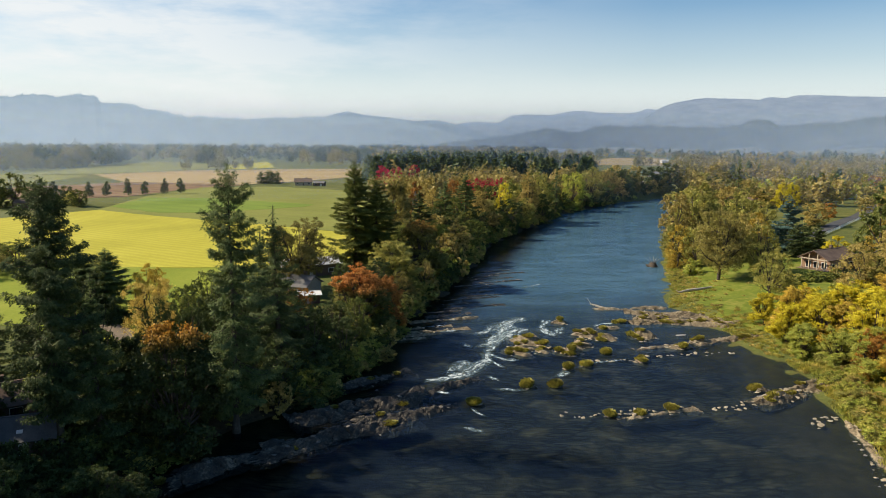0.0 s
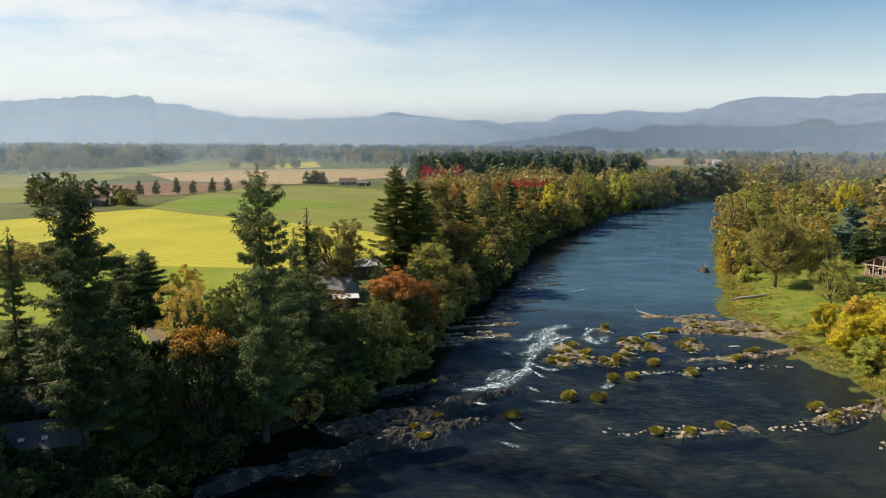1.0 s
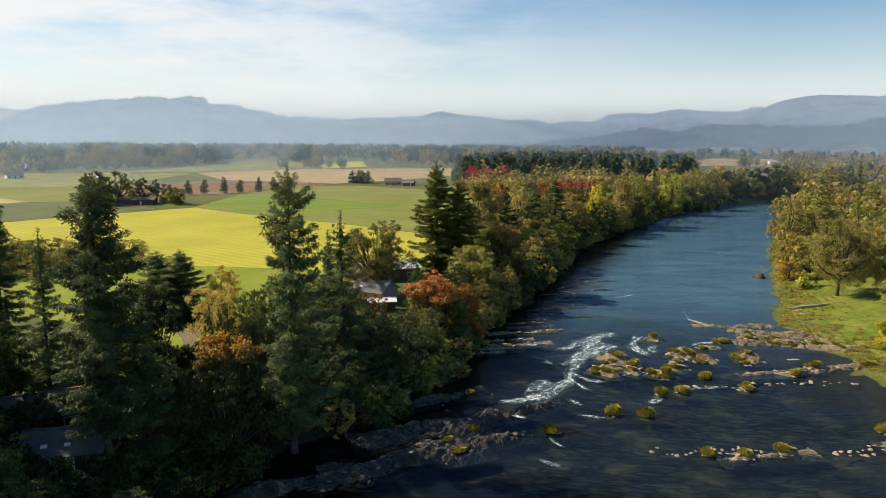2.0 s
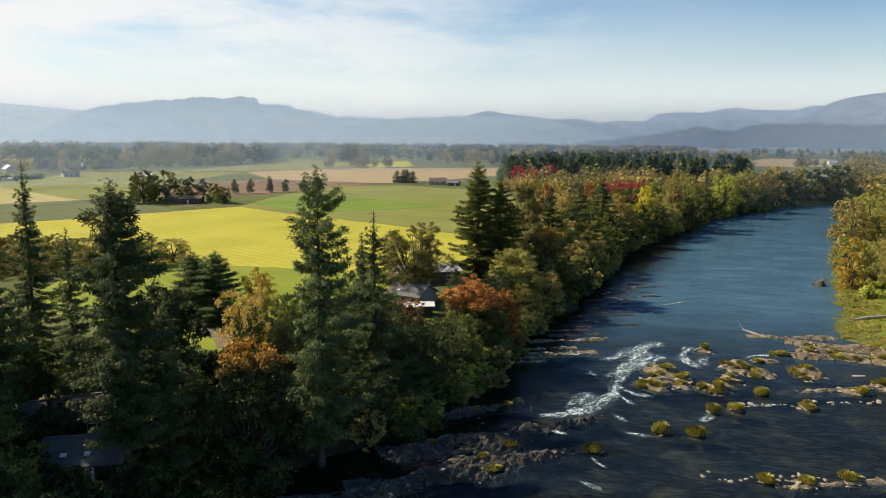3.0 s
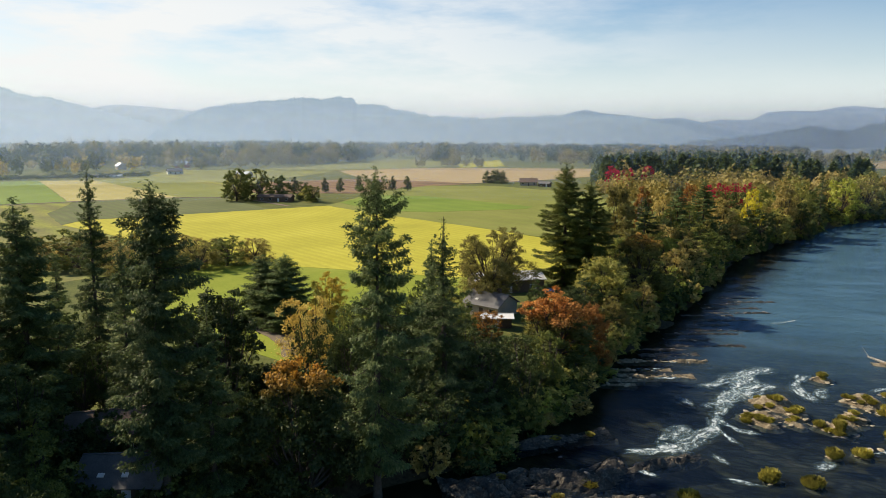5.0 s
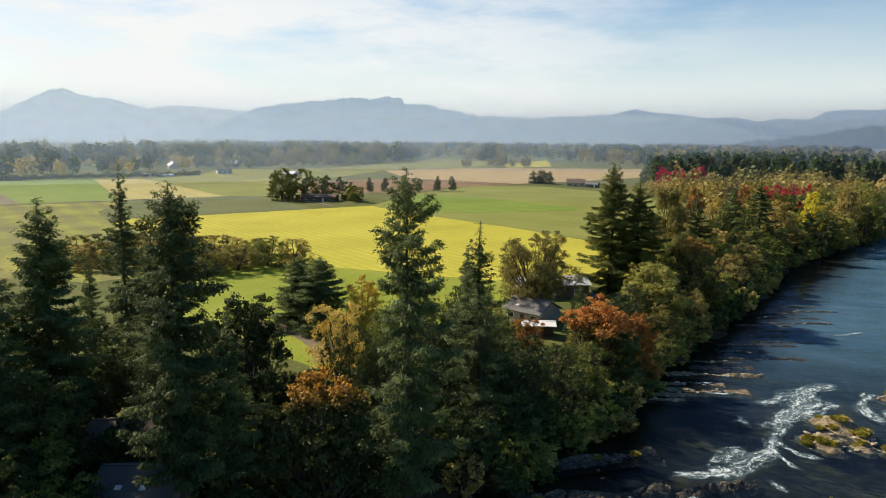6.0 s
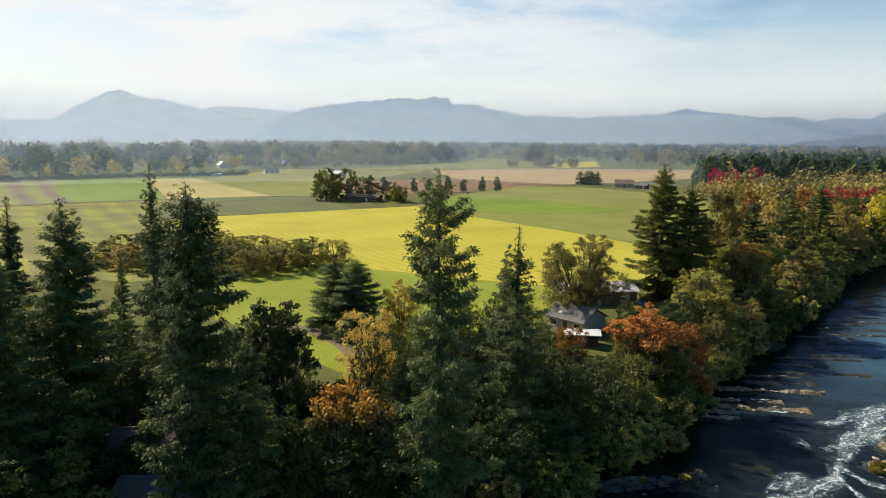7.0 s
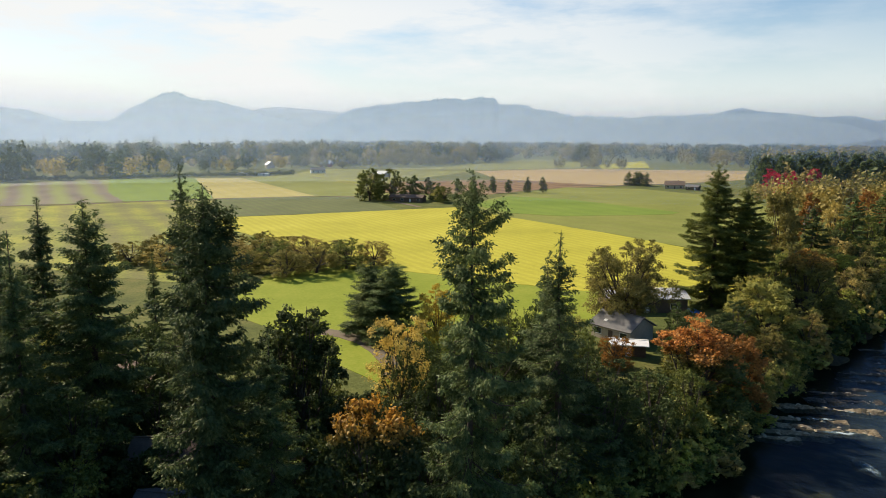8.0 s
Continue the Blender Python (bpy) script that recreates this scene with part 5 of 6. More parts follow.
# the far bank
for k in range(420):
    y = rng.uniform(215, 520)
    edge = float(shore(RIGHT_SHORE, y))
    x = edge + rng.uniform(4, 75)
    r = rng.uniform(3.5, 6.5) * np.interp(y, (215, 520), (0.9, 1.4))
    if (y < 240 and x > 80) or (y < 275 and x < edge + 16) or (y < 430 and 0.455 * y < x):
        continue
    if free(x, y, r) and clear(x, y, r) and not in_field(x, y) and not (x > 150 and y < 420):
        h = rng.uniform(7, 13) * np.interp(y, (215, 520), (0.85, 1.3)) * np.interp(x - edge, (4, 14), (0.7, 1.1))
        if y < 290:
            plant("broad", ("olive", "lime", "brown", "green", "olive", "oak")[k % 6], x, y, float(ground_at(x, y)) + h, r, "on the far bank")
        else:
            bake("broad", ("olive", "lime", "brown", "green", "olive", "oak")[k % 6], x, y, float(ground_at(x, y)) + h, r)
for k in range(170):
    y = 84 + (k / 170) ** 1.4 * 330
    x = float(shore(RIGHT_SHORE, y)) + rng.uniform(2.0, 6.5) + (4 if 130 < y < 200 else 0)
    low = 138 < y < 275
    if (138 < y < 214 and k % 2) or (low and k % 3):
        continue
    plant("shrub", ("lime", "olive", "brown", "olive", "lime")[k % 5], x, y, float(ground_at(x, y)) + rng.uniform(1.2, 2.8) * (0.55 if low else 1.0), rng.uniform(1.6, 2.9) * (0.7 if low else 1.0), "on the far bank")
for k in range(70):
    y = rng.uniform(60, 200)
    x = float(shore(RIGHT_SHORE, y)) + rng.uniform(12, 60)
    if free(x, y, 4) and clear(x, y, 4) and not (150 < y < 212 and x < 108) and not (148 < y and x < 0.62 * y):
        plant("broad", ("lime", "lime", "yellow", "gold", "yellow")[k % 5], x, y, float(ground_at(x, y)) + rng.uniform(7, 13), rng.uniform(3.5, 5), "on the far bank")
# the wood goes on upstream of the houses, unseen, added for its shade
for k in range(60):
    x, y = rng.uniform(-150, -52), rng.uniform(10, 84)
    if free(x, y, 4) and clear(x, y, 4) and y < 40 - 0.5 * x:
        bake("fir", "fir", x, y, rng.uniform(26, 36), rng.uniform(5, 7))
finish_baked()


# ---- far woods ----
def far_wood(name, label, spots, mat, seed, conifer=False):
    """Many far trees in one mesh: each a stem and a ragged crown of coarse leaf clumps."""
    rg = np.random.default_rng(seed)
    cs, al, ls, fc = [], [], [], []
    for x, y, h, r in spots:
        n = 190 if math.hypot(x, y) < 1250 else 56
        if conifer:
            u = rg.random(n) ** 0.8
            a = rg.uniform(0, 6.28, n)
            rr = r * (1 - u) ** 0.85 * rg.uniform(0.5, 1.05, n)
            c = np.stack([x + np.cos(a) * rr, y + np.sin(a) * rr, PLAIN + h * (0.06 + 0.94 * u)], -1)
        else:
            d = rg.normal(size=(n, 3))
            d /= np.linalg.norm(d, axis=1, keepdims=True)
            d *= rg.uniform(0.55, 1.05, (n, 1))
            bump = 1 + 0.35 * np.sin(d[:, :1] * 4 + x) * np.cos(d[:, 1:2] * 3 + y)
            c = np.array([x, y, PLAIN + h * 0.53]) + d * np.array([r, r, h * 0.47]) * bump
        cs.append(c)
        fc.append((c - np.array([x, y, PLAIN + h * 0.45])) / np.array([r, r, h * 0.5]) + np.array([0, 0, 0.4]))
        al.append(np.tile([0, 0, -0.3 if conifer else 0.1], (n, 1)))
        ls.append(np.full(n, (0.40 if n < 100 else 0.26) * r if not conifer else 0.42 * r))
    cs, al, ls, fc = (np.concatenate(q) for q in (cs, al, ls, fc))
    v, f = leaf_quads(rg, cs, 1.0, 0.8, al, 0.8, fc)
    mid = np.repeat(cs, 4, axis=0)
    v = mid + (v - mid) * np.repeat(ls, 4)[:, None] * 1.25
    ob = part(name, mesh_of(name, v, f), mat)
    return tagged(ob, label, "woods", kind="stuff")


def scatter(n, sector, dist, size, seed, keep=None):
    """Spots in a sector (azimuths to the left, distances) clear of fields and river."""
    rg = np.random.default_rng(seed)
    out = []
    while n > 0:
        n -= 1
        a, d = radians(rg.uniform(*sector)), rg.uniform(dist[0] ** 2, dist[1] ** 2) ** 0.5
        x, y = -math.sin(a) * d, math.cos(a) * d
        gap = (-17.5 < math.degrees(a) < -7.5 and 620 < d < 1060 and rg.random() < 0.9) or (-18.0 < math.degrees(a) < -12.0 and 590 < d < 1130)
        wet = gap or shore(LEFT_SHORE, y) - 8 < x < shore(RIGHT_SHORE, y) + 8
        if not wet and not in_field(x, y) and (keep is None or keep(x, y)):
            h = rg.uniform(*size)
            out.append((x, y, h, h * rg.uniform(0.32, 0.5)))
    return out


far_wood("west_woods", "hazy belt of far trees behind the fields", scatter(470, (18, 75), (690, 1150), (9, 29), 21, lambda x, y: x < -560 or y > 900), HUES["dark"], 1)
far_wood("west_autumn_woods", "hazy autumn trees behind the fields", scatter(280, (18, 75), (690, 1150), (8, 20), 22, lambda x, y: x < -560 or y > 900), HUES["brown"], 2)
far_wood("north_woods", "far belt of mixed trees on the plain", scatter(800, (-8, 45), (1050, 2300), (13, 24), 23), HUES["dark"], 3)
far_wood("north_autumn_woods", "far autumn trees on the plain", scatter(500, (-8, 45), (950, 2300), (14, 24), 24), HUES["brown"], 4)
far_wood("conifer_wood", "dense dark conifer plantation", scatter(420, (-14, 6), (590, 820), (17, 25), 25, lambda x, y: x < 150 and x > -70), HUES["fir"], 5, True)
far_wood("bend_woods", "autumn woods inside the river bend", scatter(520, (-16, 8), (430, 1000), (11, 19), 26, lambda x, y: x < shore(LEFT_SHORE, y) - 20 and x > -60), HUES["brown"], 6)
far_wood("bend_green_woods", "green woods inside the river bend", scatter(420, (-20, 2), (480, 1500), (12, 21), 27, lambda x, y: x < shore(LEFT_SHORE, y) - 20 and y > 480), HUES["oak"], 7)
far_wood("east_woods", "wooded suburb beyond the far bank", scatter(900, (-48, -14), (430, 1500), (9, 18), 28, lambda x, y: x > 150), HUES["brown"], 8)
far_wood("east_autumn_woods", "autumn trees among far houses", scatter(500, (-48, -14), (430, 1500), (8, 16), 29, lambda x, y: x > 150), HUES["oak"], 9)
far_wood("east_conifers", "far dark conifers beyond the river", scatter(260, (-48, -12), (480, 2000), (12, 20), 30, lambda x, y: x > 150), HUES["fir"], 10, True)
far_wood("tall_cottonwoods", "row of tall thin cottonwoods standing out of the far tree belt", [(x, y, h * 1.35, h * 0.26) for x, y, h, r in scatter(170, (16, 66), (930, 1200), (18, 25), 41)], HUES["oak"], 12)
far_wood("golden_far_trees", "golden autumn trees at the far edge of the fields", scatter(46, (20, 75), (690, 960), (10, 17), 42, lambda x, y: x < -560 or y > 900), HUES["straw"], 13)
far_wood("field_hedge", "dark low hedge along the far edge of the plots", [(a[0] + (b[0] - a[0]) * k / 24, a[1] + (b[1] - a[1]) * k / 24, 3.2 + k * 5 % 4 * 0.7, 2.6) for a, b in (((-600, 350), (-552, 428)), ((-552, 428), (-514, 505)), ((-514, 505), (-470, 570))) for k in range(24)], HUES["dark"], 14)
far_wood("farm_belt", "green and brown farm trees at the end of the fields", scatter(150, (14, 40), (860, 1080), (9, 17), 43), HUES["oak"], 15)
far_wood("plain_woods", "distant woods at the foot of the hills", scatter(900, (-45, 60), (1500, 2600), (9, 17), 31), HUES["brown"], 11)


# ---- sheets for the haze of distance ----
# curved upright sheets, added one behind another to imitate haze growing with distance
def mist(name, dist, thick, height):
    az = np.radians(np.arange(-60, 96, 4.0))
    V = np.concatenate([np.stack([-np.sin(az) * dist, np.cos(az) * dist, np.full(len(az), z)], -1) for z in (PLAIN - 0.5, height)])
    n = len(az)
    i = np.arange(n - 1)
    ob = part(name, mesh_of(name, V, np.stack([i, i + 1, i + n + 1, i + n], -1), True), haze_sheet_material(name, thick, height))
    tagged(ob, "upright see-through blue sheet standing in for haze over far woods", "mist", kind="structure")


mist("haze_sheet_thin", 470, 0.05, 70)
mist("haze_sheet_near", 640, 0.14, 90)
mist("haze_sheet_middle", 860, 0.15, 100)
mist("haze_sheet_far", 1150, 0.18, 130)
mist("haze_sheet_farther", 1600, 0.24, 150)
mist("haze_sheet_farthest", 2300, 0.30, 180)

# ---- rocks, islets and white water ----
def rock_mesh(name, seed, flat=0.45, cuts=9):
    """An angular stone: a ball cut by random planes, then roughened."""
    bm = bmesh.new()
    bmesh.ops.create_icosphere(bm, subdivisions=2, radius=1.0)
    rg = np.random.default_rng(seed)
    planes = [(Vector(p).normalized(), d) for p, d in zip(rg.normal(size=(cuts, 3)), rg.uniform(0.5, 0.85, cuts))]
    off = Vector(rg.uniform(-50, 50, 3))
    for v in bm.verts:
        c = v.co.copy()
        k = min([1.0] + [d / c.dot(p) for p, d in planes if c.dot(p) > 0.01])
        k *= 1 + 0.14 * noise.noise(c * 2.3 + off)
        v.co = Vector((c.x * k, c.y * k, c.z * k * flat))
    me = bpy.data.meshes.new(name)
    bm.to_mesh(me)
    bm.free()
    return me


ROCKS = [rock_mesh("rock", 200 + k, (0.5, 0.35, 0.6, 0.42, 0.3)[k]) for k in range(5)]


def tuft_mesh(name, seed, n=260, r=1.0, h=0.9):
    rg = np.random.default_rng(seed)
    a, d = rg.uniform(0, 6.28, n), rg.uniform(0, 1, n) ** 0.6 * r
    base = np.stack([np.cos(a) * d, np.sin(a) * d, rg.uniform(0, 0.15, n)], -1)
    out = np.stack([np.cos(a), np.sin(a), np.zeros(n)], -1) * (0.15 + 0.5 * d / r)[:, None]
    tall = h * rg.uniform(0.5, 1.0, n) * (1.1 - 0.5 * d / r)
    tip = base + out * tall[:, None] + np.stack([rg.normal(size=n) * 0.1, rg.normal(size=n) * 0.1, tall], -1)
    side = np.stack([-np.sin(a), np.cos(a), np.zeros(n)], -1) * 0.11
    mid = base * 0.4 + tip * 0.6 + np.array([0, 0, 0.08])
    v = np.stack([base - side, base + side, mid + side, tip, mid - side], 1).reshape(-1, 3)
    return mesh_of(name, v, np.arange(5 * n).reshape(-1, 5))


TUFTS = [tuft_mesh("sedge", 240 + k, 240) for k in range(3)]
rng = np.random.default_rng(17)
ISLETS = [(16.6, 147, 3.2, 3.2, 8), (18.6, 154.5, 3.2, 4.4, 9), (21.8, 150, 2.0, 3.6, 6), (27.4, 146.5, 2.9, 2.6, 6), (30.5, 152, 2.4, 2.6, 5), (33.8, 160.5, 3.2, 3.4, 7), (37.4, 157, 2.2, 2.2, 4), (29, 171, 2.0, 1.8, 3),
          (46.5, 159, 2.9, 3.4, 6), (29, 137.5, 1.2, 1.3, 1), (41, 141, 1.7, 1.9, 3), (21, 125, 1.1, 1.1, 1), (16, 125, 1.1, 1.0, 1), (6, 116, 1.1, 1.1, 1), (25, 135, 0.9, 0.9, 1)]
ISLETS2 = [(40, 166, 2.4, 1.4, 4), (44, 172, 2.4, 1.4, 4), (35, 146, 0.9, 0.7, 1), (28, 111, 0.8, 0.4, 2), (33, 112, 1.2, 0.4, 2), (39, 114, 1.0, 0.5, 2), (58, 124, 1.6, 1.2, 3),
           (57, 119, 2.6, 1.4, 4), (62, 122, 2.4, 1.4, 4), (52, 150, 2.6, 1.2, 4), (58, 155, 2.6, 1.2, 4)]


def islet(x, y, rx, ry, n, pale=0.75):
    """A hump of broken bedrock with loose stones and domes of sedge growing on it."""
    reef = new("rock_islet")
    reef.location = (x, y, 0)
    single = n <= 1
    ph = rng.uniform(0, 60)
    g = np.arange(-1.5, 1.501, 0.22 / max(rx, ry) if not single else 0.16)
    X, Y = np.meshgrid(g * rx, g * ry)
    R = np.sqrt((X / rx) ** 2 + (Y / ry) ** 2)
    high = 0.55 if single else min(1.25, 0.45 + 0.22 * min(rx, ry))
    blocks = np.floor(2.2 * wobble(X, Y, 0.75, ph) + 1.6 * wobble(Y, X, 1.5, ph + 4)) / 4.0
    saw = ((Y * 0.9 + 0.35 * X + 0.6 * wobble(X, Y, 1.1, ph)) * 0.5 + ph) % 1.0
    Z = high * (1.0 - R ** 1.6 + 0.45 * wobble(X, Y, 1.3, ph + 2) + 0.35 * blocks + 0.40 * (saw - 0.5)) - 0.12 + 0.10 * wobble(X, Y, 0.31, ph)
    Z = np.maximum(Z, -0.4)
    V = np.stack([X, Y, Z], -1).reshape(-1, 3)
    m = len(g)
    i = (np.arange(m - 1)[:, None] * m + np.arange(m - 1)[None]).ravel()
    F = np.stack([i, i + 1, i + m + 1, i + m], -1)
    part("bedrock", mesh_of("bedrock", V, F[(V[F][..., 2] > -0.39).any(1)]), PALE_LEDGE, reef)
    level = lambda px, py: float(Z[int(np.clip(np.searchsorted(g * ry, py), 0, m - 1)), int(np.clip(np.searchsorted(g * rx, px), 0, m - 1))])
    for k in range(int(n * 2.2) + 2):
        a, d = rng.uniform(0, 6.28), rng.uniform(0.3, 1.25)
        s = rng.uniform(0.22, 0.62)
        px, py = math.cos(a) * d * rx, math.sin(a) * d * ry
        st = part("stone", ROCKS[int(rng.integers(5))], PALE_ROCK if rng.random() < pale else ROCK, reef)
        st.matrix_local = pose(px, py, max(level(px, py), -0.05), rng.uniform(-14, 14), rng.uniform(-14, 14), rng.uniform(0, 360)) @ Matrix.Diagonal((s * 1.5, s, s * 0.9, 1))
    for k in range(3 if single else int(n * 0.7) + 1):
        a, d = rng.uniform(0, 6.28), rng.uniform(0, 1) ** 0.5 * (0.5 if single else 0.75)
        s = rng.uniform(0.8, 1.15) if single else rng.uniform(0.5, 1.0)
        px, py = math.cos(a) * d * rx - 0.25 * rx, math.sin(a) * d * ry
        tf = part("sedge_tuft", TUFTS[int(rng.integers(3))], HUES["tuft"], reef, "yellow-green sedge")
        tf.matrix_local = pose(px, py, max(level(px, py), 0.0) - 0.05, 0, 0, rng.uniform(0, 360)) @ Matrix.Diagonal((s, s, s * 1.15, 1))
    tagged(reef, "low hump of brown bedrock tufted with golden sedge in the river" if not single else "single dome of golden sedge on a river rock", "islet", group="islets in the rapids")


for row in ISLETS + ISLETS2:
    islet(*row)


def ledge(x0, y0, x1, y1, wide, high, mat, label, seed):
    """A shelf of bedrock along a line: tilted strata worn into ridges, breaking the water in an uneven outline, with loose stones on it."""
    rg = np.random.default_rng(seed)
    shelf = new("rock_ledge")
    shelf.location = (x0, y0, 0)
    dx, dy = x1 - x0, y1 - y0
    L = math.hypot(dx, dy)
    us, ws = np.arange(-1.5, L + 1.5, 0.22), np.arange(-wide - 1, wide + 1.01, 0.2)
    U, W = np.meshgrid(us, ws)
    ph = rg.uniform(0, 40)
    hump = 1 - (W / wide + 0.35 * wobble(U, W * 0 + ph, 2.6)) ** 2
    ends = np.minimum(1, np.minimum((U + 1.5) / 3, (L + 1.5 - U) / 3))
    strata = W * 1.9 + 0.16 * U + 1.0 * wobble(U, W, 2.2, ph)
    saw = (strata * 0.55 + ph) % 1.0
    fine = 0.16 * wobble(U, W, 0.45, ph) + 0.10 * wobble(U, W, 0.23, ph + 3)
    cracks = np.where(np.abs(((U * 0.21 + 0.5 * wobble(U, W, 1.6, ph + 5)) % 1.0) - 0.5) < 0.045, -0.22, 0.0)
    patchy = 0.55 * wobble(U, W, 1.9, ph + 9)
    Z = high * (0.6 * hump * ends + 0.55 * saw + patchy * 0.95 - 0.40) + (fine + 1.4 * cracks) * min(1.0, high * 1.4)
    Z = np.maximum(Z, -0.5)
    land = ground_at(x0 + (dx * U - dy * W) / L, y0 + (dy * U + dx * W) / L)
    Z = np.where(land > 0, Z + land * 0.9, Z)
    V = np.stack([(dx * U - dy * W) / L, (dy * U + dx * W) / L, Z], -1).reshape(-1, 3)
    n = len(us)
    i = (np.arange(len(ws) - 1)[:, None] * n + np.arange(n - 1)[None]).ravel()
    F = np.stack([i, i + 1, i + n + 1, i + n], -1)
    part("bedrock", mesh_of("bedrock", V, F[(V[F][..., 2] > -0.49).any(1)]), mat, shelf)
    for k in range(int(L * (0.9 if mat == PALE_LEDGE else 0.35))):
        u, w = rg.uniform(0, L), rg.normal() * wide * 0.6
        px, py = (dx * u - dy * w) / L, (dy * u + dx * w) / L
        s = rg.uniform(0.15, 0.45)
        h = max(0.0, float(Z[min(len(ws) - 1, max(0, int((w + wide + 1) / 0.2))), min(n - 1, int((u + 1.5) / 0.22))]))
        st = part("stone", ROCKS[int(rg.integers(5))], PALE_ROCK if mat == PALE_LEDGE else ROCK, shelf)
        st.matrix_local = pose(px, py, h, rg.uniform(-15, 15), rg.uniform(-15, 15), rg.uniform(0, 360)) @ Matrix.Diagonal((s * 1.4, s, s, 1))
    for k in range(int(L * (0.7 if mat == PALE_LEDGE else 0.15)) if wide > 1.0 else 0):
        u, w = rg.uniform(0, L), rg.normal() * wide * 0.7
        s = rg.uniform(0.4, 0.9)
        h = float(Z[min(len(ws) - 1, max(0, int((w + wide + 1) / 0.2))), min(n - 1, int((u + 1.5) / 0.22))])
        if h > 0.05:
            tf = part("sedge_tuft", TUFTS[int(rg.integers(3))], HUES["tuft"], shelf, "yellow-green sedge")
            tf.matrix_local = pose((dx * u - dy * w) / L, (dy * u + dx * w) / L, h - 0.05, 0, 0, rg.uniform(0, 360)) @ Matrix.Diagonal((s * 1.3, s, s * 0.8, 1))
    tagged(shelf, label, "rock ledge", group="ledges along the shore")


GREY = "grey bedrock ledge jutting from the shaded shore"
SUNNY = "pale sunlit bedrock ledge on the far shore"
BARS = "long low rock bars in the shaded shallows"
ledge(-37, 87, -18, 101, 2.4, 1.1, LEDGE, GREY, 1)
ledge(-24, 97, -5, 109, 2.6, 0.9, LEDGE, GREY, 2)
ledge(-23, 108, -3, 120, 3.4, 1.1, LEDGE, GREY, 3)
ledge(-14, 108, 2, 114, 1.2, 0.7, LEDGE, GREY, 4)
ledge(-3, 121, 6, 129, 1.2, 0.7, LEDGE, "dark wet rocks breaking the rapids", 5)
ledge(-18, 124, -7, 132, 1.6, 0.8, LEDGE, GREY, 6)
ledge(-7, 170.2, 8, 175.2, 0.75, 0.5, PALE_LEDGE, BARS, 7)
ledge(-10, 157.2, -1, 160, 0.7, 0.4, PALE_LEDGE, BARS, 41)
ledge(-9, 163.6, 1, 167.2, 0.6, 0.4, PALE_LEDGE, BARS, 42)
ledge(-11, 154.4, -5, 156.2, 0.5, 0.35, PALE_LEDGE, BARS, 43)
ledge(-7, 161, 5, 165, 0.9, 0.4, PALE_LEDGE, BARS, 8)
ledge(-3, 176, 6, 180, 0.9, 0.4, LEDGE, BARS, 21)
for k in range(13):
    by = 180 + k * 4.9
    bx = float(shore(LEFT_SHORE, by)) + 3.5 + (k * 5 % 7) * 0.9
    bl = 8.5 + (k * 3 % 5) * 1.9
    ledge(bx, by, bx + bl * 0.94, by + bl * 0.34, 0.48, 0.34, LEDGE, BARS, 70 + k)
ledge(49, 180, 68, 178, 2.8, 1.1, PALE_LEDGE, SUNNY, 9)
ledge(54, 173, 71, 167, 2.2, 1.0, PALE_LEDGE, SUNNY, 10)
ledge(57, 154, 74, 159, 1.5, 0.8, PALE_LEDGE, SUNNY, 11)
ledge(42, 185, 60, 187, 1.0, 0.6, PALE_LEDGE, SUNNY, 12)
ledge(48, 171, 68, 173, 1.7, 0.8, PALE_LEDGE, SUNNY, 31)
ledge(50, 176, 70, 172, 1.5, 0.8, PALE_LEDGE, SUNNY, 32)
ledge(62, 92, 66, 110, 0.8, 0.6, PALE_LEDGE, SUNNY, 13)
ledge(55, 117.5, 70, 125, 2.0, 1.0, PALE_LEDGE, SUNNY, 14)
ledge(60, 121.5, 70, 127, 1.3, 1.0, PALE_LEDGE, SUNNY, 44)
ledge(43, 149, 58, 155, 0.7, 0.4, PALE_LEDGE, SUNNY, 15)
ledge(30, 110, 42, 114, 0.6, 0.4, PALE_LEDGE, "line of small pale rocks across the river", 16)
def stone_line(x0, y0, x1, y1, n, size, seed):
    """A string of small pale stones just breaking the water."""
    rg = np.random.default_rng(seed)
    for k in range(n):
        u = (k + rg.uniform(0.1, 0.9)) / n
        s = size * rg.uniform(0.5, 1.3)
        st = part("river_stone", ROCKS[int(rg.integers(5))], PALE_ROCK)
        st.matrix_world = pose(x0 + (x1 - x0) * u + rg.normal() * 0.5, y0 + (y1 - y0) * u + rg.normal() * 0.9, 0.02, rg.uniform(-15, 15), rg.uniform(-15, 15), rg.uniform(0, 360)) @ Matrix.Diagonal((s * 1.3, s, s, 1))
        tagged(st, "small pale stone just breaking the river surface", "stone", group="stones in the shallows")


stone_line(20, 110, 41, 115, 26, 0.30, 61)
stone_line(46, 115, 54, 117, 14, 0.38, 62)
stone_line(30, 139, 62, 148, 30, 0.38, 63)
stone_line(59, 107, 65, 112, 12, 0.42, 64)
stone_line(58, 86, 64, 104, 16, 0.34, 65)


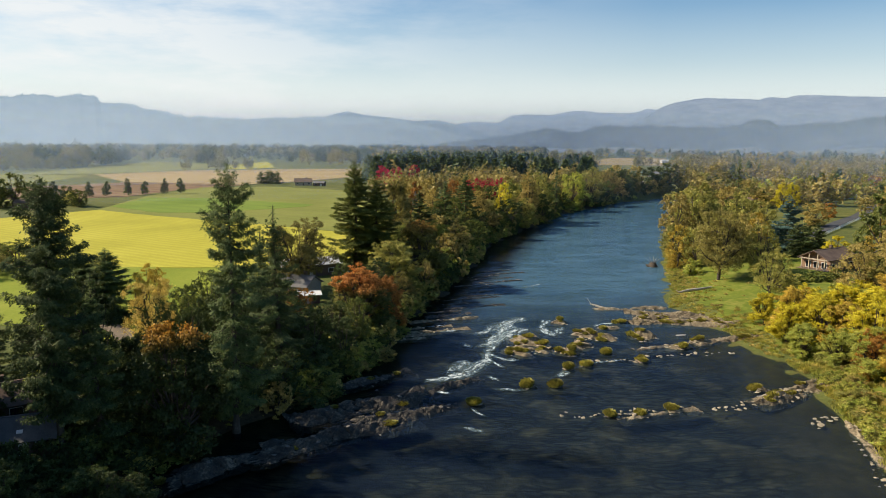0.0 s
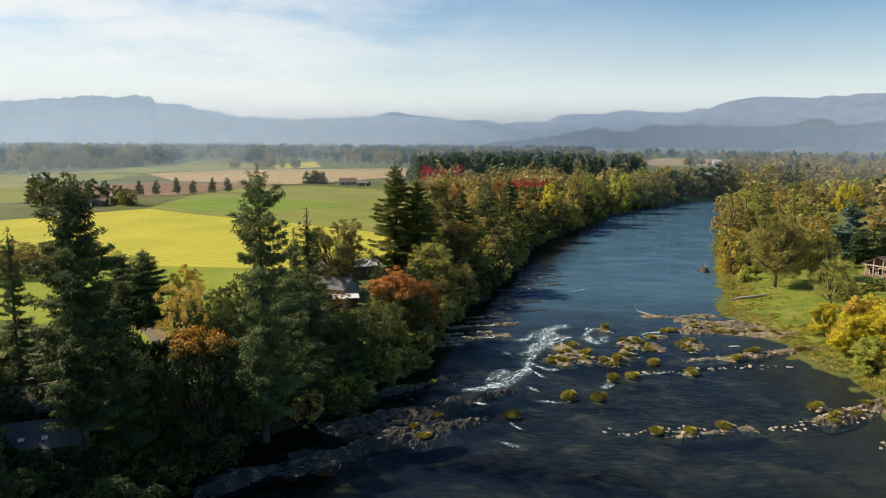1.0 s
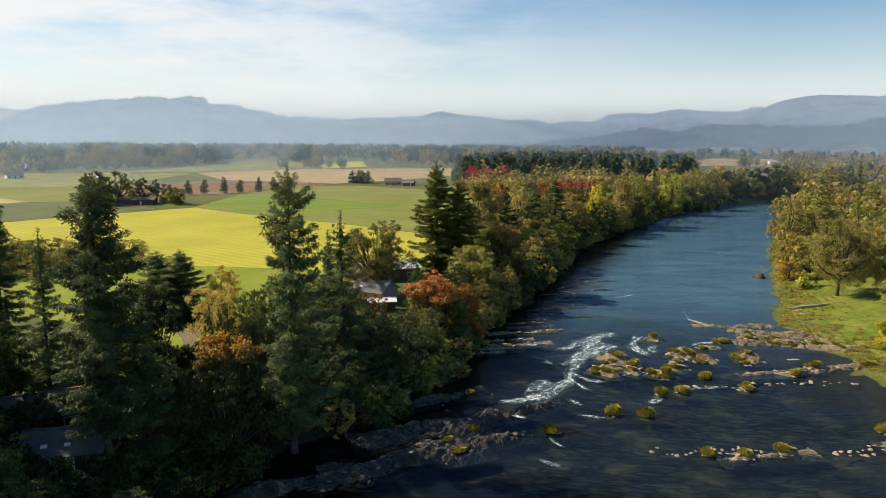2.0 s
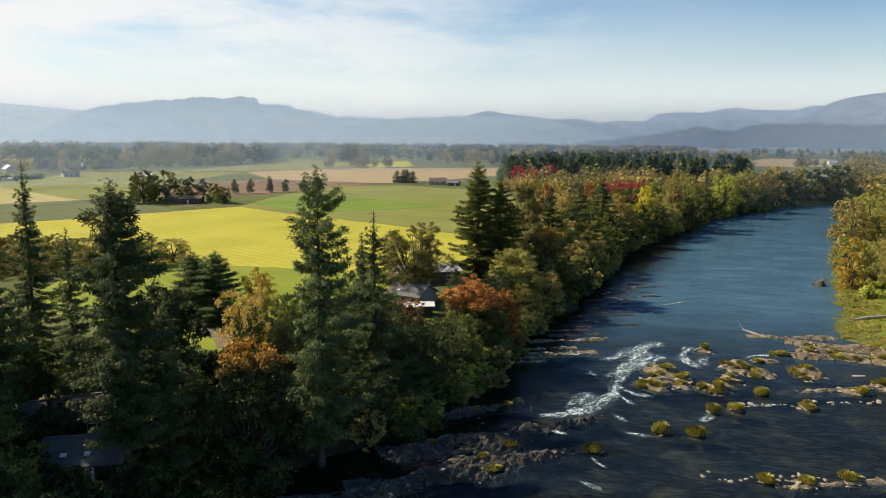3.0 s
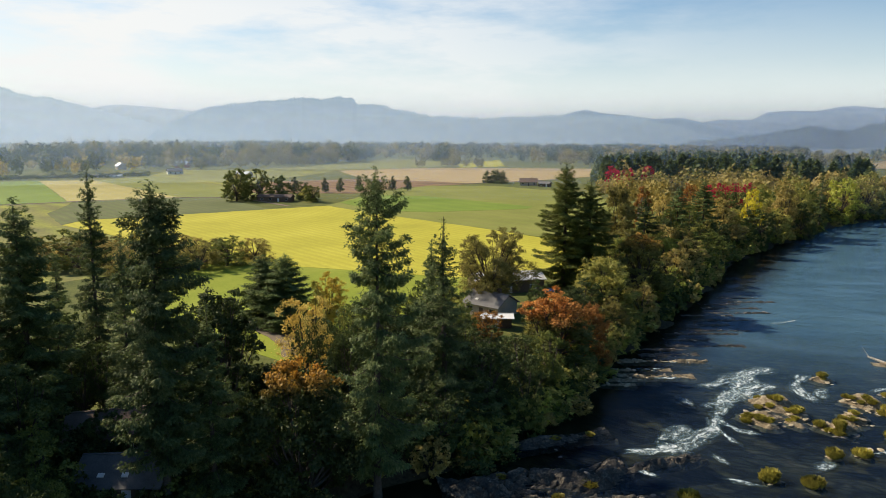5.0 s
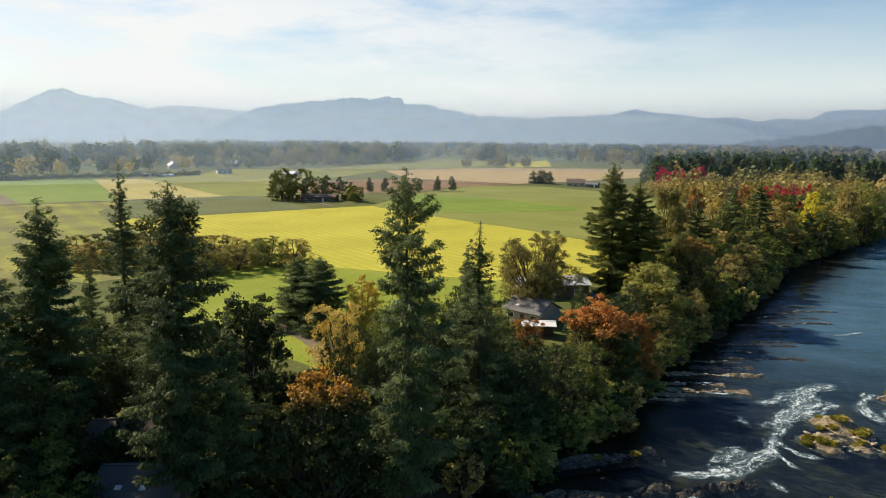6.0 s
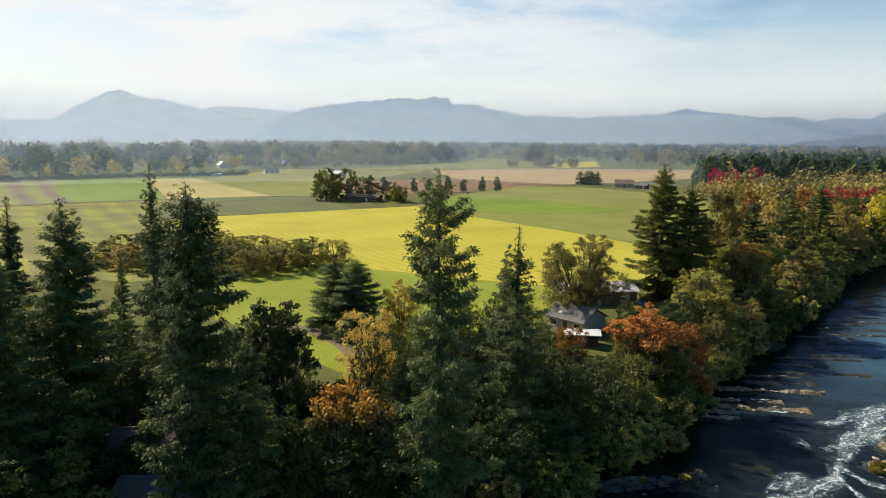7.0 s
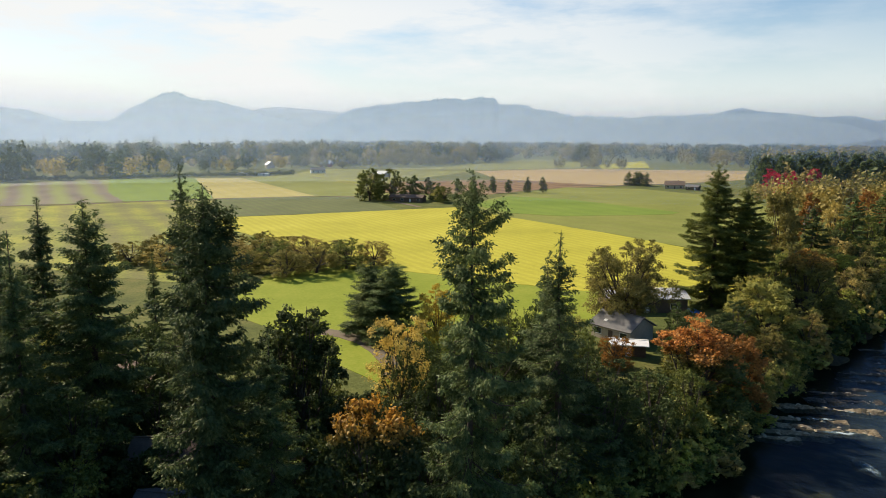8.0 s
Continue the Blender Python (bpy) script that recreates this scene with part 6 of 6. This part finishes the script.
def foam(points, wide, lift=0.05):
    """One run of tumbling water along points on the river: a humped ribbon, widest in the middle, lying just over the surface."""
    p = np.asarray(points, float)
    gone = np.concatenate([[0], np.cumsum(np.hypot(*np.diff(p, axis=0).T))])
    at = np.arange(0, gone[-1] + 0.01, 0.45)
    way = np.stack([np.interp(at, gone, p[:, k]) for k in (0, 1)], -1)
    for _ in range(4):
        way[1:-1] = (way[:-2] + 2 * way[1:-1] + way[2:]) / 4
    ahead = np.gradient(way, axis=0)
    ahead /= np.linalg.norm(ahead, axis=1, keepdims=True) + 1e-9
    side = np.stack([-ahead[:, 1], ahead[:, 0]], -1)
    q = np.linspace(-1, 1, 13)
    taper = np.clip(np.minimum(at + 0.4, gone[-1] - at + 0.4) / min(3.0, gone[-1] * 0.4), 0.15, 1.0)
    S = q[None] * (1.75 * wide * (0.75 + 0.35 * wobble(at, at * 0, 1.7, p[0, 0])) * taper)[:, None]
    XY = way[:, None] + side[:, None] * S[..., None]
    near = (1 - q[None] ** 2) * taper[:, None]
    Z = lift + near * (0.10 + 0.12 * wobble(XY[..., 0], XY[..., 1], 0.55) + 0.07 * wobble(XY[..., 0], XY[..., 1], 0.23, 2.0))
    V = np.concatenate([XY, Z[..., None]], -1).reshape(-1, 3)
    m, n = len(q), len(at)
    i = (np.arange(n - 1)[:, None] * m + np.arange(m - 1)[None]).ravel()
    F = np.stack([i, i + m, i + m + 1, i + 1], -1)
    me = mesh_of("white_water", V, F, True)
    run = np.stack([np.repeat(at, m) + p[0, 0] * 3, S.ravel()], -1)
    rim = np.stack([near.ravel(), near.ravel()], -1)
    for name, values in (("run", run), ("rim", rim)):
        layer = me.uv_layers.new(name=name)
        layer.data.foreach_set("uv", values[F.ravel()].astype(np.float32).ravel())
    tagged(part("white_water", me, FOAM), "torn white water breaking over river rocks", "white water", kind="stuff")


foam([(22.5, 176.5), (19.7, 174.4), (15.3, 169.6), (10.8, 162.5), (6.5, 159)], 2.1)
foam([(20.5, 167), (17.7, 162.8), (13.3, 155.5), (9.5, 151)], 2.6, 0.07)
foam([(17, 172), (14.5, 163), (11.5, 155), (9.0, 147)], 2.0, 0.09)
foam([(12.2, 151.4), (9.7, 146.4), (10.9, 143.0), (13.3, 140.6), (17.0, 140.4)], 1.0, 0.06)
foam([(9.6, 147), (9.1, 141.2), (12.8, 134.2)], 1.1, 0.08)
foam([(10.5, 143), (8.0, 138.5), (5.7, 134.1), (3.3, 130.8), (0.5, 128.8), (-4.9, 126.4)], 1.9, 0.05)
foam([(6, 141), (3.5, 136), (0.5, 131.5)], 1.6, 0.07)
foam([(27.5, 174.5), (26.1, 172.5), (23.7, 165.1), (25.0, 161.2), (26.5, 157)], 1.5)
foam([(30, 168), (27.5, 164), (28, 159)], 0.9, 0.07)
foam([(32.5, 220), (28, 215.5), (23.6, 211.4)], 0.7)
foam([(-2.0, 161.3), (2.5, 162.6), (6.0, 164.5)], 0.7)
foam([(-6, 165.6), (-2, 166.8), (2, 168.4)], 0.5)
foam([(0, 172.4), (5, 174), (9, 175.8)], 0.5)
foam([(3.2, 154), (5.0, 150.8), (6.8, 147.8)], 0.9)
foam([(8.2, 131.5), (9.4, 129.8), (11, 127.8)], 0.8)
foam([(8.5, 124.0), (12, 122.9), (15.8, 122.6)], 0.7)
foam([(21.2, 129.6), (23.2, 132), (26, 135.2)], 0.9)
foam([(29, 137.8), (33, 140), (38, 141.2)], 0.5)
foam([(35, 166.5), (39, 169.5), (44, 171.5)], 0.8)
foam([(4.5, 114.5), (6, 112), (7.5, 110.5)], 0.6)
foam([(-2.5, 123), (0, 121.3), (2.6, 120.5)], 0.6)
foam([(3, 106.5), (5.5, 105), (7, 103)], 0.5)
foam([(43, 148.8), (48, 150.8), (53, 152.6)], 0.5)

# rough grass along the far shore
rg = np.random.default_rng(77)
pieces = {"tuft": [], "lime": [], "olive": [], "brown": []}
for k in range(2300):
    y = 88 + 190 * rg.random() ** 0.9
    x = float(shore(RIGHT_SHORE, y)) + rg.gamma(1.9, 2.8)
    z = float(ground_at(x, y))
    if z < -0.05 or (138 < y < 265 and k % 3 == 0):
        continue
    me = TUFTS[k % 3]
    co = np.empty(len(me.vertices) * 3, dtype=np.float32)
    me.vertices.foreach_get("co", co)
    co = co.reshape(-1, 5, 3)[::5]
    core = co[:, 3:4] * np.array([0.6, 0.6, 0.6])
    co = (core + (co - core) * np.array([0.45, 0.45, 1.0])).reshape(-1, 3)
    s = rg.uniform(0.5, 1.3) * (0.62 if 138 < y < 265 else 1.0)
    a = rg.uniform(0, 6.28)
    v = co * np.array([s * 1.3, s * 1.3, s]) 
    v = np.stack([v[:, 0] * math.cos(a) - v[:, 1] * math.sin(a) + x, v[:, 0] * math.sin(a) + v[:, 1] * math.cos(a) + y, v[:, 2] + z], -1)
    pieces[("brown", "olive", "tuft", "olive", "lime")[k % 5]].append((v, np.arange(len(v)).reshape(-1, 5)))
for key, got in pieces.items():
    v, f = joined(got)
    tagged(part("bank_reeds", mesh_of("bank_reeds", v, f), HUES[key]), "rough yellow-green grass and reeds along the far shore", "grass", kind="stuff")

# driftwood log and stump
bank_log = new("driftwood_log")
bank_log.location = (69, 203, float(ground_at(69, 203)))
v, f = tube([(0, 0, 0.35), (3.0, 1.0, 0.5 + float(ground_at(72, 204)) - float(ground_at(69, 203))), (6.5, 1.6, 0.45 + float(ground_at(75.5, 204.6)) - float(ground_at(69, 203))), (10.7, 2.7, 0.4 + float(ground_at(79.7, 205.7)) - float(ground_at(69, 203)))], (0.24, 0.42, 0.40, 0.20), 8)
part("trunk", mesh_of("bank_log", v, f, True), DRIFT, bank_log)
v, f = joined([tube([(0.2, 0, 0.4), (-0.8, -0.7, 0.9)], (0.16, 0.04), 5), tube([(0.1, 0, 0.4), (-0.7, 0.8, 1.0)], (0.14, 0.03), 5)])
part("root", mesh_of("bank_log_roots", v, f, True), DRIFT, bank_log)
tagged(bank_log, "long bleached driftwood log lying on the grassy bank", "log")
slab = part("river_stone", ROCKS[4], DRIFT)
slab.matrix_world = pose(55.8, 160.5, 0.02, 0, 0, 12) @ Matrix.Diagonal((1.5, 0.6, 0.6, 1))
tagged(slab, "flat bleached slab awash in the shallows", "stone")
log = new("driftwood_log")
log.location = (40, 188, 0)
v, f = tube([(0, 0, 0.9), (1.2, -0.8, 0.7), (3.2, -2.2, 0.35), (4.6, -3.4, 0.15)], (0.10, 0.26, 0.32, 0.22), 8)
part("trunk", mesh_of("log", v, f, True), DRIFT, log)
v, f = joined([tube([(0.4, -0.2, 0.8), (-0.4, 0.5, 1.9), (-0.9, 0.7, 2.7)], (0.10, 0.07, 0.03), 5), tube([(1.0, -0.7, 0.7), (0.4, -1.3, 1.5)], (0.08, 0.02), 5)])
part("root", mesh_of("log_roots", v, f, True), DRIFT, log)
tagged(log, "bleached driftwood log stranded on river rocks", "log")
stump = new("river_stump")
stump.location = (75.5, 251, 0)
v, f = joined([tube([(0, 0, -0.4), (0, 0.1, 0.7), (0.1, 0.1, 1.5)], (1.9, 1.6, 0.9), 9), tube([(-1.5, 0, 0.2), (-2.4, 0.3, 0.7)], (0.7, 0.2), 6)])
part("stump", mesh_of("stump", v, f, True), BARK, stump)
v, f = joined([tube([(0.2 * i, 0, 1.3), (0.9 * i, 0.3, 2.4), (1.5 * i, 0.2, 3.2 + 0.4 * (i % 2))], (0.16, 0.09, 0.03), 5) for i in (-2, -1, 1, 2)] + [tube([(0, 0, 1.4), (0.2, 0.2, 4.1)], (0.15, 0.03), 5)])
part("root", mesh_of("stump_roots", v, f, True), DRIFT, stump, "bleached upturned roots")
tagged(stump, "dark upturned stump with pale roots standing in the river", "stump")

# ---- houses and sheds ----
def house(name, label, x, y, turn, wide, deep, wall_h, rise, wall_mat, roof_mat, windows=3, chimney=False, skylights=0, porch=False, base=None, door=True, gable=False):
    """A gabled building, ridge along its width: walls, roof slopes, gables, windows with frames, door, chimney, skylights."""
    h = new(name)
    z0 = (float(ground_at(x, y)) if base is None else base) - 0.05
    h.matrix_world = pose(x, y, z0, 0, 0, turn)
    w, d = wide / 2, deep / 2
    bm = bmesh.new()
    box(bm, (-w, -d, 0), (w, d, wall_h))
    for s in (-1, 1):
        a, b, c = (bm.verts.new((s * w, -d, wall_h)), bm.verts.new((s * w, d, wall_h)), bm.verts.new((s * w, 0, wall_h + rise)))
        bm.faces.new((a, b, c))
    part("wall", bm, wall_mat, h)
    eave, over = 0.6, 2.1 if gable else 0.5
    slope = math.atan2(rise, d)
    for s in (-1, 1):
        bm = bmesh.new()
        run = (d + eave) / math.cos(slope)
        m = pose(0, 0, wall_h + rise + 0.06) @ Matrix.Rotation(-s * slope if s > 0 else slope, 4, "X")
        box(bm, (-w - over, 0 if s > 0 else -run, 0), (w + over, run if s > 0 else 0, 0.16), m)
        roof = part("roof", bm, roof_mat, h)
        for k in range(skylights if s < 0 else 0):
            bm = bmesh.new()
            box(bm, (-w * 0.5 + k * 2.6, -run * 0.68, 0.16), (-w * 0.5 + 0.7 + k * 2.6, -run * 0.68 + 0.6, 0.28), m)
            part("skylight", bm, METAL_ROOF, roof, "pale skylight")
    bm = bmesh.new()
    box(bm, (-w - over, -0.18, wall_h + rise + 0.12), (w + over, 0.18, wall_h + rise + 0.26))
    part("ridge_cap", bm, roof_mat, h)
    for s in (-1, 1):
        for k in range(windows):
            cx = -w + wide * (k + 0.5) / windows
            if door and s < 0 and k == windows // 2:
                bm = bmesh.new()
                box(bm, (cx - 0.5, -d - 0.06, 0.05), (cx + 0.5, -d - 0.003, 2.1))
                part("door", bm, BROWN_WALL if wall_mat != BROWN_WALL else WHITE_PAINT, h)
                continue
            lo, hi = sorted((s * (d + 0.003), s * (d + 0.07)))
            bm = bmesh.new()
            for q in ((-0.85, 0.95, 0.85, 1.03), (-0.85, 2.12, 0.85, 2.2), (-0.85, 1.03, -0.77, 2.12), (0.77, 1.03, 0.85, 2.12)):
                box(bm, (cx + q[0], lo, q[1]), (cx + q[2], hi, q[3]))
            win = part("window", bm, WHITE_PAINT, h)
            bm = bmesh.new()
            lo, hi = sorted((s * (d + 0.002), s * (d + 0.03)))
            box(bm, (cx - 0.77, lo, 1.03), (cx + 0.77, hi, 2.12))
            part("pane", bm, GLASS, win)
    if gable:
        for gy in (-d * 0.82, -d * 0.3, d * 0.3, d * 0.82):
            bm = bmesh.new()
            box(bm, (-w - 1.9, gy - 0.14, 0), (-w - 1.62, gy + 0.14, wall_h + rise * (1 - abs(gy) / d) - 0.25))
            part("post", bm, TAN_WALL, h, "pale timber post")
        bm = bmesh.new()
        box(bm, (-w - 1.95, -d, wall_h - 0.35), (-w - 1.57, d, wall_h - 0.05))
        part("beam", bm, TAN_WALL, h, "pale timber beam")
        bm = bmesh.new()
        box(bm, (-w - 2.6, -d - 0.4, 0.02), (-w - 0.01, d + 0.4, 0.22))
        part("terrace", bm, GRAVEL, h)
        for gy in (-d * 0.56, 0.0, d * 0.56):
            bm = bmesh.new()
            box(bm, (-w - 0.06, gy - 0.85, 0.4), (-w - 0.004, gy + 0.85, 2.5))
            win = part("window", bm, WHITE_PAINT, h)
            bm = bmesh.new()
            box(bm, (-w - 0.09, gy - 0.74, 0.52), (-w - 0.062, gy + 0.74, 2.38))
            part("pane", bm, GLASS, win)
    if chimney:
        bm = bmesh.new()
        box(bm, (w * 0.3, 0.4, wall_h + rise * 0.4), (w * 0.3 + 0.8, 1.2, wall_h + rise + 0.9))
        box(bm, (w * 0.3 - 0.08, 0.32, wall_h + rise + 0.9), (w * 0.3 + 0.88, 1.28, wall_h + rise + 1.02))
        part("chimney", bm, BROWN_WALL, h)
    if porch:
        for px in (-w + 0.3, 0, w - 0.3):
            bm = bmesh.new()
            box(bm, (px - 0.12, -d - 2.3, 0), (px + 0.12, -d - 2.06, wall_h - 0.3))
            part("post", bm, WHITE_PAINT, h)
        bm = bmesh.new()
        box(bm, (-w - 0.3, -d - 2.6, wall_h - 0.3), (w + 0.3, -d - 0.05, wall_h - 0.12))
        part("porch_roof", bm, roof_mat, h)
    return tagged(h, label, "house" if windows > 1 else "shed")


house("shingled_house", "dark-shingled house with skylights under tall firs", -55.5, 88, 22, 9, 8, 2.4, 1.7, BROWN_WALL, ROOF_DARK, 4, True, 2)
house("shingled_house", "brown house half hidden under dark firs", -64, 95, 35, 10, 7, 2.8, 2.0, BROWN_WALL, ROOF_BROWN, 3, True)
house("shingled_house", "brown cottage behind the tall firs", -89, 109, -10, 10, 7, 2.8, 2.0, BROWN_WALL, ROOF_BROWN, 3)
house("long_shed", "long dark shed with a pale metal roof beside the lawn", -40, 204, 30, 18, 9, 3.4, 1.2, BROWN_WALL, METAL_ROOF, 3)
house("shingled_house", "low house with a grey shingle roof and chimney", -37, 178, -20, 9, 7.5, 2.8, 2.0, TAN_WALL, ROOF_GREY, 3, True, 1)
house("garden_shed", "small shed with a bright white roof", -33, 168, 18, 6, 3.2, 2.2, 0.4, BROWN_WALL, WHITE_PAINT, 1)
house("farm_shed", "weathered low farm shed under field trees", -228, 396, 12, 20, 7, 2.8, 1.4, BROWN_WALL, ROOF_BROWN, 4)
house("farmhouse", "small brown farmhouse beyond the pasture", -118, 598, 12, 14, 9, 3.0, 2.6, TAN_WALL, ROOF_BROWN, 3, True)
house("farm_shed", "open farm shed beside the farmhouse", -103, 590, -8, 9, 6, 2.6, 1.4, BROWN_WALL, ROOF_GREY, 2)
house("barn", "red barn with a pale roof at the tree line", -560, 725, 20, 13, 9, 4.0, 3.5, RED_WALL, METAL_ROOF, 2)
house("barn", "grey barn with a pale metal roof at the tree line", -590, 660, -35, 14, 9, 4.0, 3.5, TAN_WALL, METAL_ROOF, 2)
house("greenhouse", "long low white greenhouse at the field edge", -496, 540, 22, 30, 6, 1.6, 0.8, WHITE_PAINT, WHITE_PAINT, 4)
house("brown_house", "brown timber house with a broad gable on the far bank", 122, 221.5, 32, 13, 9, 3.6, 2.3, CEDAR_WALL, ROOF_BROWN, 4, True, 0, False, None, True, True)
house("suburban_house", "pale house with a grey roof beyond the far bank", 225, 495, 10, 16, 10, 4.0, 2.5, WHITE_PAINT, ROOF_GREY, 4, True)
house("suburban_house", "brick-red house beyond the far bank", 181, 428, -12, 18, 10, 3.5, 2.4, RED_WALL, ROOF_BROWN, 4)
house("carport", "long white flat-roofed carport beside the road", 281, 500, 15, 26, 8, 3.0, 0.4, WHITE_PAINT, WHITE_PAINT, 3)
for k in range(26):
    a = radians((-15 - (k * 7.3) % 27) if k < 18 else (62 - (k * 11) % 30))
    dd = 620 + (k * 173) % 800
    house("suburban_house", "small far house among trees on the plain", -math.sin(a) * dd, math.cos(a) * dd, (k * 47) % 180, 14, 9, 3.2, 2.3, (WHITE_PAINT, TAN_WALL)[k % 2], (ROOF_GREY, METAL_ROOF, ROOF_BROWN)[k % 3], 3)


def strip(name, label, points, wide, mat, lift, category):
    """A road or drive laid on the land."""
    p = np.asarray(points, float)
    way = np.gradient(p, axis=0)
    way /= np.linalg.norm(way, axis=1, keepdims=True)
    side = np.stack([-way[:, 1], way[:, 0]], -1) * wide / 2
    a, b = p + side, p - side
    za, zb = np.maximum(ground_at(a[:, 0], a[:, 1]), 0.5) + lift, np.maximum(ground_at(b[:, 0], b[:, 1]), 0.5) + lift
    V = np.concatenate([np.column_stack([a, za]), np.column_stack([b, zb]), np.column_stack([a, za - 0.4]), np.column_stack([b, zb - 0.4])])
    n = len(p)
    i = np.arange(n - 1)
    F = np.concatenate([np.stack([i, i + 1, n + i + 1, n + i], -1), np.stack([i, i + 1, 2 * n + i + 1, 2 * n + i], -1), np.stack([n + i, n + i + 1, 3 * n + i + 1, 3 * n + i], -1)])
    ob = part(name, mesh_of(name, V, F), mat)
    tagged(ob, label, category, kind="structure")


strip("drive", "curving brown gravel drive at the edge of the lawn", [(-90, 150.5), (-84, 151), (-78, 149.5), (-72, 146), (-66, 141), (-62, 135)], 4.2, GRAVEL, 0.12, "drive")
strip("road", "grey road through the far bank suburb", [(140, 280), (166, 311), (194, 346), (222, 378), (246, 410), (300, 480)], 6.0, ASPHALT, 0.10, "road")
strip("farm_track", "pale earth track along the field edge", [(-400, 250), (-378, 268), (-333, 348), (-296, 395), (-262, 408), (-205, 372)], 3.0, GRAVEL, 0.16, "track")
strip("farm_track", "pale earth track beside the stubble", [(-205, 580), (-168, 596), (-128, 655), (-100, 700)], 4.0, GRAVEL, 0.16, "track")
# white rail fence beside the road
fence = new("rail_fence")
fence.location = (160, 296, PLAIN)
for k in range(23):
    bm = bmesh.new()
    box(bm, (k * 3.6 - 0.09, k * 4.4 - 0.09, 0), (k * 3.6 + 0.09, k * 4.4 + 0.09, 1.35))
    part("post", bm, WHITE_PAINT, fence)
for zz in (0.35, 0.75, 1.15):
    v, f = tube([(0, 0, zz), (39.6, 48.4, zz), (79.2, 96.8, zz)], (0.10, 0.10, 0.10), 4)
    part("rail", mesh_of("rail", v, f), WHITE_PAINT, fence)
tagged(fence, "long white rail fence beside the grey road", "fence")
# tarpaulin on the lawn
bm = bmesh.new()
bmesh.ops.create_grid(bm, x_segments=8, y_segments=6, size=1.0)
for v in bm.verts:
    v.co = Vector((v.co.x * 2.6, v.co.y * 1.6, 0.35 + 0.35 * noise.noise(v.co * 1.7) - 0.3 * max(abs(v.co.x), abs(v.co.y)) ** 3))
bmesh.ops.solidify(bm, geom=bm.faces[:], thickness=0.05)
tarp = part("tarpaulin", bm, BLUE_TARP)
tarp.location = (-30, 207, PLAIN)
tagged(tarp, "crumpled bright blue tarpaulin lying on the grass", "tarpaulin")
